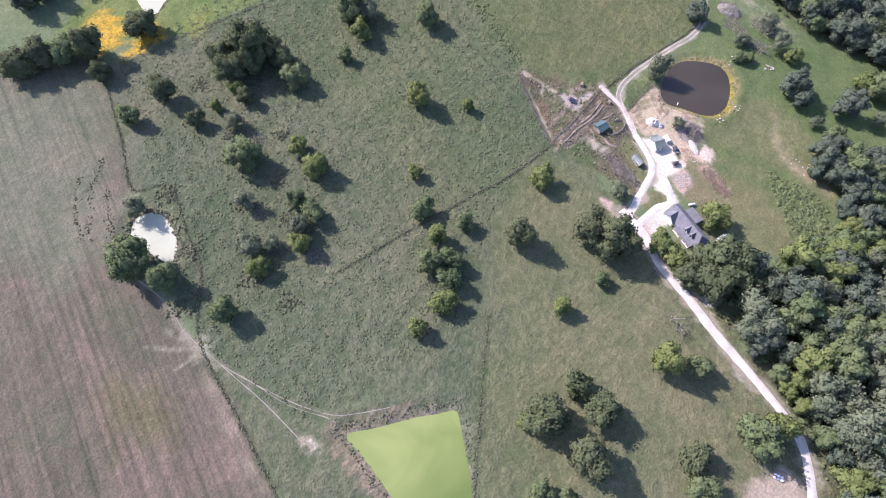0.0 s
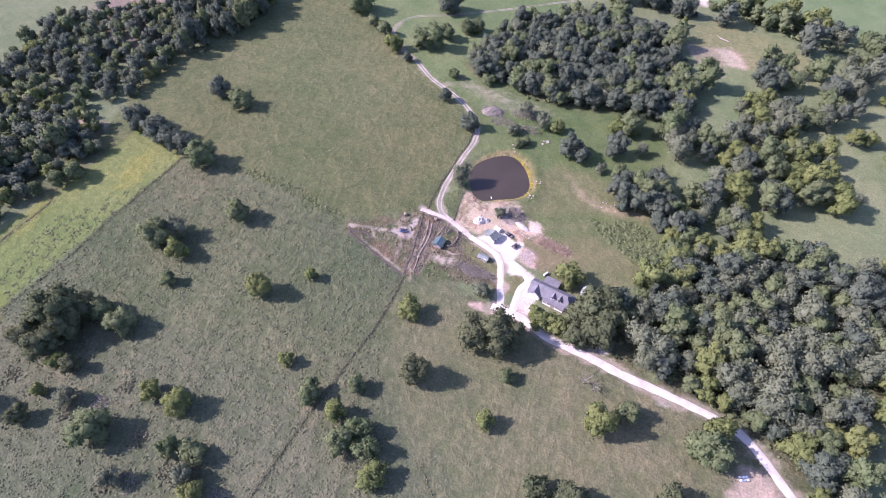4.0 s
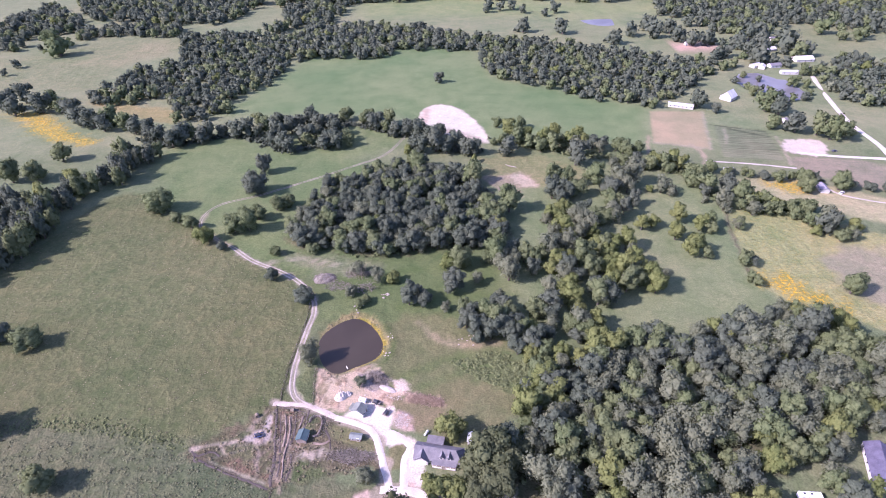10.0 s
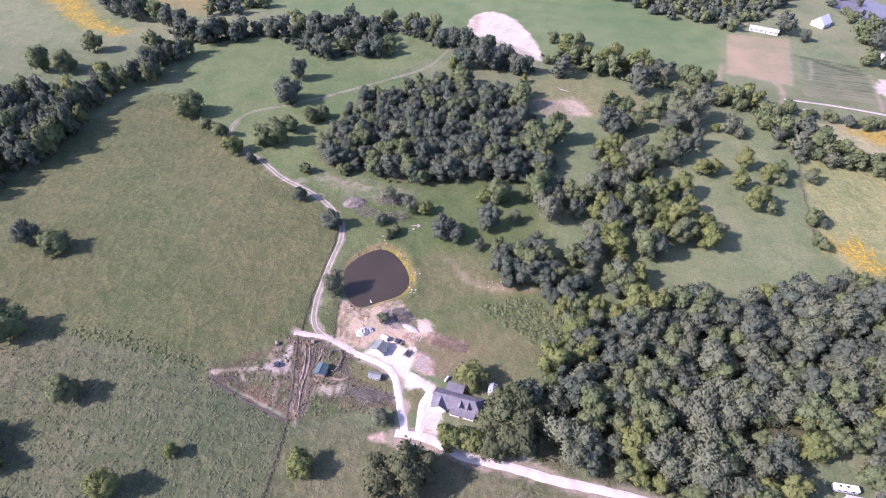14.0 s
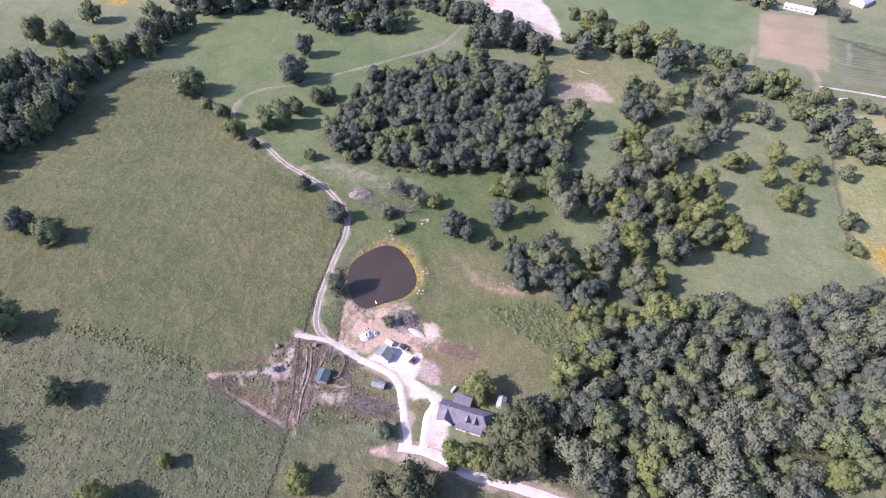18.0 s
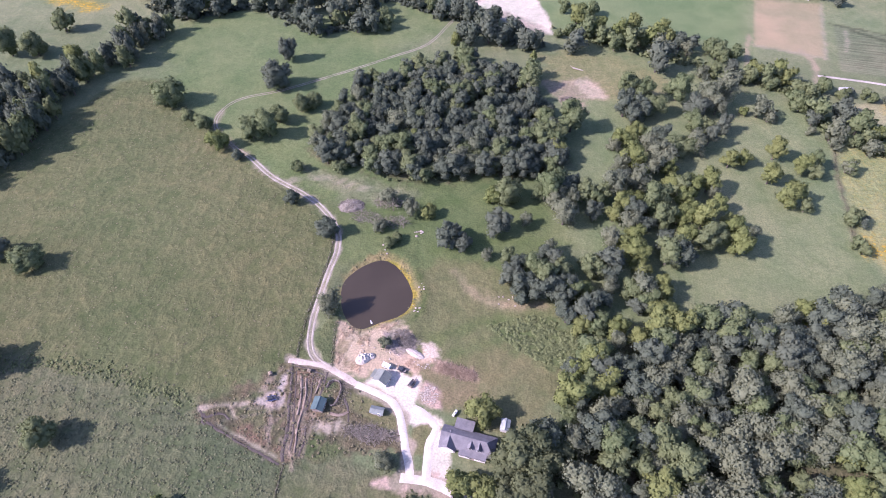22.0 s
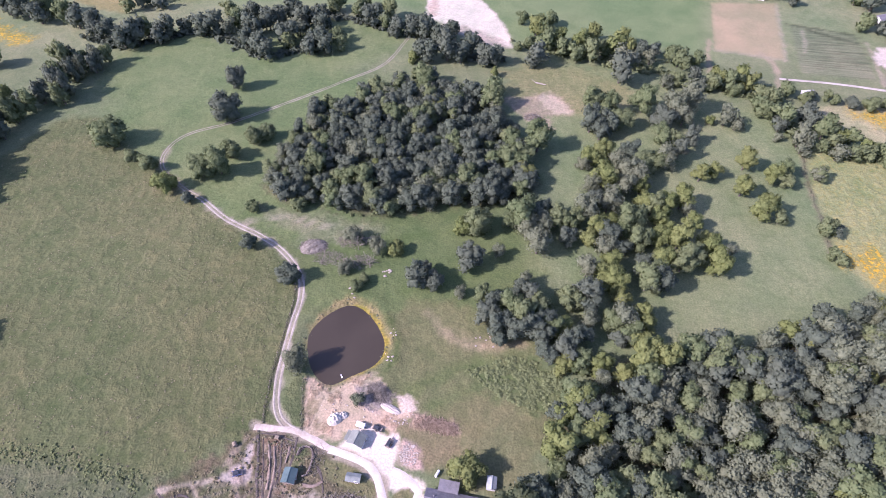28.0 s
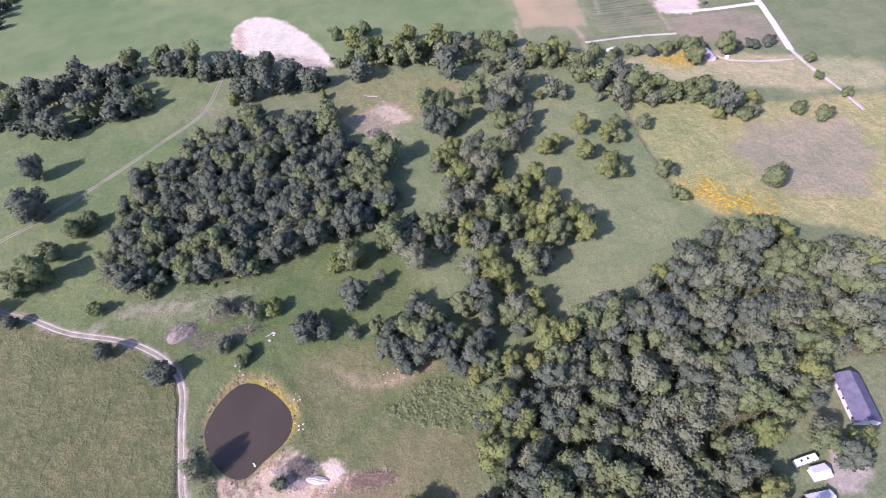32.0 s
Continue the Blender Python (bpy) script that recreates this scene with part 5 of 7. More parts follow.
for line, w, c in ((TRACK[:14], 3.2, (0.215, 0.198, 0.150)), (TRACK[13:17], 3.2, (0.185, 0.175, 0.120)), (DRIVE_WEST, 4.6, (0.27, 0.225, 0.18)), (ROAD, 6.0, (0.215, 0.19, 0.145)), (CATTLE_PATH_A, 0.9, (0.12, 0.115, 0.08)), (CATTLE_PATH_B, 0.9, (0.14, 0.13, 0.095)), (CATTLE_PATH_C, 1.3, (0.17, 0.15, 0.115)), (POND_SHORE, 4.5, (0.21, 0.175, 0.125)),
                   (PLOT_PATH, 1.3, (0.29, 0.24, 0.19)), ([(-93, 143.9), (-91.2, 141.6), (-89.5, 139)], 1.3, (0.25, 0.205, 0.16)), (PLOT_PATH_B, 1.3, (0.25, 0.215, 0.165)), ([(-101.6, 142), (-102.8, 141.4)], 2.2, (0.30, 0.25, 0.20)), (SIDE_TRACK, 1.0, (0.20, 0.19, 0.135)), ([(x + 1, y + 2.4) for x, y in SIDE_TRACK], 1.0, (0.20, 0.19, 0.135))):
    lay_line(line, w, c, (0.3, 0, 0), amount=0.9)
for line in (FENCE_STRIP, FENCE_BROWN, FENCE_DIAGONAL, FENCE_SOUTH, FENCE_PLOT, FENCE_TRACK, VERGE_FENCE):
    lay_line(line, 1.6, (0.052, 0.058, 0.032), (1, 0, 0), amount=0.62)

lay([(-36.4, -31.1), (-31.9, -27.2), (-28.6, -27.6), (-31.5, -31.0)], (0.30, 0.265, 0.205), (0.5, 0, 0), 1.5, 1.2, 4)
lay([(-23.5, 0), (-22.1, 4.6), (-18.2, 6), (-17.6, 2.2), (-26, -14.8), (-26.4, -19.8), (-17, -19.7), (-0.7, -19), (-2.9, -23), (-19.6, -24), (-30, -24), (-33, -20)], (0.165, 0.140, 0.096), (0.9, 0, 0), 1.6, 1.4, 5, 33)
star = np.array(CATTLE_PATH_A[0])
lay([star + (3.4, 0), star + (0, 3.6), star + (-3.4, 0), star + (0, -3.6)], (0.29, 0.255, 0.195), (0.6, 0, 0), 2.6, 1.6, 4)
for k, tip in enumerate(((-97.9, -55.1), (-103.1, -43), (-101.2, -47.5), (-84.1, -51.5), (-81.6, -43.8), (-73.2, -38.5), (-89.2, -36.5))):
    lay_line([star, (star + tip) / 2 + (0.5, -0.4), tip], 1.0, (0.24, 0.21, 0.16), None, 1.2, 0.8, 170 + k)
lay_line([(x - 1.2, y - 2.6) for x, y in FENCE_BROWN[6:]], 1.3, (0.185, 0.158, 0.118), None, 1.2, 0.75, 181)
lay_line([(x - 2.4, y - 4.6) for x, y in FENCE_BROWN[6:]], 0.9, (0.170, 0.146, 0.108), None, 1.2, 0.6, 182)
for k, ring in enumerate(([(-249.5, 78.1), (-253.8, 94.2), (-254.2, 102.8), (-247.6, 99.0), (-247.6, 89.2), (-245.5, 81.3)], [(-223.0, 32.7), (-230.0, 43.1), (-228.0, 48.7), (-219.1, 43.5), (-215.9, 34.3)], [(-260.3, 123.2), (-263.9, 131.6), (-256.6, 128.9), (-254.8, 122.1)], [(-226.7, 120.4), (-234.8, 140.5), (-226.6, 149.7), (-219.6, 133.6), (-220.0, 123.1)])):
    lay(ring, (0.165, 0.166, 0.046), (0.8, 0, 0.12), 4, 2.0, 8, 180 + k, 0.5)
lay_line(MEADOW_FENCE, 2.4, (0.135, 0.115, 0.080), (1.0, 0, 0), 1.5, 0.8, 190)
lay_line([(177.1, 437.9), (169.9, 416.1), (165.5, 396.9)], 3.0, (0.215, 0.185, 0.125), (0.2, 0, 0), 2.0, 0.8, 191)
lay_line([(206.1, 421.0), (209.4, 402.9), (202.9, 379.9)], 3.4, (0.225, 0.195, 0.135), (0.2, 0, 0), 2.0, 0.8, 192)
for k in range(11):
    a, b = (236 + 0.9 * k, 402 + 4.1 * k), (277 + 0.6 * k, 408 + 3.1 * k)
    lay_line([a, ((a[0] + b[0]) / 2, (a[1] + b[1]) / 2 + 0.5), b], 1.1, (0.085, 0.092, 0.056), None, 1.2, 0.7, 400 + k)
for k, line in enumerate(([(238.4, 458.6), (259.6, 450.8), (278.9, 443.3)], [(250.6, 449.7), (263.5, 440.4), (275.5, 433.4)])):
    lay_line(line, 2.4, (0.055, 0.062, 0.036), None, 1.5, 0.85, 420 + k)
for k, line in enumerate(([(282.3, 433.2), (276.6, 408.2), (269.8, 382.5)], [(245.5, 447.8), (236.4, 421.7)], [(243, 490), (219.5, 412)], [(176.5, 425.5), (219.5, 411.5)])):
    lay_line(line, 2.2, (0.225, 0.205, 0.150), None, 1.6, 0.75, 424 + k)
lay_line(STRIP_WEEDS, 2.6, (0.095, 0.092, 0.050), (1.0, 0, 0), 1.5, 0.7, 186)
for k in range(12):
    a, b = (-70.6 + 1.0 * k, 158 - 0.5 * k), (-67.2 + 0.62 * k, 127.0)
    bow = 1.1 * math.sin(2.3 * k)
    lay_line([a, (a[0] * 0.6 + b[0] * 0.4 + bow, a[1] * 0.6 + b[1] * 0.4), (a[0] * 0.3 + b[0] * 0.7 - bow * 0.6, a[1] * 0.3 + b[1] * 0.7), b], 0.8, (0.225, 0.180, 0.140) if k % 2 else (0.066, 0.054, 0.040), (0.8, 0, 0), 0.8, 0.75, 140 + k)
for k, (a, b) in enumerate((((-100, 137), (-92, 133)), ((-97, 140.5), (-91, 137.5)), ((-94, 134), (-80, 128)), ((-103, 138.5), (-99, 136)))):
    lay_line([a, ((a[0] + b[0]) / 2 + 0.6, (a[1] + b[1]) / 2 + 0.8), b], 1.0, (0.06, 0.05, 0.04), (0.9, 0, 0), 0.9, 0.8, 160 + k)
lay_line([(-103, 143.5), (-92, 148), (-80, 156), (-75, 162)], 3.0, (0.100, 0.082, 0.052), (1.0, 0, 0), 3.0, 0.7, 61)
lay_line([(-101, 138), (-94, 134.5), (-86, 131), (-76, 126.5), (-68, 123.5)], 1.3, (0.062, 0.050, 0.036), (0.9, 0, 0), 1.0, 0.8, 63)
lay_line([(-71, 163), (-62, 161), (-55, 157.5), (-46, 153.5)], 1.3, (0.075, 0.060, 0.044), (0.9, 0, 0), 1.2, 0.7, 64)
lay([(18.5, 119), (21, 124), (26, 123.5), (27, 119), (23, 116.5)], (0.42, 0.38, 0.355), (0.2, 0, 0), 2.0, 0.8, 6)
ridge = random.Random(12)
for k in range(34):
    x, y = ridge.uniform(-98, -36), ridge.uniform(124, 160)
    if edge_distance(np.array([x]), np.array([y]), BRUSH_YARD)[0] < 1.5:
        continue
    a, far = radians(80 + ridge.uniform(-45, 45)), ridge.uniform(5, 13)
    way = np.array([math.cos(a), math.sin(a)]) * far / 2
    bend = np.array([-way[1], way[0]]) * ridge.uniform(-0.3, 0.3)
    lay_line([(x, y) - way, (x, y) + bend, (x, y) + way], ridge.uniform(0.8, 1.5), (0.22, 0.178, 0.140) if k % 2 else (0.070, 0.058, 0.044), (0.9, 0, 0), 1.0, 0.65, 70 + k)
lay_line(DIRT_PATH, 3.4, (0.24, 0.195, 0.13), (0.6, 0, 0), 3.0, 0.5, 81)
middle = shore.mean(0)
bank = middle + (shore - middle) * 1.42
east = bank[np.argsort(np.arctan2(bank[:, 1] - middle[1], bank[:, 0] - middle[0]))]
east = east[(np.arctan2(east[:, 1] - middle[1], east[:, 0] - middle[0]) > -0.7) & (np.arctan2(east[:, 1] - middle[1], east[:, 0] - middle[0]) < 1.2)]
lay_line(east[::3], 3.0, (0.055, 0.078, 0.028), (1.0, 0, 0), 2.5, 0.7, 82)
for k, (a, b) in enumerate((((-20, 178), (30, 196)), ((-10, 172), (34, 186)), ((-22, 228), (40, 236)), ((-60, 246), (10, 262)))):
    lay_line([a, ((a[0] + b[0]) / 2, (a[1] + b[1]) / 2 + 3), b], 4.5, (0.066, 0.098, 0.033), None, 4.0, 0.45, 84 + k)
hub = np.array(FENCE_PLOT[2])
for k, (turn, far) in enumerate(((200, 24), (190, 18), (338, 15), (318, 12), (300, 9))):
    tip = hub + far * np.array([math.cos(radians(turn)), math.sin(radians(turn))])
    lay_line([hub, hub * 0.5 + tip * 0.5 + (0.6, -0.5), tip], 0.9, (0.17, 0.15, 0.115), None, 1.0, 0.55, 50 + k)

nx, ny = len(gx), len(gy)
corner = (np.arange(nx - 1)[:, None] * ny + np.arange(ny - 1)[None]).ravel()
ground_mesh = mesh_from("ground", np.stack([GX, GY, GZ], 1), np.stack([corner, corner + ny, corner + ny + 1, corner + 1], 1), GROUND, smooth=True)
for name, values in (("tint", tint), ("cover", cover)):
    layer = ground_mesh.color_attributes.new(name, "FLOAT_COLOR", "POINT")
    layer.data.foreach_set("color", np.hstack([values, np.ones((len(values), 1))]).astype(np.float32).ravel())
tagged(new("ground", ground_mesh), "rolling green pasture and dry fields of grass", "ground", kind="structure")

# ---- water ----
for ring, (_, _, low), name, mat, label in zip(
    POND_RINGS, PONDS, ("farm_pond", "milky_pond", "algae_pond", "far_pond", "north_pond", "strip_pond"),
    (WATER_DARK, WATER_WHITE, WATER_GREEN, WATER_BLUE, WATER_BLUE, WATER_WHITE),
    ("muddy brown farm pond with a yellow weedy rim", "milky white stock pond beside two trees", "stock pond covered with bright green algae",
     "grey-blue pond near white houses", "narrow pond in a far meadow", "small white pond beside a yellow field")):
    mid = ring.mean(0)
    wide = mid + (ring - mid) * 1.15
    fan = np.vstack([[*mid, -low], np.hstack([wide, np.full((len(wide), 1), -low)])])
    n = len(wide)
    tris = np.stack([np.zeros(n, int), 1 + np.arange(n), 1 + (np.arange(n) + 1) % n], 1)
    tagged(new(name, mesh_from(name, fan, tris, mat)), label, "pond", kind="structure")


# ---- roads ----
def ribbon(name, points, width, mat, label, ragged=0.35, crown=0.10, lift=0.06, step=2.0, seed=2, shift=0.0):
    """A road or a rut: a strip that follows the ground, a little raised in its middle."""
    p = rounded(points, step)
    way = np.gradient(p, axis=0)
    side = np.stack([-way[:, 1], way[:, 0]], 1) / (np.hypot(way[:, 0], way[:, 1])[:, None] + 1e-9)
    p = p + side * shift
    rng = np.random.RandomState(seed)
    rows = []
    for u in (-1, -0.55, 0, 0.55, 1):
        off = u * width / 2 * np.ones(len(p))
        if abs(u) == 1:
            off += u * ragged * np.convolve(rng.uniform(-1, 1, len(p) + 2), [0.25, 0.5, 0.25], "valid")
        q = p + side * off[:, None]
        rows.append(np.stack([q[:, 0], q[:, 1], height(q[:, 0], q[:, 1]) + (lift + crown * (1 - u * u) if abs(u) < 1 else -0.04)], 1))
    n = len(p)
    verts = np.concatenate(rows)
    a = (np.arange(4)[:, None] * n + np.arange(n - 1)[None]).ravel()
    me = mesh_from(name, verts, np.stack([a, a + 1, a + n + 1, a + n], 1)[:, ::-1], mat, smooth=True)
    return tagged(new(name, me), label, "road", kind="structure")


ribbon("road", ROAD, 3.9, GRAVEL, "white gravel farm road through the pasture", 0.6)
ribbon("driveway", DRIVE_WEST[:8], 3.3, GRAVEL, "white gravel driveway to the workshop", 0.6, seed=3)
ribbon("driveway", DRIVE_WEST[7:], 2.7, TAN_GRAVEL, "tan gravel driveway towards the track", 0.7, seed=13)
ribbon("driveway", DRIVE_EAST, 3.3, GRAVEL, "white gravel driveway beside the house", 0.5, seed=4, lift=0.08)
for off in (-0.95, 0.95):
    ribbon("track", TRACK[:14], 1.05, TRACK_SOIL, "pale dirt wheel rut of a farm track", 0.3, 0.03, seed=6, shift=off)
    ribbon("track", TRACK[13:], 0.8, RUT, "faint brown wheel rut across the meadow", 0.3, 0.03, seed=7, shift=off * 0.8)
ribbon("ditch", [(-73.1, 161.6), (-71.4, 152.8), (-70, 144.6), (-68.4, 136.8), (-68, 128.5), (-67, 124.5)], 1.3, DARK_SOIL, "churned dark soil ditch beside a fence", 0.7, 0.05, seed=20, step=1.2)
ribbon("ditch", [(-71, 160), (-69.2, 150.8), (-67.6, 142.8), (-65.9, 134.2), (-65.4, 128.7)], 0.45, DARK_SOIL, "thin dark wheel rut in churned soil", 0.6, 0.02, seed=21, step=1.2)
ribbon("ditch", [(-99, 136.6), (-94.5, 134.2), (-86.6, 130.8), (-79.8, 128.2), (-74.4, 126.2), (-68, 123.6)], 0.8, DARK_SOIL, "dark ditch along a pale dirt path", 0.6, 0.02, seed=24, step=1.2)
for seed, line in enumerate(([(-72.5, 162), (-66, 161.2), (-60, 159)], [(-58.5, 160.5), (-59, 154), (-59.6, 150)], [(-50, 150), (-47.5, 146), (-46.5, 141)], [(-64, 158), (-62.8, 150), (-63.4, 143)], [(-62, 138), (-61, 132), (-62, 127)])):
    ribbon("ditch", line, 0.7, DARK_SOIL, "dark rut in churned brown soil", 0.6, 0.02, seed=25 + seed, step=1.2)
for seed, line in enumerate(([(-66.4, 157), (-64.6, 148), (-64.8, 138), (-63.6, 128)], [(-60.6, 157), (-61.2, 151)], [(-68.6, 158), (-66.6, 150), (-66, 142)], [(-54, 144), (-50, 143.4), (-47, 144.6)])):
    ribbon("earth_ridge", line, 1.0, CLAY, "ridge of pale brown churned soil", 0.7, 0.35, seed=35 + seed, step=1.2)
ribbon("ditch", [(-57.3, 154), (-56.2, 156.2), (-54.1, 156.9), (-52.2, 156), (-51.7, 152.3), (-52.4, 149.1), (-53.3, 146.8)], 0.9, DARK_SOIL, "dark trodden loop inside a livestock pen", 0.5, 0.02, seed=22, step=1.2)
ribbon("ditch", [(-101.6, 139.4), (-99.5, 138.2), (-96.4, 139.9), (-93.2, 139.8), (-91, 138)], 1.1, DARK_SOIL, "dark gully beside a dirt path", 0.6, 0.02, seed=23, step=1.2)
ribbon("ditch", [(-103.2, 140.6), (-101.4, 138.6), (-100.6, 136.2), (-99.2, 135.4)], 0.9, DARK_SOIL, "dark curved ditch at the end of a dirt path", 0.3, 0.0, seed=60)
ribbon("ditch", FENCE_DIAGONAL[:2] + [(-68.4, 86)], 0.7, DARK_SOIL, "dark ditch along a pasture fence", 0.6, 0.02, seed=45, step=1.2)
ribbon("cattle_path", CATTLE_PATH_A, 0.38, RUT, "narrow worn cattle path through the grass", 0.2, 0.02, seed=8)
ribbon("cattle_path", CATTLE_PATH_B, 0.38, RUT, "worn cattle path towards the algae pond", 0.25, 0.02, seed=9)
ribbon("cattle_path", [(-74.5, -37.8), (-62.7, -33.1), (-47.4, -27.5), (-35.4, -19.9), (-31, -18.6)], 0.3, RUT, "faint cattle path beside a wider one", 0.2, 0.02, seed=11)
ribbon("cattle_path", CATTLE_PATH_C, 0.38, RUT, "worn cattle path into the brown field", 0.2, 0.02, seed=10)
ribbon("far_road", FAR_ROAD[:5], 5.2, GRAVEL, "pale country road past the houses", 0.3, step=6)
ribbon("far_road", FAR_ROAD[4:], 3.0, SOIL, "narrow pale lane at the end of the road", 0.7, step=5, seed=5)
ribbon("pit_drive", PIT_DRIVE, 4.5, GRAVEL, "pale gravel drive to a bare lot", 0.5, step=4)
ribbon("far_lane", HOUSE_LANE, 2.2, SOIL, "pale lane to a small white house", 0.4, step=4)
ribbon("far_lane", FAR_LANE, 2.6, SOIL, "pale lane along a field edge", 0.4, step=4)

# ---- trees ----
ball = bmesh.new()
bmesh.ops.create_icosphere(ball, subdivisions=2, radius=1.0)
BALL_V = np.array([v.co for v in ball.verts])
BALL_F = np.array([[v.index for v in f.verts] for f in ball.faces])
ball.free()
ball = bmesh.new()
bmesh.ops.create_icosphere(ball, subdivisions=1, radius=1.0)
ROUGH_V = np.array([v.co for v in ball.verts])
ROUGH_F = np.array([[v.index for v in f.verts] for f in ball.faces])
ball.free()


def crown_arrays(seed, lumps, leaves, size, tall=1.0, loose=0.85, base=0.30):
    """A crown of radius 1 that stands on the trunk: a solid heart, many small leafy boughs round it, and leaf sprays. Places, triangles, quads and soft normals."""
    rng = np.random.RandomState(seed)
    middle = np.array([0, 0, base + 0.85 * tall])
    long = np.array([1, 1, max(tall, 1.0)])
    lean = rng.uniform(-0.12, 0.12, 2)
    big = max(4, lumps // 6)
    places, radii = [middle + (0, 0, 0.05), middle - (0, 0, 0.32 * (tall - 0.5)), middle + (0, 0, 0.36 * (tall - 0.5))], [0.50, 0.46, 0.42]
    for k in range(big):
        turn, up = 2.4 * k + rng.uniform(-0.5, 0.5), -0.7 + 1.5 * (k + rng.uniform()) / big
        out = 0.48 * math.sqrt(1 - 0.8 * up * up) * rng.uniform(0.70, 1.45)
        places.append(middle + (out * math.cos(turn), out * math.sin(turn), up * 0.62 * tall) + (*lean * (1 + up), 0))
        radii.append(rng.uniform(0.30, 0.42))
    hosts = np.array(places), np.array(radii)
    for k in range(lumps):
        j = rng.randint(1, len(hosts[1]))
        way = rng.normal(size=3) + 0.9 * (hosts[0][j] - middle) + (0, 0, 0.35)
        way /= np.linalg.norm(way)
        places.append(hosts[0][j] + way * hosts[1][j] * rng.uniform(0.75, 1.05))
        radii.append(rng.uniform(0.10, 0.24))
    places, radii = np.array(places), np.array(radii)
    verts, tris, soft = [], [], []
    n = 0
    for k, (c, r) in enumerate(zip(places, radii)):
        bv, bf = (BALL_V, BALL_F) if k < 3 + big and lumps > 40 else (ROUGH_V, ROUGH_F)
        wave = 1 + 0.14 * np.sin(bv @ rng.uniform(-5, 5, 3) + rng.uniform(0, 6)) + 0.09 * np.sin(bv @ rng.uniform(-9, 9, 3))
        v = c + bv * (r * 0.84 * wave)[:, None] * (1, 1, 0.9)
        verts.append(v)
        soft.append(0.60 * bv + 0.60 * (v - middle) / long + (0, 0, 0.22))
        tris.append(bf + n)
        n += len(bv)
    # leaf sprays
    pick = rng.choice(len(radii), leaves * 3, p=radii**2 / (radii**2).sum())
    way = rng.normal(size=(leaves * 3, 3))
    way[:, 2] += 0.35
    way /= np.linalg.norm(way, axis=1)[:, None]
    at = places[pick] + way * (radii[pick] * rng.uniform(0.82, 1.22, leaves * 3) + rng.uniform(0, 0.06, leaves * 3))[:, None]
    deep = np.min(np.linalg.norm(at[:, None] - places[None], axis=2) / radii[None], axis=1)
    keep = np.nonzero(deep > 0.72)[0][:leaves]
    at, way = at[keep], way[keep]
    face = way + loose * rng.normal(size=way.shape)
    face /= np.linalg.norm(face, axis=1)[:, None]
    out = 0.50 * way + 0.60 * (at - middle) / long + (0, 0, 0.22)
    face *= np.where((face * out).sum(1) < 0, -1.0, 1.0)[:, None]
    one = np.cross(rng.normal(size=face.shape), face)
    one /= np.linalg.norm(one, axis=1)[:, None]
    two = np.cross(face, one)
    s = size * rng.uniform(0.6, 1.35, (len(at), 1))
    quad = np.stack([at - one * s - two * s * 0.6, at + one * s * 0.7 - two * s, at + one * s + two * s * 0.5, at - one * s * 0.5 + two * s], 1).reshape(-1, 3)
    verts.append(quad)
    soft.append(np.repeat(out + 0.55 * face, 4, 0))
    quads = n + np.arange(len(at) * 4).reshape(-1, 4)
    soft = np.concatenate(soft)
    return np.concatenate(verts), np.concatenate(tris), quads, soft / np.linalg.norm(soft, axis=1)[:, None]


def trunk_bmesh(seed, tall=1.0):
    rng = random.Random(seed)
    bm = tube((0, 0, -0.08), (0.02, 0.01, 0.55), 0.085, 0.06, 8)
    tube((0.02, 0.01, 0.55), (0.0, 0.03, 0.3 + 0.9 * tall), 0.06, 0.03, 6, bm)
    for k in range(5):
        a = k * 1.26 + rng.uniform(-0.3, 0.3)
        low = rng.uniform(0.45, 0.8)
        tube((0.01, 0.01, low), (0.5 * math.cos(a), 0.5 * math.sin(a), low + rng.uniform(0.3, 0.6)), 0.036, 0.014, 5, bm)
    return bm


TEMPLATES = {}
GREEN = {"d": "dark green", "o": "dark olive-green", "g": "leafy green", "y": "yellow-green", "b": "thin grey-brown"}
# lumps, leaves, leaf size, and the heights of the variants, by the build of the tree
BUILD = {
    "broad": (70, 1900, 0.042, (1.10, 1.25, 1.00, 1.15)), "round": (50, 1100, 0.054, (1.10, 1.25, 1.00, 1.15)),
    "tall": (52, 1150, 0.048, (1.50, 1.75, 1.30, 1.60)), "row": (26, 380, 0.074, (1.25, 1.45, 1.10, 1.30)), "far": (8, 70, 0.14, (1.05, 1.20, 0.95, 1.10)),
}
LOW_BOUGHS = {"broad": 0.02, "round": 0.02, "tall": -0.08, "row": -0.18, "far": -0.18}
SHAPES = {}


def tree_shape(kind, variant, build):
    """The arrays of one crown of radius 1, and how tall it is."""
    key = (kind == "b", variant, build)
    if key not in SHAPES:
        lumps, leaves, size, heights = BUILD[build]
        thin = kind == "b"
        v, f, q, soft = crown_arrays(31 * variant + 17 * thin + 101 * list(BUILD).index(build), lumps, leaves, size, heights[variant], loose=0.7 if thin else 0.85, base=LOW_BOUGHS[build])
        if thin:
            mid = np.array([0, 0, LOW_BOUGHS[build] + 0.85 * heights[variant]])
            v[: f.max() + 1] = mid + (v[: f.max() + 1] - mid) * 0.86
        SHAPES[key] = v, f, q, soft, heights[variant]
    return SHAPES[key]


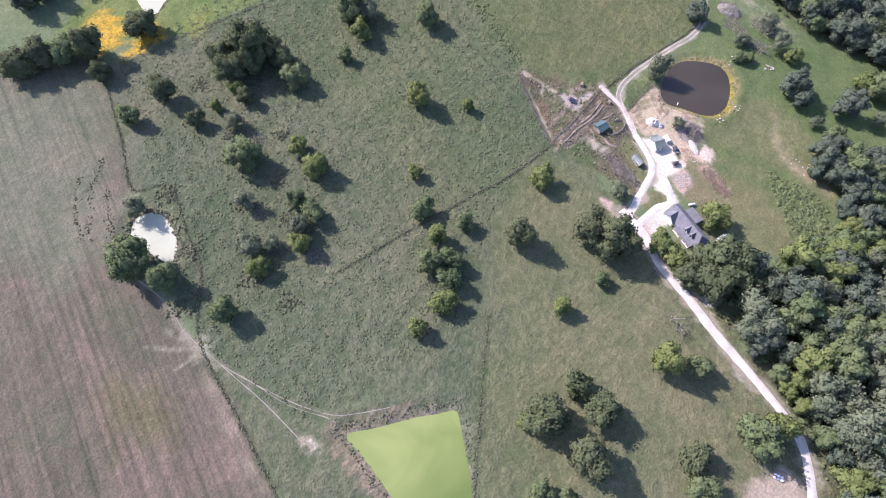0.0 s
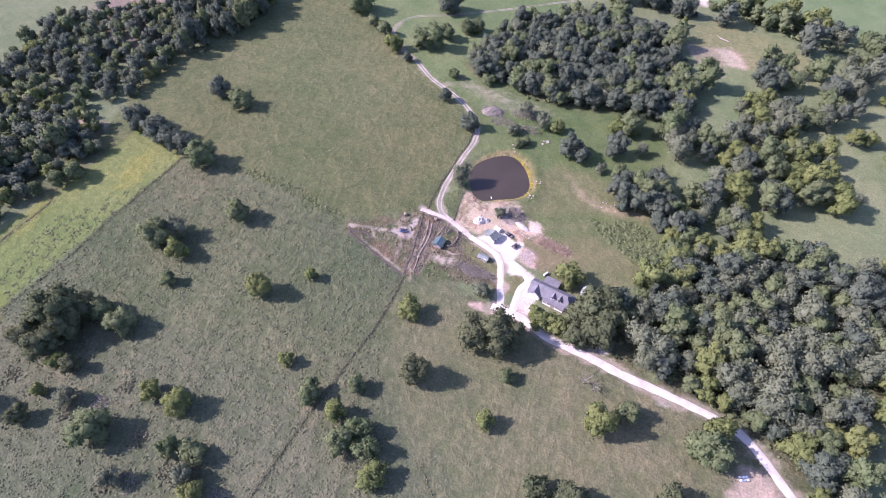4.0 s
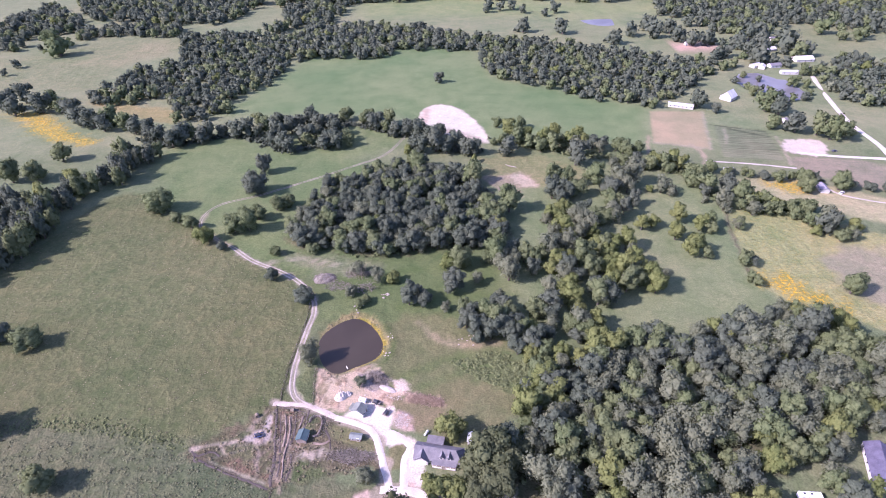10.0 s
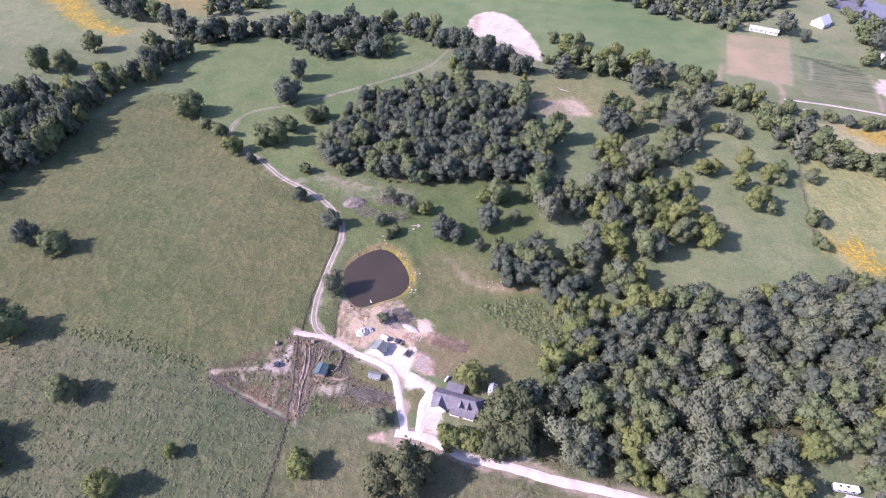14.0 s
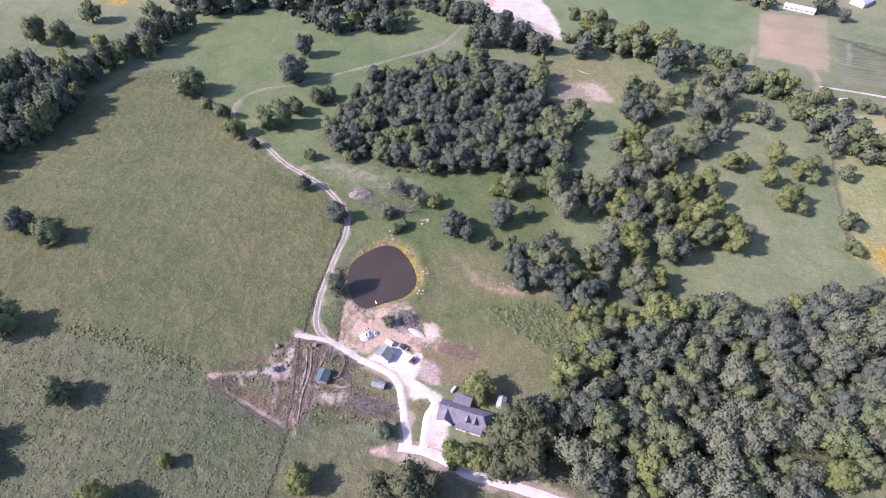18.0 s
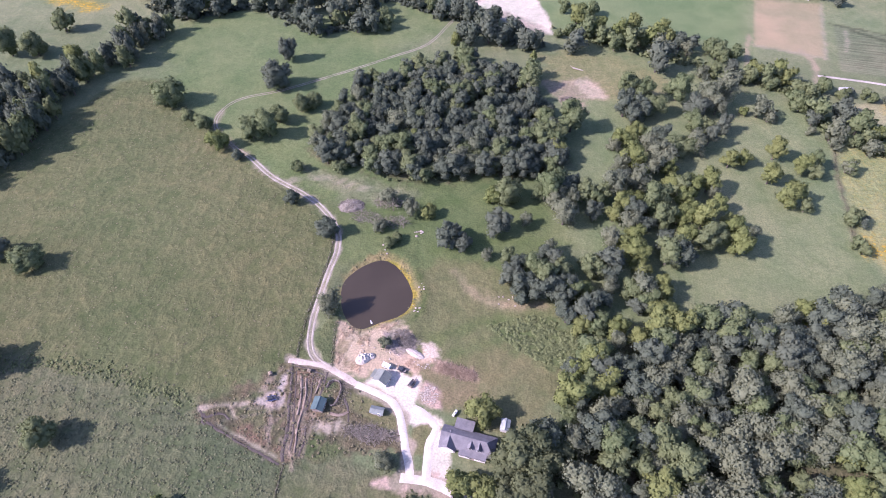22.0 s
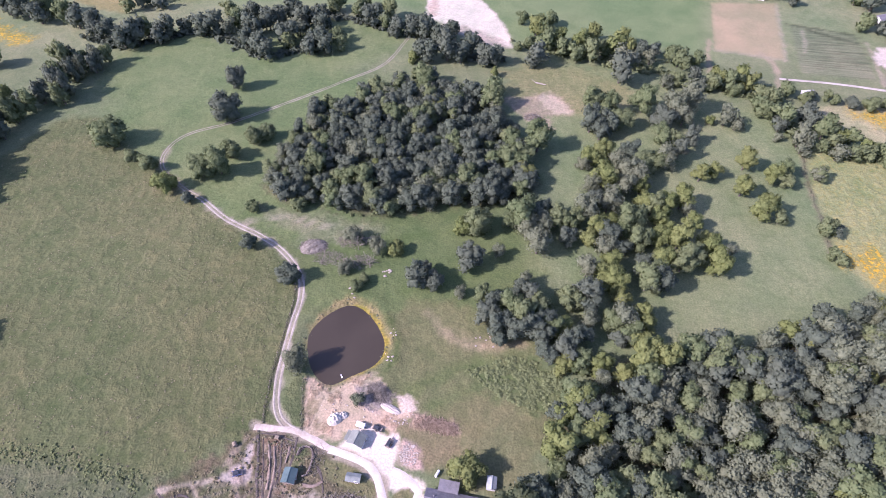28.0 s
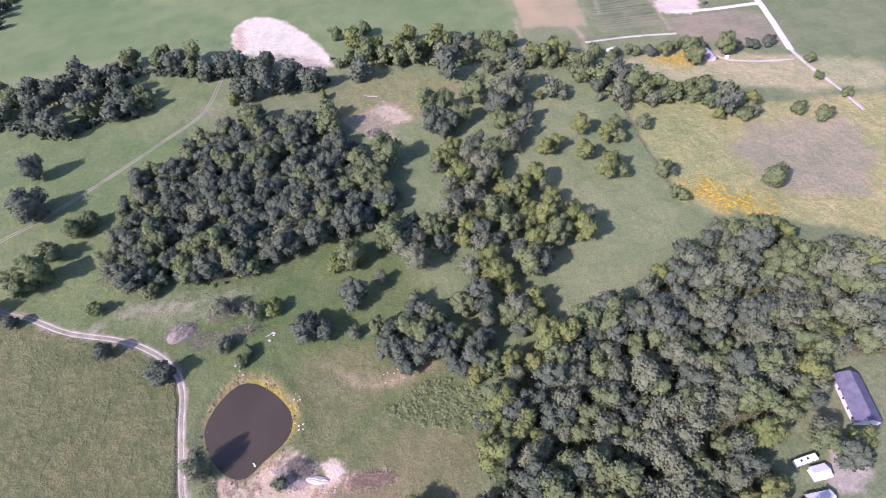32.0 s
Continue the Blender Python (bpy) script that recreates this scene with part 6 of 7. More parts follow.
def template(kind, variant, build):
    """One tree with a trunk and a crown, of radius 1."""
    key = (kind, variant, build)
    if key not in TEMPLATES:
        v, f, q, soft, tall = tree_shape(kind, variant, build)
        tree = tagged(new("tree"), "leafy tree", "tree")
        part("trunk", trunk_bmesh(variant, tall), BARK, tree, "grey-brown bark")
        part("crown", mesh_from("crown", v, [f, q], LEAF[kind], normals=soft), None, tree)
        TEMPLATES[key] = [tree, False]
    return TEMPLATES[key]


def tree_words(x, y, r, kind):
    """What sets a tree apart: its size, its green and where it grows."""
    size = "small" if r < 2.8 else "large broad" if r > 5.4 else "round"
    green = GREEN[kind]
    if y > 400:
        return f"{size} {green} tree standing in the distant fields", "trees of the far fields"
    if x > 15 and y < 150:
        return f"{size} {green} tree near the gravel road", "trees near the road"
    if y > 150:
        return f"{size} {green} tree in the mown meadow", "trees of the meadow"
    return f"{size} {green} tree standing in the rough pasture", "trees of the pasture"


def plant(x, y, r, kind, rng, build="", words="", circle=""):
    build = build or ("far" if y > 600 else "row" if y > 400 else "broad" if r > 5.2 else "round")
    if not words:
        words, circle = tree_words(x, y, r, kind)
    entry = template(kind, rng.randrange(4 if build != "far" else 2), build)
    s = r * (1.06 if r < 6 else 0.99)
    m = Matrix.Translation((x, y, level(x, y) - 0.05)) @ Matrix.Rotation(rng.uniform(0, 6.28), 4, "Z") @ Matrix.Diagonal((s, s * rng.uniform(0.88, 1.14), s * rng.uniform(0.90, 1.10), 1))
    PLANTED.append((x, y, r))
    if entry[1]:
        own = entry[0].scale
        return tagged(copy_thing(entry[0], m @ Matrix.Diagonal((1 / own[0], 1 / own[1], 1 / own[2], 1))), words, "tree", circle)
    entry[0].matrix_basis, entry[1] = m, True
    return tagged(entry[0], words, "tree", circle)


PLANTED = []
ORDER = ["d", "g", "y", "b"]
ROAD_LINE = rounded(ROAD, 3.0)


def stem(sides=5):
    a = np.arange(sides) * 2 * np.pi / sides
    low, top = np.stack([0.075 * np.cos(a), 0.075 * np.sin(a), 0 * a - 0.1], 1), np.stack([0.04 * np.cos(a), 0.04 * np.sin(a), 0 * a + 0.9], 1)
    k = np.arange(sides)
    return np.vstack([low, top]), np.stack([k, (k + 1) % sides, sides + (k + 1) % sides, sides + k], 1), np.vstack([low * (1, 1, 0), low * (1, 1, 0)]) / 0.075


STEM_V, STEM_F, STEM_N = stem()
NO_TRIS = np.zeros((0, 3), int)


def thicket(name, trees, label, build, seed, rise=1.0):
    """Many trees of a wood or a belt as one growth: each with a stem, a crown and a tone of its own."""
    rng = np.random.RandomState(seed)
    verts, soft, tone, tris, quads, ti, qi, n = [], [], [], [], [], [], [], 0
    zs = height([t[0] for t in trees], [t[1] for t in trees])
    for (x, y, r, kind), z in zip(trees, zs):
        v, f, q, w, _ = tree_shape(kind, rng.randint(4), build)
        PLANTED.append((x, y, r))
        a, up, own = rng.uniform(0, 6.28), r * rise * rng.uniform(0.90, 1.14), rng.uniform()
        c, sn = math.cos(a), math.sin(a)
        for vv, ff, qq, ww, mat in ((v, f, q, w, ORDER.index(kind)), (STEM_V, NO_TRIS, STEM_F, STEM_N, 4)):
            verts.append(np.stack([x + (vv[:, 0] * c - vv[:, 1] * sn) * r, y + (vv[:, 0] * sn + vv[:, 1] * c) * r, z + vv[:, 2] * up], 1))
            soft.append(np.stack([ww[:, 0] * c - ww[:, 1] * sn, ww[:, 0] * sn + ww[:, 1] * c, ww[:, 2]], 1))
            tone.append(np.full(len(vv), own))
            tris.append(ff + n)
            ti.append(np.full(len(ff), mat))
            quads.append(qq + n)
            qi.append(np.full(len(qq), mat))
            n += len(vv)
    me = mesh_from(name, np.concatenate(verts), [np.concatenate(tris), np.concatenate(quads)], [LEAF[k] for k in ORDER] + [BARK], np.concatenate(ti + qi), normals=np.concatenate(soft))
    me.attributes.new("own_tone", "FLOAT", "POINT").data.foreach_set("value", np.concatenate(tone).astype(np.float32))
    return tagged(new(name, me), label, "woodland", kind="stuff")


pick = random.Random(4)
FAR_SINGLES = []
for trees in TREE_LISTS:
    for x, y, r, kind in trees:
        if y < 600:
            plant(x, y, r, "o" if kind == "d" and y < 150 else kind, pick)
        else:
            FAR_SINGLES.append((x, y, r, kind))
for trees, where, circle in ((EAST_TREES_ALL, "tree of the mixed grove in the meadow", "trees of the mixed grove"), (CREEK_TREES_ALL, "tree along the creek bank", "trees along the creek")):
    for x, y, r, kind in trees:
        plant(x, y, r * 1.22, kind, pick, "tall", f"{'small' if r < 3.4 else 'tall'} {GREEN[kind]} {where}", circle)
for trees, label, build, seed in (
        (BELT_TREES_ALL, "belt of dark round trees between two meadows", "row", 61), (HEDGE_TREES_ALL, "hedgerow of tall green trees beside the dry fields", "row", 62),
        (HAMLET_TREES_ALL + FAR_SINGLES, "dark trees among the distant houses and fields", "far", 63)):
    thicket("tree_belt", [(x, y, r * 1.34, kind) for x, y, r, kind in trees], label, build, seed)


# ---- woods ----
def scatter(ring, gap, seed, keep=1.0):
    ring = np.asarray(ring, float)
    rng = np.random.RandomState(seed)
    lo, hi = ring.min(0), ring.max(0)
    out = []
    y, odd = lo[1], 0
    while y < hi[1]:
        x = np.arange(lo[0] + odd * gap / 2, hi[0], gap)
        out.append(np.stack([x, np.full(len(x), y)], 1))
        y, odd = y + gap * 0.87, 1 - odd
    p = np.concatenate(out)
    p = p + rng.uniform(-0.46, 0.46, p.shape) * gap
    d = edge_distance(p[:, 0], p[:, 1], ring)
    return p[(d > -0.12 * gap) & (rng.uniform(size=len(p)) < keep)], rng


def shares(p, mix, rng, seed):
    """Which kind each tree is: alike ones stand in loose patches."""
    patch = value_noise(p[:, 0], p[:, 1], 30.0, seed) + 1.0 * rng.normal(size=len(p))
    rank = (np.argsort(np.argsort(patch)) + 0.5) / max(len(p), 1)
    return np.searchsorted(np.cumsum(mix), rank).clip(0, 3)


def wood(name, ring, label, gap, size, mix, seed, build="far", keep=1.0, lanes=(), rise=1.0, rim=0.0):
    """A wood inside an outline; lanes: open lines (x, y, x, y, width); rim: the share of yellow-green trees along its edge."""
    p, rng = scatter(ring, gap, seed, keep)
    for ax, ay, bx, by, wide in lanes:
        s = np.clip(((p[:, 0] - ax) * (bx - ax) + (p[:, 1] - ay) * (by - ay)) / ((bx - ax) ** 2 + (by - ay) ** 2), 0, 1)
        p = p[np.hypot(p[:, 0] - ax - s * (bx - ax), p[:, 1] - ay - s * (by - ay)) > wide]
    stand = np.array(PLANTED)
    p = p[np.array([np.all(np.hypot(stand[:, 0] - x, stand[:, 1] - y) > 0.85 * stand[:, 2]) for x, y in p])]
    r = size[0] + (size[1] - size[0]) * rng.beta(1.0, 1.2, len(p))
    if build == "tall":
        road = np.min([np.hypot(*(p - q).T) for q in ROAD_LINE], axis=0)
        r = np.minimum(r, (road - 2.6) / 0.95)
        p, r = p[r > 2.4], r[r > 2.4]
    kinds = shares(p, mix, rng, seed)
    if rim:
        kinds[(edge_distance(p[:, 0], p[:, 1], np.asarray(ring, float)) < 9.0) & (rng.uniform(size=len(p)) < rim)] = 2
    return thicket(name, [(x, y, s, ORDER[k]) for (x, y), s, k in zip(p, r, kinds)], label, build, seed, rise)


wood("grove", MAIN_GROVE, "dense grove of tall dark green broadleaf trees", 6.3, (3.4, 6.8), (0.60, 0.30, 0.01, 0.09), 11, "tall", lanes=((-27, 317, -15, 331, 3.4), (-15, 331, -2, 339, 3.4), (5, 343, 19, 354, 3.6)), rise=0.92)
wood("woodland", SOUTH_WOOD, "large oak wood with grey-green crowns", 7.4, (3.6, 7.6), (0.20, 0.32, 0.03, 0.45), 44, "tall", keep=0.95, rim=0.32)
wood("woodland", ROADSIDE_WOOD, "wood of green trees beside the gravel road", 8.6, (3.8, 7.2), (0.46, 0.34, 0.12, 0.08), 15, "tall", rim=0.3)
wood("woodland", CLEARING_WOOD, "oaks round a clearing with a motorhome", 8.6, (4.0, 6.6), (0.24, 0.36, 0.12, 0.28), 29, "tall")
wood("woodland", WEST_WOOD, "scrubby wood with small clearings", 8.2, (3.8, 6.0), (0.38, 0.36, 0.08, 0.18), 16, "row", 0.97)
wood("tree_belt", WEST_HEDGE, "long belt of dark trees along a field", 7.6, (4.6, 7.2), (0.64, 0.30, 0.03, 0.03), 17, "row", rise=1.65)
wood("tree_belt", STRIP_BELT, "tall dark belt above the yellow-green field", 6.8, (4.8, 7.4), (0.26, 0.38, 0.06, 0.30), 30, "row", rise=1.35)
wood("tree_belt", STRIP_HEDGE, "dark tree belt above a yellow-green field", 7.4, (4.2, 6.8), (0.68, 0.26, 0.03, 0.03), 31, "row", rise=1.15)
DISTANT = (0.7, 0.26, 0.01, 0.03)
for ring, label, gap, size, seed in (
        (HILL_WOOD, "dark wood beyond the meadows", 10.2, (4.8, 7.8), 22), (NORTH_WOOD, "dark wood beyond the hayfield", 10.2, (4.8, 7.6), 23),
        (NORTH_BELT, "dark belt of trees at the end of the hayfield", 9.8, (5.2, 7.8), 24), (FAR_WOOD_A, "distant dark woods", 13.0, (6.2, 8.8), 25),
        (FAR_WOOD_B, "distant dark woods behind a village", 13.5, (5.8, 8.8), 26), (FAR_WOOD_C, "distant dark woods beside the road", 11.5, (5.2, 7.8), 27),
        (FAR_WOOD_D, "distant dark woods on the horizon", 22, (9, 14.0), 28), (FAR_WOOD_E, "distant row of dark trees along a field", 11.0, (5.2, 8.2), 32),
        (FAR_WOOD_F, "distant dark woods above a pale field", 13.5, (6.2, 9.2), 33), (FAR_WOOD_G, "distant dark woods between pale meadows", 13.0, (6.2, 9.2), 34),
        (FAR_WOOD_H, "distant dark copse above a meadow", 13.0, (6.2, 9.2), 35)):
    wood("far_wood", ring, label, gap, size, DISTANT, seed)


# ---- buildings ----
def wall_block(L, D, h, peak, hip=(0.0, 0.0), axis="x"):
    """Walls with gables: length L along x, depth D along y, ridge along x."""
    bm = bmesh.new()
    t = 0.16
    a = [(-L / 2, -D / 2), (L / 2, -D / 2), (L / 2, D / 2), (-L / 2, D / 2)]
    low = [bm.verts.new((*p, -0.4)) for p in a]
    top = [bm.verts.new((*p, h)) for p in a]
    r0 = bm.verts.new((-L / 2 + hip[0], 0, peak - t))
    r1 = bm.verts.new((L / 2 - hip[1], 0, peak - t))
    for i in (0, 2):
        bm.faces.new((low[i], low[i + 1], top[i + 1], top[(i)]))
    bm.faces.new((low[1], low[2], top[2], r1, top[1]) if not hip[1] else (low[1], low[2], top[2], top[1]))
    bm.faces.new((low[3], low[0], top[0], r0, top[3]) if not hip[0] else (low[3], low[0], top[0], top[3]))
    bmesh.ops.recalc_face_normals(bm, faces=bm.faces)
    return bm


def roof_slabs(L, D, h, peak, over=0.45, hip=(0.0, 0.0), thick=0.14):
    """A pitched roof with eaves, a real slab; hip: how far the ridge ends stand back."""
    bm = bmesh.new()
    drop = over * (peak - h) / (D / 2)
    x, y = L / 2 + over, D / 2 + over
    e = [bm.verts.new((sx * x, sy * y, h - drop)) for sx, sy in ((-1, -1), (1, -1), (1, 1), (-1, 1))]
    r0 = bm.verts.new((-x + (hip[0] + over if hip[0] else 0), 0, peak))
    r1 = bm.verts.new((x - (hip[1] + over if hip[1] else 0), 0, peak))
    faces = [bm.faces.new((e[0], e[1], r1, r0)), bm.faces.new((e[2], e[3], r0, r1))]
    if hip[1]:
        faces.append(bm.faces.new((e[1], e[2], r1)))
    if hip[0]:
        faces.append(bm.faces.new((e[3], e[0], r0)))
    bmesh.ops.recalc_face_normals(bm, faces=bm.faces)
    bmesh.ops.solidify(bm, geom=bm.faces[:], thickness=thick)
    return bm


def opening(kind, at, width, tall, turn, parent, fill=None, frame_mat=None):
    """A window or a door, set a little proud of its wall, with a frame."""
    hinge = Matrix.Translation(at) @ Matrix.Rotation(radians(turn), 4, "Z")
    bm = box((width, 0.05, tall), (0, -0.04, 0))
    bm.transform(hinge)
    leaf_ob = part(kind, bm, fill or GLASS, parent)
    bm = bmesh.new()
    for sx in (-1, 1):
        box((0.1, 0.09, tall + 0.2), (sx * (width / 2 + 0.05), -0.05, -0.1), bm=bm)
    box((width, 0.09, 0.1), (0, -0.05, tall), bm=bm)
    box((width, 0.11, 0.1), (0, -0.055, -0.1), bm=bm)
    bm.transform(hinge)
    part("frame", bm, frame_mat or TRIM, leaf_ob, "white painted frame")
    return leaf_ob


def cabin(name, x, y, turn, L, D, h, peak, walls, roof, label, category, group="", hip=(0.0, 0.0), over=0.35, windows=3, door=True, door_fill=None, kind=""):
    """A simple house, shed or barn with openings; the ridge runs along its length."""
    base = tagged(new(name), label, category, group, kind)
    part("wall", wall_block(L, D, h, peak, hip), walls, base)
    r = part("roof", roof_slabs(L, D, h, peak, over, hip), roof, base)
    if not hip[0] and not hip[1]:
        part("ridge_cap", box((L + 2 * over, 0.25, 0.07), (0, 0, peak - 0.01)), roof, r)
    for k in range(windows):
        for side in (-1, 1):
            wx = (k + 0.5) / windows * L - L / 2
            if side < 0 and door and k == windows // 2:
                continue
            opening("window", (wx, side * D / 2, 0.42 * h), 1.0, 0.38 * h, 0 if side < 0 else 180, base)
    if door:
        opening("door", ((windows // 2 + 0.5) / max(windows, 1) * L - L / 2, -D / 2, 0.02), 1.0, 2.02, 0, base, door_fill or WOOD)
    base.matrix_basis = pose(x, y, level(x, y), 0, 0, turn)
    return base


def farmhouse():
    L, D, h, peak = 19.2, 7.0, 2.75, 5.6
    base = tagged(new("farmhouse"), "white farmhouse with a grey shingle roof, two dormers and a garage", "house")
    part("wall", wall_block(L, D, h, peak, (0, 3.0)), SIDING, base, "white horizontal siding")
    roof = part("roof", roof_slabs(L, D, h, peak, 0.45, (0, 3.0)), ROOF_GREY, base, "grey asphalt shingles")
    part("ridge_cap", box((L - 2.4, 0.3, 0.06), (-1.5, 0, peak - 0.01)), ROOF_GREY, roof)
    # garage: a cross gable over the west end
    bm = wall_block(5.4, 5.6, h, 5.2)
    bm.transform(Matrix.Translation((-L / 2 + 2.9, -D / 2 + 1.6, 0)) @ Matrix.Rotation(radians(90), 4, "Z"))
    garage = part("garage", bm, SIDING, base, "garage wing with white siding")
    bm = roof_slabs(5.4, 5.6, h, 5.2, 0.4)
    bm.transform(Matrix.Translation((-L / 2 + 2.9, -D / 2 + 1.6, 0.02)) @ Matrix.Rotation(radians(90), 4, "Z"))
    part("garage_roof", bm, ROOF_GREY, garage, "grey shingle cross gable")
    opening("garage_door", (-L / 2 + 2.9, -D / 2 - 1.1, 0.02), 4.2, 2.2, 0, base, TRIM)
    # dormers
    for x in (1.3, 4.3):
        bm = wall_block(2.6, 1.7, 4.3, 5.2)
        bm.transform(Matrix.Translation((x, -1.75, 0)) @ Matrix.Rotation(radians(90), 4, "Z"))
        for v in bm.verts:
            v.co.z = max(v.co.z, 2.9)
        d = part("dormer", bm, SIDING, base, "small white dormer")
        bm = roof_slabs(2.6, 1.7, 4.3, 5.3, 0.25, thick=0.1)
        bm.transform(Matrix.Translation((x, -1.75, 0)) @ Matrix.Rotation(radians(90), 4, "Z"))
        part("dormer_roof", bm, ROOF_GREY, d)
        bm = box((0.8, 0.08, 0.9), (x, -3.07, 3.35))
        part("window", bm, GLASS, d)
    # rear wing with a low roof
    part("rear_wing", box((6.4, 3.6, 2.7), (-2.6, D / 2 + 1.75, -0.2)), SIDING, base)
    bm = box((7.0, 4.3, 0.18), (-2.6, D / 2 + 1.9, 2.6))
    for v in bm.verts:
        if v.co.y < D / 2 + 1:
            v.co.z += 0.5
    part("rear_roof", bm, ROOF_GREY, base)
    # porch along the front
    part("porch_floor", box((9.6, 1.9, 0.4), (2.6, -D / 2 - 0.95, -0.1)), WOOD, base, "wooden porch deck")
    bm = box((10.0, 2.2, 0.12), (2.6, -D / 2 - 1.0, 2.45))
    for v in bm.verts:
        if v.co.y > -D / 2 - 1:
            v.co.z += 0.25
    part("porch_roof", bm, ROOF_GREY, base)
    for k in range(6):
        x = -2.0 + k * 1.84
        part("porch_post", box((0.14, 0.14, 2.2), (x, -D / 2 - 1.85, 0.28)), TRIM, base)
        if k < 5 and k != 2:
            part("porch_rail", box((1.7, 0.06, 0.8), (x + 0.92, -D / 2 - 1.85, 0.35)), TRIM, base)
    for k, x in enumerate((-1.2, 1.0, 4.0, 6.3)):
        opening("window", (x, -D / 2, 0.95), 1.1, 1.3, 0, base)
    opening("door", (2.5, -D / 2, 0.3), 0.95, 2.05, 0, base, PAINT_DARK)
    for x in (-6.5, 2.5, 5.5):
        opening("window", (x, D / 2, 0.95), 1.1, 1.2, 180, base)
    base.matrix_basis = pose(-1.6, 136.4, level(-1.6, 136.4), 0, 0, -10.7)


farmhouse()

SHED = "sheds and barns of the farm"
shop = cabin("workshop", -36.3, 158.9, 68.0, 4.3, 5.5, 2.7, 4.2, SIDING, ROOF_GREEN, "workshop with a green metal roof on white gravel", "shed", SHED, windows=2)
part("lean_to_roof", box((3.8, 1.5, 0.1), (0.2, 3.75, 2.1)), ROOF_GREEN, shop, "low lean-to roof")
for x in (-2.0, 2.4):
    part("lean_to_post", box((0.12, 0.12, 2.38), (x * 0.72, 4.4, -0.25)), WOOD, shop)
cabin("garden_shed", -36.3, 145.6, -8.0, 4.6, 2.5, 1.9, 2.6, WOOD, plain("pale_green_roof", (0.12, 0.145, 0.13), (0.19, 0.215, 0.20), 0.6, 0.5), "long wooden shed with a pale green roof", "shed", SHED, windows=2)
cabin("garden_shed", -58.6, 146.2, 82.0, 4.6, 4.2, 2.3, 3.3, WOOD, plain("teal_roof", (0.05, 0.085, 0.085), (0.08, 0.125, 0.12), 0.6, 0.5), "small shed with a dark teal roof among brush", "shed", SHED, windows=1)
cabin("garden_shed", 11.6, 143.6, 82.0, 4.0, 2.8, 2.2, 3.0, SIDING, plain("grey_green_roof", (0.22, 0.25, 0.24), (0.34, 0.37, 0.36), 0.5, 0.7), "small white garden shed beside a large tree", "shed", SHED, windows=1)
cabin("garage", 138.2, 111.2, -7.0, 5.6, 4.2, 2.4, 3.3, SIDING, plain("light_grey_roof", (0.42, 0.42, 0.44), (0.55, 0.55, 0.57), 0.5, 0.7), "garage with a light grey roof in a clearing", "garage", windows=2)
cabin("barn", 131.7, 104.3, -10.0, 8.7, 3.9, 2.6, 3.5, PAINT_RED, ROOF_WHITE, "red barn with a white metal roof in a clearing", "barn", SHED, windows=2)
cabin("house", 170.6, 127.6, 68.0, 19.0, 9.2, 2.9, 5.6, SIDING, plain("blue_grey_roof", (0.075, 0.072, 0.105), (0.125, 0.12, 0.165), 0.5, 0.85), "long white house with a blue-grey roof at the wood's edge", "house", windows=5)
cabin("house", HOUSE_FAR[0], HOUSE_FAR[1], 83.0, 10.5, 5.6, 2.6, 4.1, SIDING, plain("purple_grey_roof", (0.20, 0.19, 0.23), (0.28, 0.27, 0.31), 0.5, 0.85), "small white house with a grey roof in the fields", "house", windows=3)
cabin("long_barn", 226.5, 500.5, -21.0, 22.0, 5.6, 2.6, 4.0, SIDING, ROOF_WHITE, "long low white barn beside a field", "barn", SHED, windows=6)
cabin("white_barn", 279.0, 519.0, 40.0, 12.0, 11.0, 3.6, 8.6, SIDING, ROOF_WHITE, "white barn with a steep white roof", "barn", SHED, windows=2)

# ---- village houses along the far road ----
rng = random.Random(8)
for k, (x, y, turn, L, D, mat) in enumerate(VILLAGE):
    roof = {"w": ROOF_WHITE, "g": ROOF_GREY, "s": SIDING}[mat]
    cabin("village_house", x, y, turn, L * 0.8, D * 0.8, 2.7, 2.7 + D * 0.2, SIDING, roof, "white house with a pale roof" if mat != "g" else "white house with a grey roof", "house", "houses of the village", windows=3)


# ---- vehicles ----
def wheel(parent, x, y, r=0.35, w=0.24):
    bm = tube((x, y - w / 2, r), (x, y + w / 2, r), r, r, 12)
    tyre = part("tyre", bm, RUBBER, parent)
    part("rim", tube((x, y - w / 2 - 0.01, r), (x, y + w / 2 + 0.01, r), r * 0.55, r * 0.55, 10), PAINT_WHITE, tyre)


def motorhome():
    base = tagged(new("motorhome"), "long white motorhome parked in a clearing", "motorhome")
    part("body", box((9.8, 2.5, 2.55), (0, 0, 0.55), bevel=0.22), PAINT_WHITE, base)
    part("windscreen", box((0.06, 2.1, 0.95), (4.9, 0, 1.55)), GLASS, base)
    for x in (-3.2, -0.6, 2.4):
        for s in (-1, 1):
            part("window", box((1.3, 0.04, 0.65), (x, s * 1.255, 1.75)), GLASS, base)
    part("stripe", box((9.4, 2.53, 0.22), (0, 0, 1.15)), PAINT_BLUE, base, "blue stripe")
    for x in (-2.6, 0.4):
        part("roof_vent", box((0.95, 0.8, 0.28), (x, 0.1, 3.09), bevel=0.06), PAINT_DARK, base, "dark roof vent")
    part("roof_unit", box((1.3, 1.0, 0.3), (2.7, 0, 3.09), bevel=0.08), TRIM, base)
    for x in (-2.4, 3.2):
        for s in (-1, 1):
            wheel(base, x, s * 1.12, 0.45, 0.26)
    base.matrix_basis = pose(136.6, 116.3, level(136.6, 116.3), 0, 0, -4) @ Matrix.Diagonal((0.86, 0.92, 0.92, 1))


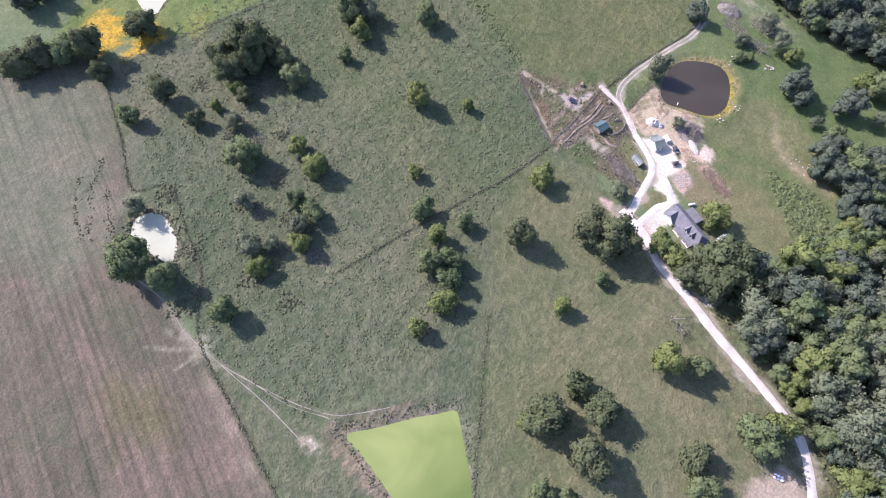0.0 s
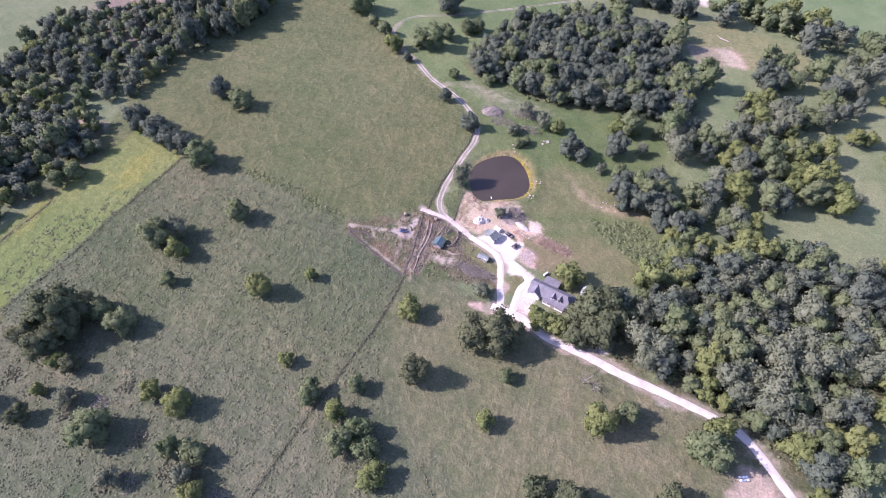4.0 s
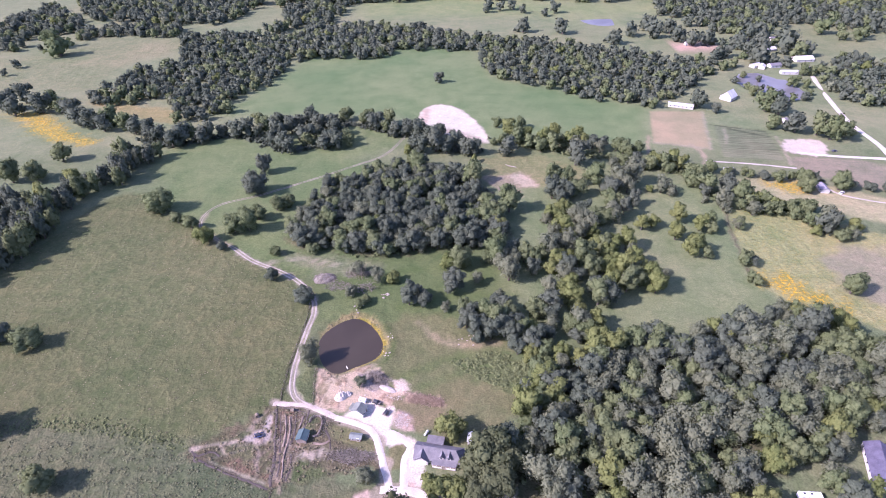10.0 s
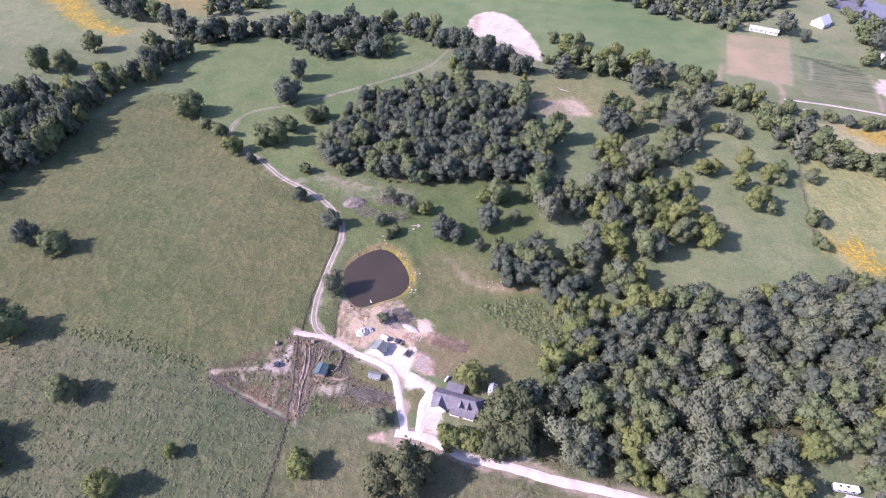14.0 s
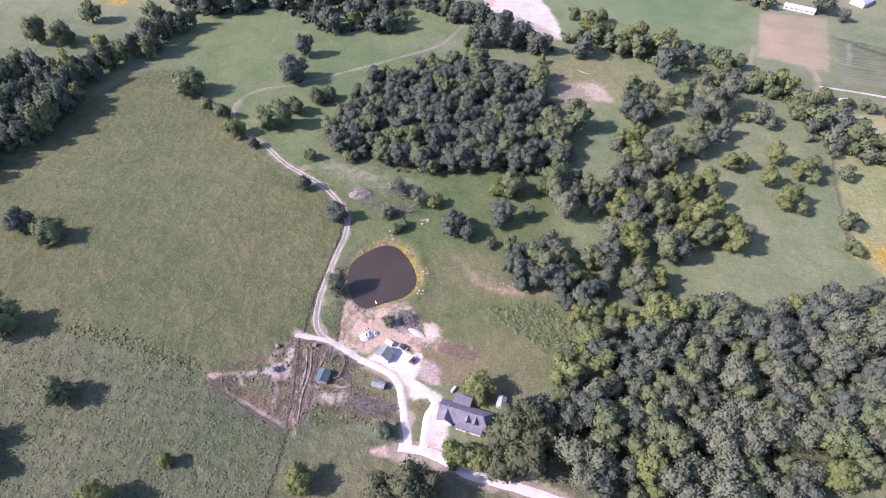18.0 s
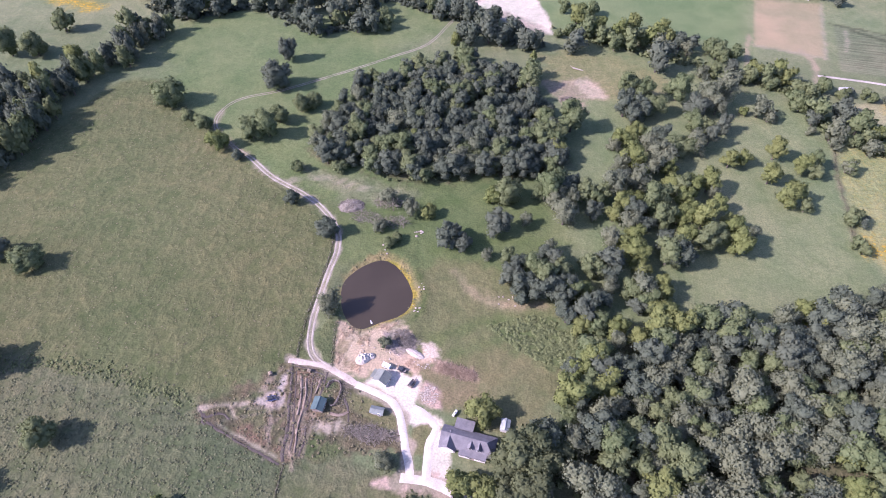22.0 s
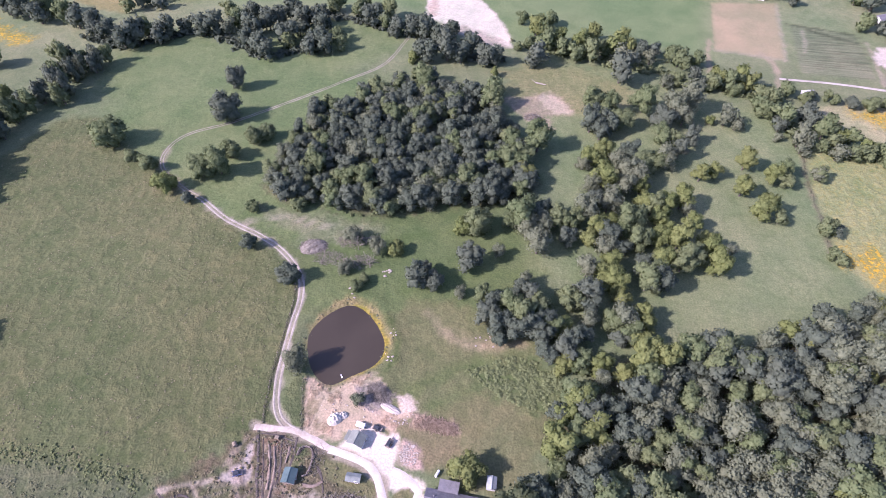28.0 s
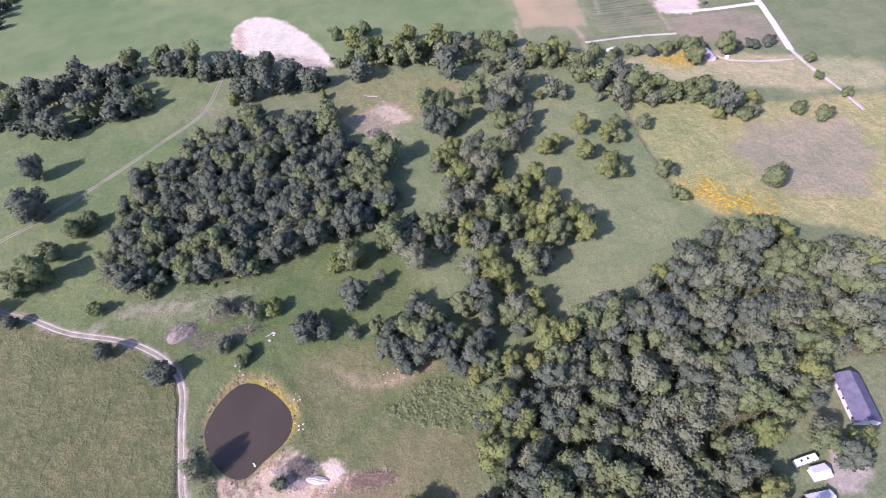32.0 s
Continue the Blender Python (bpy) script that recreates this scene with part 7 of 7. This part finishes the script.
def car(x, y, turn, paint, label):
    base = tagged(new("car"), label, "car", "parked cars")
    bm = box((4.5, 1.8, 0.62), (0, 0, 0.35), bevel=0.14)
    part("body", bm, paint, base)
    bm = box((2.6, 1.6, 0.6), (-0.25, 0, 0.94))
    for v in bm.verts:
        if v.co.z > 1.2:
            v.co.x = -0.25 + (v.co.x + 0.25) * 0.7
            v.co.y *= 0.86
    cab = part("cabin", bm, GLASS, base)
    part("roof", box((1.75, 1.36, 0.05), (-0.25, 0, 1.53)), paint, cab)
    for wx in (-1.4, 1.4):
        for s in (-1, 1):
            wheel(base, wx, s * 0.8, 0.33)
    base.matrix_basis = pose(x, y, level(x, y), 0, 0, turn)


def trailer(x, y, turn, label, paint, load=True):
    base = tagged(new("farm_trailer"), label, "trailer")
    part("deck", box((3.6, 1.8, 0.15), (0, 0, 0.6)), WOOD, base)
    part("drawbar", box((1.6, 0.12, 0.12), (2.5, 0, 0.55)), PAINT_DARK, base)
    for s in (-1, 1):
        part("side_board", box((3.6, 0.06, 0.5), (0, s * 0.87, 0.75)), paint, base)
        wheel(base, 0, s * 1.0, 0.36)
    if load:
        part("load", box((2.2, 1.4, 0.9), (-0.3, 0, 0.76), bevel=0.2), PAINT_DARK, base, "dark covered load")
    base.matrix_basis = pose(x, y, level(x, y) + 0.02, 0, 0, turn)


motorhome()
car(281.5, 338.5, 30, PAINT_WHITE, "white car parked beside a small house")
car(*CAR_FAR, 10, PAINT_DARK, "dark car parked on a bare gravel lot")
trailer(-29.4, 163.6, -25, "small dark farm trailer behind the workshop", PAINT_DARK)
trailer(-24.6, 158.0, 60, "low farm trailer on pale soil", WOOD)
trailer(-77.4, 147.4, 15, "blue utility trailer on a gravel pad", PAINT_BLUE)


def gas_tank(x, y, turn):
    base = tagged(new("gas_tank"), "white gas tank on short legs in the lawn", "gas tank")
    bm = tube((-1.0, 0, 0.85), (1.0, 0, 0.85), 0.5, 0.5, 14)
    for s in (-1, 1):
        bmesh.ops.create_uvsphere(bm, u_segments=14, v_segments=8, radius=0.5, matrix=Matrix.Translation((s * 1.0, 0, 0.85)))
    part("tank", bm, PAINT_WHITE, base)
    part("dome", tube((0, 0, 1.3), (0, 0, 1.5), 0.18, 0.16, 10), PAINT_DARK, base)
    for s in (-1, 1):
        part("leg", box((0.12, 0.7, 0.5), (s * 0.8, 0, -0.08)), PAINT_DARK, base)
    base.matrix_basis = pose(x, y, level(x, y), 0, 0, turn)


gas_tank(-7.1, 147.2, 60)


def hay_bale(x, y, turn):
    base = tagged(new("hay_bale"), "weathered round hay bale in rough grass", "hay bale", "hay bales")
    bm = tube((0, -0.75, 0.78), (0, 0.75, 0.78), 0.8, 0.8, 18)
    for v in bm.verts:
        v.co += Vector((0, 0.05 * noise.noise(v.co * 2), 0.05 * noise.noise(v.co * 3)))
    part("roll", bm, plain("old_hay", (0.14, 0.11, 0.08), (0.30, 0.25, 0.18), 2.5, 0.95, bump=0.05), base)
    for yy in (-0.35, 0.0, 0.35):
        part("twine", tube((0, yy - 0.02, 0.78), (0, yy + 0.02, 0.78), 0.825, 0.825, 18), BRUSH, base)
    base.matrix_basis = pose(x, y, level(x, y), 0, 0, turn)


for x, y, turn in ((-80.7, 157.6, 30), (-65.8, 160.2, 80)):
    hay_bale(x, y, turn)


# ---- heaps and stones ----
def mound(name, x, y, rx, ry, tall, mat, label, category, seed, turn=0.0, kind=""):
    rng = np.random.RandomState(seed)
    n = 22
    u, v = np.meshgrid(np.linspace(-1, 1, n), np.linspace(-1, 1, n), indexing="ij")
    r = np.hypot(u, v)
    z = tall * np.clip(1 - r**2, 0, 1) ** 0.8 * (1 + 0.35 * value_noise(u * 3, v * 3, 1.4, seed)) + rng.uniform(-0.06, 0.06, u.shape) * (r < 0.95) * tall
    c, s = math.cos(radians(turn)), math.sin(radians(turn))
    px, py = x + u * rx * c - v * ry * s, y + u * rx * s + v * ry * c
    pz = height(px.ravel(), py.ravel()) + np.where(r.ravel() > 1.0, -0.2, z.ravel())
    i = (np.arange(n - 1)[:, None] * n + np.arange(n - 1)[None]).ravel()
    me = mesh_from(name, np.stack([px.ravel(), py.ravel(), pz], 1), np.stack([i, i + n, i + n + 1, i + 1], 1), mat, smooth=True)
    return tagged(new(name, me), label, category, kind=kind)


mound("gravel_heap", -45.6, 167.4, 3.2, 2.4, 2.2, GRAVEL, "heap of white gravel on bare soil", "gravel heap", 3, 30)
mound("gravel_heap", -42.8, 168.8, 2.0, 1.6, 1.2, GRAVEL, "small heap of white gravel on bare soil", "gravel heap", 4, 10)
mound("earth_bank", -25.0, 171.5, 4.5, 1.6, 0.9, SOIL, "long pale heap of soil above the yard", "earth bank", 5, -25)


def sticks(name, spots, count, seed, label, long=(1.5, 4.5), thick=0.07, lift=1.0, mat=None):
    """A tangle of dead branches over a few spots: (x, y, rx, ry)."""
    rng = np.random.RandomState(seed)
    verts, quads, n = [], [], 0
    for k in range(count):
        x0, y0, rx, ry = spots[rng.randint(len(spots))]
        a, d = rng.uniform(0, 6.28), math.sqrt(rng.uniform())
        x, y = x0 + rx * d * math.cos(a), y0 + ry * d * math.sin(a)
        turn, tilt, L = rng.uniform(0, 6.28), rng.uniform(-0.25, 0.55), rng.uniform(*long)
        way = np.array([math.cos(turn) * math.cos(tilt), math.sin(turn) * math.cos(tilt), math.sin(tilt)])
        side = np.array([-math.sin(turn), math.cos(turn), 0])
        up = np.cross(way, side)
        base = np.array([x, y, 0.12 + rng.uniform(0, lift) * (1 - d)])
        t0, t1 = thick * rng.uniform(0.6, 1.5), thick * 0.35
        for end, t in ((base - way * L / 2, t0), (base + way * L / 2, t1)):
            verts += [end + side * t, end + up * t, end - side * t, end - up * t]
        for i in range(4):
            quads.append((n + i, n + (i + 1) % 4, n + 4 + (i + 1) % 4, n + 4 + i))
        n += 8
    v = np.array(verts)
    v[:, 2] += height(v[:, 0], v[:, 1])
    v[:, 2] = np.maximum(v[:, 2], height(v[:, 0], v[:, 1]) - 0.05)
    return tagged(new(name, mesh_from(name, v, np.array(quads), mat or BRUSH)), label, "brush pile", kind="stuff")


BRUSH_RED = plain("reddish_brush", (0.165, 0.122, 0.080), (0.345, 0.265, 0.185), 0.8, 0.95, bump=0.05)
sticks("brush_pile", [(-12, 165.6, 4, 2.2), (-7, 164.8, 4.5, 2.6), (-3, 163.4, 3, 2)], 520, 3, "brown pile of cut branches on the lawn", lift=1.6, mat=BRUSH_RED)
sticks("brush_pile", [(-44, 137.6, 4, 2.2), (-38, 138.0, 5, 2.6), (-31, 137.0, 3.5, 2.2), (-38, 135.5, 5, 2)], 460, 4, "grey tangle of dead branches beside the shed", (1.2, 5.0), 0.075, 1.6)
sticks("brush_pile", [(-66, 150, 4, 8), (-62, 157, 4, 3), (-50, 152, 3, 6), (-62, 139, 5, 4)], 170, 5, "scattered dead branches over churned soil", (0.8, 3.2), 0.055, 0.6)
sticks("brush_pile", [(-31, 179, 4, 3), (-29, 176.5, 3.5, 2.5)], 520, 6, "grey brush heap below the pond", (1.0, 3.2), 0.085, 1.8)
sticks("brush_pile", [(-86.5, 12.5, 5, 3), (-120, 6, 5, 4), (-150, 26, 4, 3)], 260, 7, "grey fallen branches in the pasture", (1.0, 3.5), 0.07, 0.6)
sticks("brush_pile", [(-58, 245, 7, 4), (-44, 243, 8, 4), (-48, 255, 8, 4)], 420, 8, "pale dead branches beside the farm track", (1.5, 5), 0.08, 0.9)


def stones(name, spots, count, size, seed, label, mat):
    rng = np.random.RandomState(seed)
    verts, tris, n = [], [], 0
    for k in range(count):
        x0, y0, rx, ry = spots[rng.randint(len(spots))]
        a, d = rng.uniform(0, 6.28), math.sqrt(rng.uniform())
        s = rng.uniform(*size)
        v = ROUGH_V * (1 + rng.uniform(-0.25, 0.25, (len(ROUGH_V), 1))) * (s, s * rng.uniform(0.6, 1), s * 0.6)
        v = v + (x0 + rx * d * math.cos(a), y0 + ry * d * math.sin(a), s * 0.25)
        verts.append(v)
        tris.append(ROUGH_F + n)
        n += len(v)
    v = np.concatenate(verts)
    v[:, 2] += height(v[:, 0], v[:, 1])
    return tagged(new(name, mesh_from(name, v, np.concatenate(tris), mat)), label, "stones", kind="stuff")


mound("brush_mound", -66.5, 251.8, 6.4, 4.2, 2.0, BRUSH, "large heap of grey brushwood beside the track", "brush heap", 15, 20)
sticks("brush_pile", [(-66.5, 251.8, 6.4, 4.4)], 900, 16, "grey cut branches over a brush heap", (1.0, 3.4), 0.07, 3.0)
sticks("brush_pile", [(46.8, 351.4, 5, 3.5)], 300, 17, "dark tangle of branches beside bare soil", (1.0, 3.4), 0.08, 1.6)
fallen = tagged(new("log"), "bare pale fallen log in the meadow", "log")
bm = tube((52.5, 386.6, 0.35), (58.6, 384.1, 0.3), 0.42, 0.26, 9)
tube((52.5, 386.6, 0.35), (50.5, 389, 0.9), 0.16, 0.06, 6, bm)
part("trunk", bm, plain("bleached_wood", (0.24, 0.21, 0.17), (0.42, 0.38, 0.32), 1.0, 0.9, bump=0.03), fallen)
ROCK = plain("pale_rock", (0.26, 0.225, 0.185), (0.42, 0.375, 0.32), 0.9, 0.9, bump=0.03)
stones("stones", [(-17.6, 154.0, 3.4, 4.0)], 170, (0.15, 0.42), 3, "ring of rubble stones beside the driveway", ROCK)
stones("stones", [(-25.5, 205, 2, 6), (-27, 193, 2, 4)], 12, (0.25, 0.55), 4, "white boulders on the pond bank", ROCK)
stones("stones", [(10, 200, 7, 3), (17, 204, 5, 2)], 12, (0.25, 0.6), 5, "pale rocks on a worn bank", ROCK)
stones("stones", [(-30, 170, 8, 4), (-20, 168, 5, 3), (-47, 172, 6, 4)], 45, (0.15, 0.5), 6, "rubble scattered over the yard", ROCK)
stones("stones", [(-45, 226, 6, 4), (-30, 236, 3, 3)], 12, (0.4, 0.8), 7, "pale rocks in rough grass", ROCK)

# stacked white blocks near the road
base = tagged(new("block_stack"), "stack of white concrete blocks on bare soil", "blocks")
for k in range(6):
    part("block", box((0.8, 0.7, 0.6 if k % 2 else 0.8), ((k % 3) * 1.2, (k // 3) * 1.1, -0.05), 4 * k, bevel=0.04), TRIM, base)
base.matrix_basis = pose(79.8, 85.2, level(80, 85), 0, 0, 25)


def dead_tree(x, y, tall, seed):
    rng = random.Random(seed)
    base = tagged(new("dead_tree"), "bare grey dead tree without leaves", "tree", "dead trees")
    part("trunk", tube((0, 0, -0.2), (0.1, 0, tall * 0.5), 0.22, 0.13, 8), BRUSH, base)
    for k in range(9):
        a, low = k * 2.4, tall * rng.uniform(0.25, 0.5)
        out = tall * rng.uniform(0.25, 0.5)
        tip = Vector((out * math.cos(a), out * math.sin(a), low + tall * rng.uniform(0.2, 0.5)))
        bm = tube((0.05, 0, low), tip, 0.1, 0.04, 5)
        for j in range(4):
            start = Vector((0.05, 0, low)).lerp(tip, rng.uniform(0.4, 0.95))
            tube(start, start + Vector((rng.uniform(-1, 1), rng.uniform(-1, 1), rng.uniform(0.2, 0.9))) * tall * 0.16, 0.045, 0.018, 4, bm)
        part("limb", bm, BRUSH, base)
    base.matrix_basis = pose(x, y, level(x, y), 0, 0, rng.uniform(0, 360))


for k, (x, y, tall) in enumerate(((20.0, 101.0, 8), (24.0, 99.5, 6), (-45.0, 250, 9), (-40, 241, 8), (-52, 238, 7), (-36, 252, 8), (-30, 178, 6))):
    dead_tree(x, y, tall, 40 + k)


# ---- the round pen ----
def pen():
    line = rounded([(-57.6, 153.6), (-56.8, 156.2), (-54.4, 156.9), (-52.4, 155.6), (-51.9, 152.2), (-52.3, 149.2), (-53.2, 146.8), (-54.6, 146.4)], 1.6)
    base = tagged(new("livestock_pen"), "curved wooden livestock pen among brush", "pen")
    for a, b in zip(line[:-1], line[1:]):
        part("post", box((0.16, 0.16, 1.7), (a[0], a[1], level(*a) - 0.2)), WOOD, base)
        turn = math.degrees(math.atan2(b[1] - a[1], b[0] - a[0]))
        for z in (0.5, 0.9, 1.3):
            m = (a + b) / 2
            part("rail", box((np.hypot(*(b - a)), 0.07, 0.16), (m[0], m[1], level(*m) + z - 0.1), turn), WOOD, base)


pen()


def flat_boat(x, y, turn):
    base = tagged(new("boat"), "small white flat boat moored at the pond", "boat")
    bm = box((1.7, 0.6, 0.30), (0, 0, 0))
    for v in bm.verts:
        if v.co.x > 0:
            v.co.y *= 0.55
        if v.co.z < 0.1:
            v.co.x, v.co.y = v.co.x * 0.86, v.co.y * 0.8
    hull = part("hull", bm, PAINT_WHITE, base)
    for k in (-0.45, 0.2):
        part("bench", box((0.18, 0.44, 0.05), (k, 0, 0.305)), WOOD, hull)
    base.matrix_basis = pose(x, y, -0.75, 0, 0, turn)


def farm_cart(x, y, turn):
    base = tagged(new("stock_trailer"), "white covered stock trailer behind the workshop", "trailer")
    part("body", box((3.4, 1.7, 1.5), (0, 0, 0.5), bevel=0.08), PAINT_WHITE, base)
    part("drawbar", box((1.4, 0.12, 0.12), (2.3, 0, 0.5)), PAINT_DARK, base)
    part("rear_door", box((0.05, 1.4, 1.2), (-1.72, 0, 0.62)), TRIM, base)
    for s in (-1, 1):
        wheel(base, -0.2, s * 0.92, 0.34)
        part("side_vent", box((2.4, 0.03, 0.25), (0, s * 0.86, 1.5)), PAINT_DARK, base)
    base.matrix_basis = pose(x, y, level(x, y), 0, 0, turn)


flat_boat(-45.4, 185.2, 115.0)
farm_cart(-35.6, 164.6, -20.0)

# ---- fences ----
POST = None


def fence(points, label, gap=4.0, seed=1):
    global POST
    line = rounded(points, gap)
    base = tagged(new("fence"), label, "fence", "field fences")
    if POST is None:
        bm = box((0.16, 0.16, 1.65), (0, 0, -0.3))
        POST = bpy.data.meshes.new("post")
        bm.to_mesh(POST)
        bm.free()
        POST.materials.append(WOOD)
    z = height(line[:, 0], line[:, 1])
    for k, p in enumerate(line[:290]):
        ob = new("post", POST)
        ob.parent, ob.location = base, (p[0], p[1], z[k])
    for up in (0.45, 0.8, 1.15):
        v = np.concatenate([np.stack([line[:, 0], line[:, 1], z + up + s], 1) for s in (-0.012, 0.012)])
        n = len(line)
        i = np.arange(n - 1)
        part("wire", mesh_from("wire", v, np.stack([i, i + 1, i + n + 1, i + n], 1), PAINT_DARK), None, base)


fence(FENCE_STRIP, "old wire fence with wooden posts beside a yellow-green field")
fence(FENCE_BROWN, "old wire fence with wooden posts beside a brown field")
fence(FENCE_DIAGONAL, "old wire fence with wooden posts across the pasture")
fence(FENCE_SOUTH, "old wire fence with wooden posts near the algae pond")
fence(FENCE_PLOT, "old wire fence with wooden posts through rough ground")
fence(FENCE_TRACK, "old wire fence with wooden posts along the track")
fence(VERGE_FENCE, "short wire fence between the track and the yard")


# ---- rough growth ----
def clumps(name, xy, size, mat, label, seed, leaves=7, tall=0.6, rough=0.45):
    """Many low tufts, each a few leaf sprays."""
    rng = np.random.RandomState(seed)
    n = len(xy)
    s = rng.uniform(*size, n)
    z = height(xy[:, 0], xy[:, 1])
    at = np.repeat(np.stack([xy[:, 0], xy[:, 1], z], 1), leaves, 0)
    s = np.repeat(s, leaves)[:, None]
    a = rng.uniform(0, 6.28, len(at))
    out = np.stack([np.cos(a), np.sin(a), np.zeros(len(at))], 1)
    face = np.array([0, 0, 1.0]) + rough * rng.normal(size=(len(at), 3))
    face /= np.linalg.norm(face, axis=1)[:, None]
    one = np.cross(face, out)
    one /= np.linalg.norm(one, axis=1)[:, None]
    two = np.cross(face, one)
    mid = at + (out * rng.uniform(0, 0.8, (len(at), 1)) + np.array([0, 0, 1]) * rng.uniform(0.15, tall, (len(at), 1))) * s
    w = s * rng.uniform(0.3, 0.6, (len(at), 1))
    quad = np.stack([mid - one * w - two * w * 0.7, mid + one * w * 0.8 - two * w, mid + one * w + two * w * 0.6, mid - one * w * 0.6 + two * w], 1).reshape(-1, 3)
    soft = np.repeat(out * 0.55 + face * 0.35 + (0, 0, 0.9), 4, 0)
    return tagged(new(name, mesh_from(name, quad, np.arange(len(quad)).reshape(-1, 4), mat, normals=soft / np.linalg.norm(soft, axis=1)[:, None])), label, "weeds", kind="stuff")


def along(points, count, spread, seed):
    rng = np.random.RandomState(seed)
    p = rounded(points, 1.0)
    return p[rng.randint(len(p), size=count)] + rng.normal(size=(count, 2)) * spread


def within(ring, count, seed, clusters=0.0):
    ring = np.asarray(ring, float)
    rng = np.random.RandomState(seed)
    lo, hi = ring.min(0), ring.max(0)
    p = rng.uniform(lo, hi, (count * 3, 2))
    p = p[edge_distance(p[:, 0], p[:, 1], ring) > 0]
    if clusters:
        p = p[value_noise(p[:, 0], p[:, 1], clusters, seed) + rng.normal(size=len(p)) * 0.4 > 0.1]
    return p[:count]


STRAW = leaf("straw_tuft", (0.13, 0.13, 0.075), (0.225, 0.215, 0.13), (0.21, 0.19, 0.115))
k = 0
for line, count in ((FENCE_STRIP, 500), (FENCE_BROWN, 1300), (FENCE_DIAGONAL, 620), (FENCE_SOUTH, 160), (FENCE_PLOT, 60), (FENCE_TRACK, 300), (VERGE_FENCE, 70), (STRIP_WEEDS, 260), (MEADOW_FENCE, 220)):
    k += 1
    clumps("weeds", along(line, count, 0.32, k), (0.18, 0.42), WEED, "tall weeds along a fence line", k)
for ring, count, size, label in ((POND_RINGS[0], 40, (0.3, 0.6), "weeds round the muddy pond"), (POND_RINGS[1], 200, (0.3, 0.8), "weeds round the milky pond"), (POND_RINGS[2], 420, (0.2, 0.5), "weeds round the algae pond")):
    k += 1
    mid = ring.mean(0)
    rim = mid + (ring - mid) * 1.13
    clumps("weeds", along(np.vstack([rim, rim[:1]]), count, 0.9, k), size, WEED, label, k)
SCRUB_LEAF = leaf("scrub_leaf", (0.098, 0.128, 0.054), (0.185, 0.220, 0.098), (0.165, 0.19, 0.088))
clumps("weeds", along(FIELD_EDGE, 420, 2.2, 77), (0.3, 0.7), SCRUB_LEAF, "pale weeds along a field edge", 77, 7, 0.5)
clumps("thicket", within(SCRUB, 1100, 78, 7.0), (0.4, 1.0), SCRUB_LEAF, "low feathery green scrub at the wood's edge", 78, 9, 0.35, 0.35)
clumps("weeds", within(BRUSH_YARD, 380, 31, 6.0), (0.3, 0.7), STRAW, "rough weeds over churned ground", 31)
TUFT = leaf("pasture_tuft", (0.112, 0.130, 0.070), (0.180, 0.196, 0.112), (0.160, 0.170, 0.096))
PASTURE_RING = [(-225, 0), (-86, -40), (-40, -28), (-28, 30), (-64, 90), (-66, 122), (-105, 140), (-200, 150), (-240, 90)]
clumps("tussocks", within(PASTURE_RING, 12000, 41, 7.0), (0.30, 0.60), TUFT, "rough grass tussocks over the pasture", 41, 5, 0.32)
clumps("tussocks", within(TALL_FIELD, 2500, 42, 4.0), (0.25, 0.5), STRAW, "tall dry grass tufts in a field", 42, 5, 0.2)
for n, (x, y, wide) in enumerate(((-128, 3, 3.6), (-112, -5, 4.5), (-97, -13, 3.4), (-127, 20, 4), (-109, 14, 3.4), (-80, -7, 3), (-104, -38, 5), (-150, -18, 4.5), (-121, -23, 4), (-190.9, 22.7, 3), (-158.7, 17.9, 3.2), (-176.2, 9.1, 2.6), (-145.7, 34.9, 3), (-199, 38.6, 4))):
    spread = np.random.RandomState(300 + n).normal(size=(70, 2)) * wide * 0.5
    clumps("weeds", spread + (x, y), (0.35, 0.8), WEED, "low grey-green weed patch in the pasture", 300 + n, 9, 0.5, 0.5)
for n, line in enumerate((ARC_A, ARC_B, ARC_C)):
    clumps("weeds", along(line, 60, 0.8, 90 + n), (0.25, 0.55), STRAW, "curving row of weeds in a brown field", 90 + n)
for n, (ring, count) in enumerate(((SOUTH_WOOD, 1500), (ROADSIDE_WOOD, 500), (MAIN_GROVE, 700))):
    spots = within(ring, count, 120 + n, 9.0)
    spots = spots[np.min([np.hypot(*(spots - q).T) for q in ROAD_LINE], axis=0) > 4.5]
    clumps("undergrowth", spots, (0.6, 1.7), SCRUB_LEAF if n % 2 else LEAF["g"], "low green bushes on the floor of a wood", 120 + n, 11, 0.9, 0.7)
for n, (line, count, label) in enumerate(((HEDGE_LINE, 620, "bushes under the trees of a hedgerow"), (BELT_LINE, 420, "bushes under a belt of dark trees"), (BELT_LINE_B, 380, "bushes at the foot of a tree belt"))):
    clumps("undergrowth", along(line, count, 2.2, 130 + n), (0.9, 2.2), LEAF["g"] if n == 0 else LEAF["d"], label, 130 + n, 11, 1.1, 0.7)
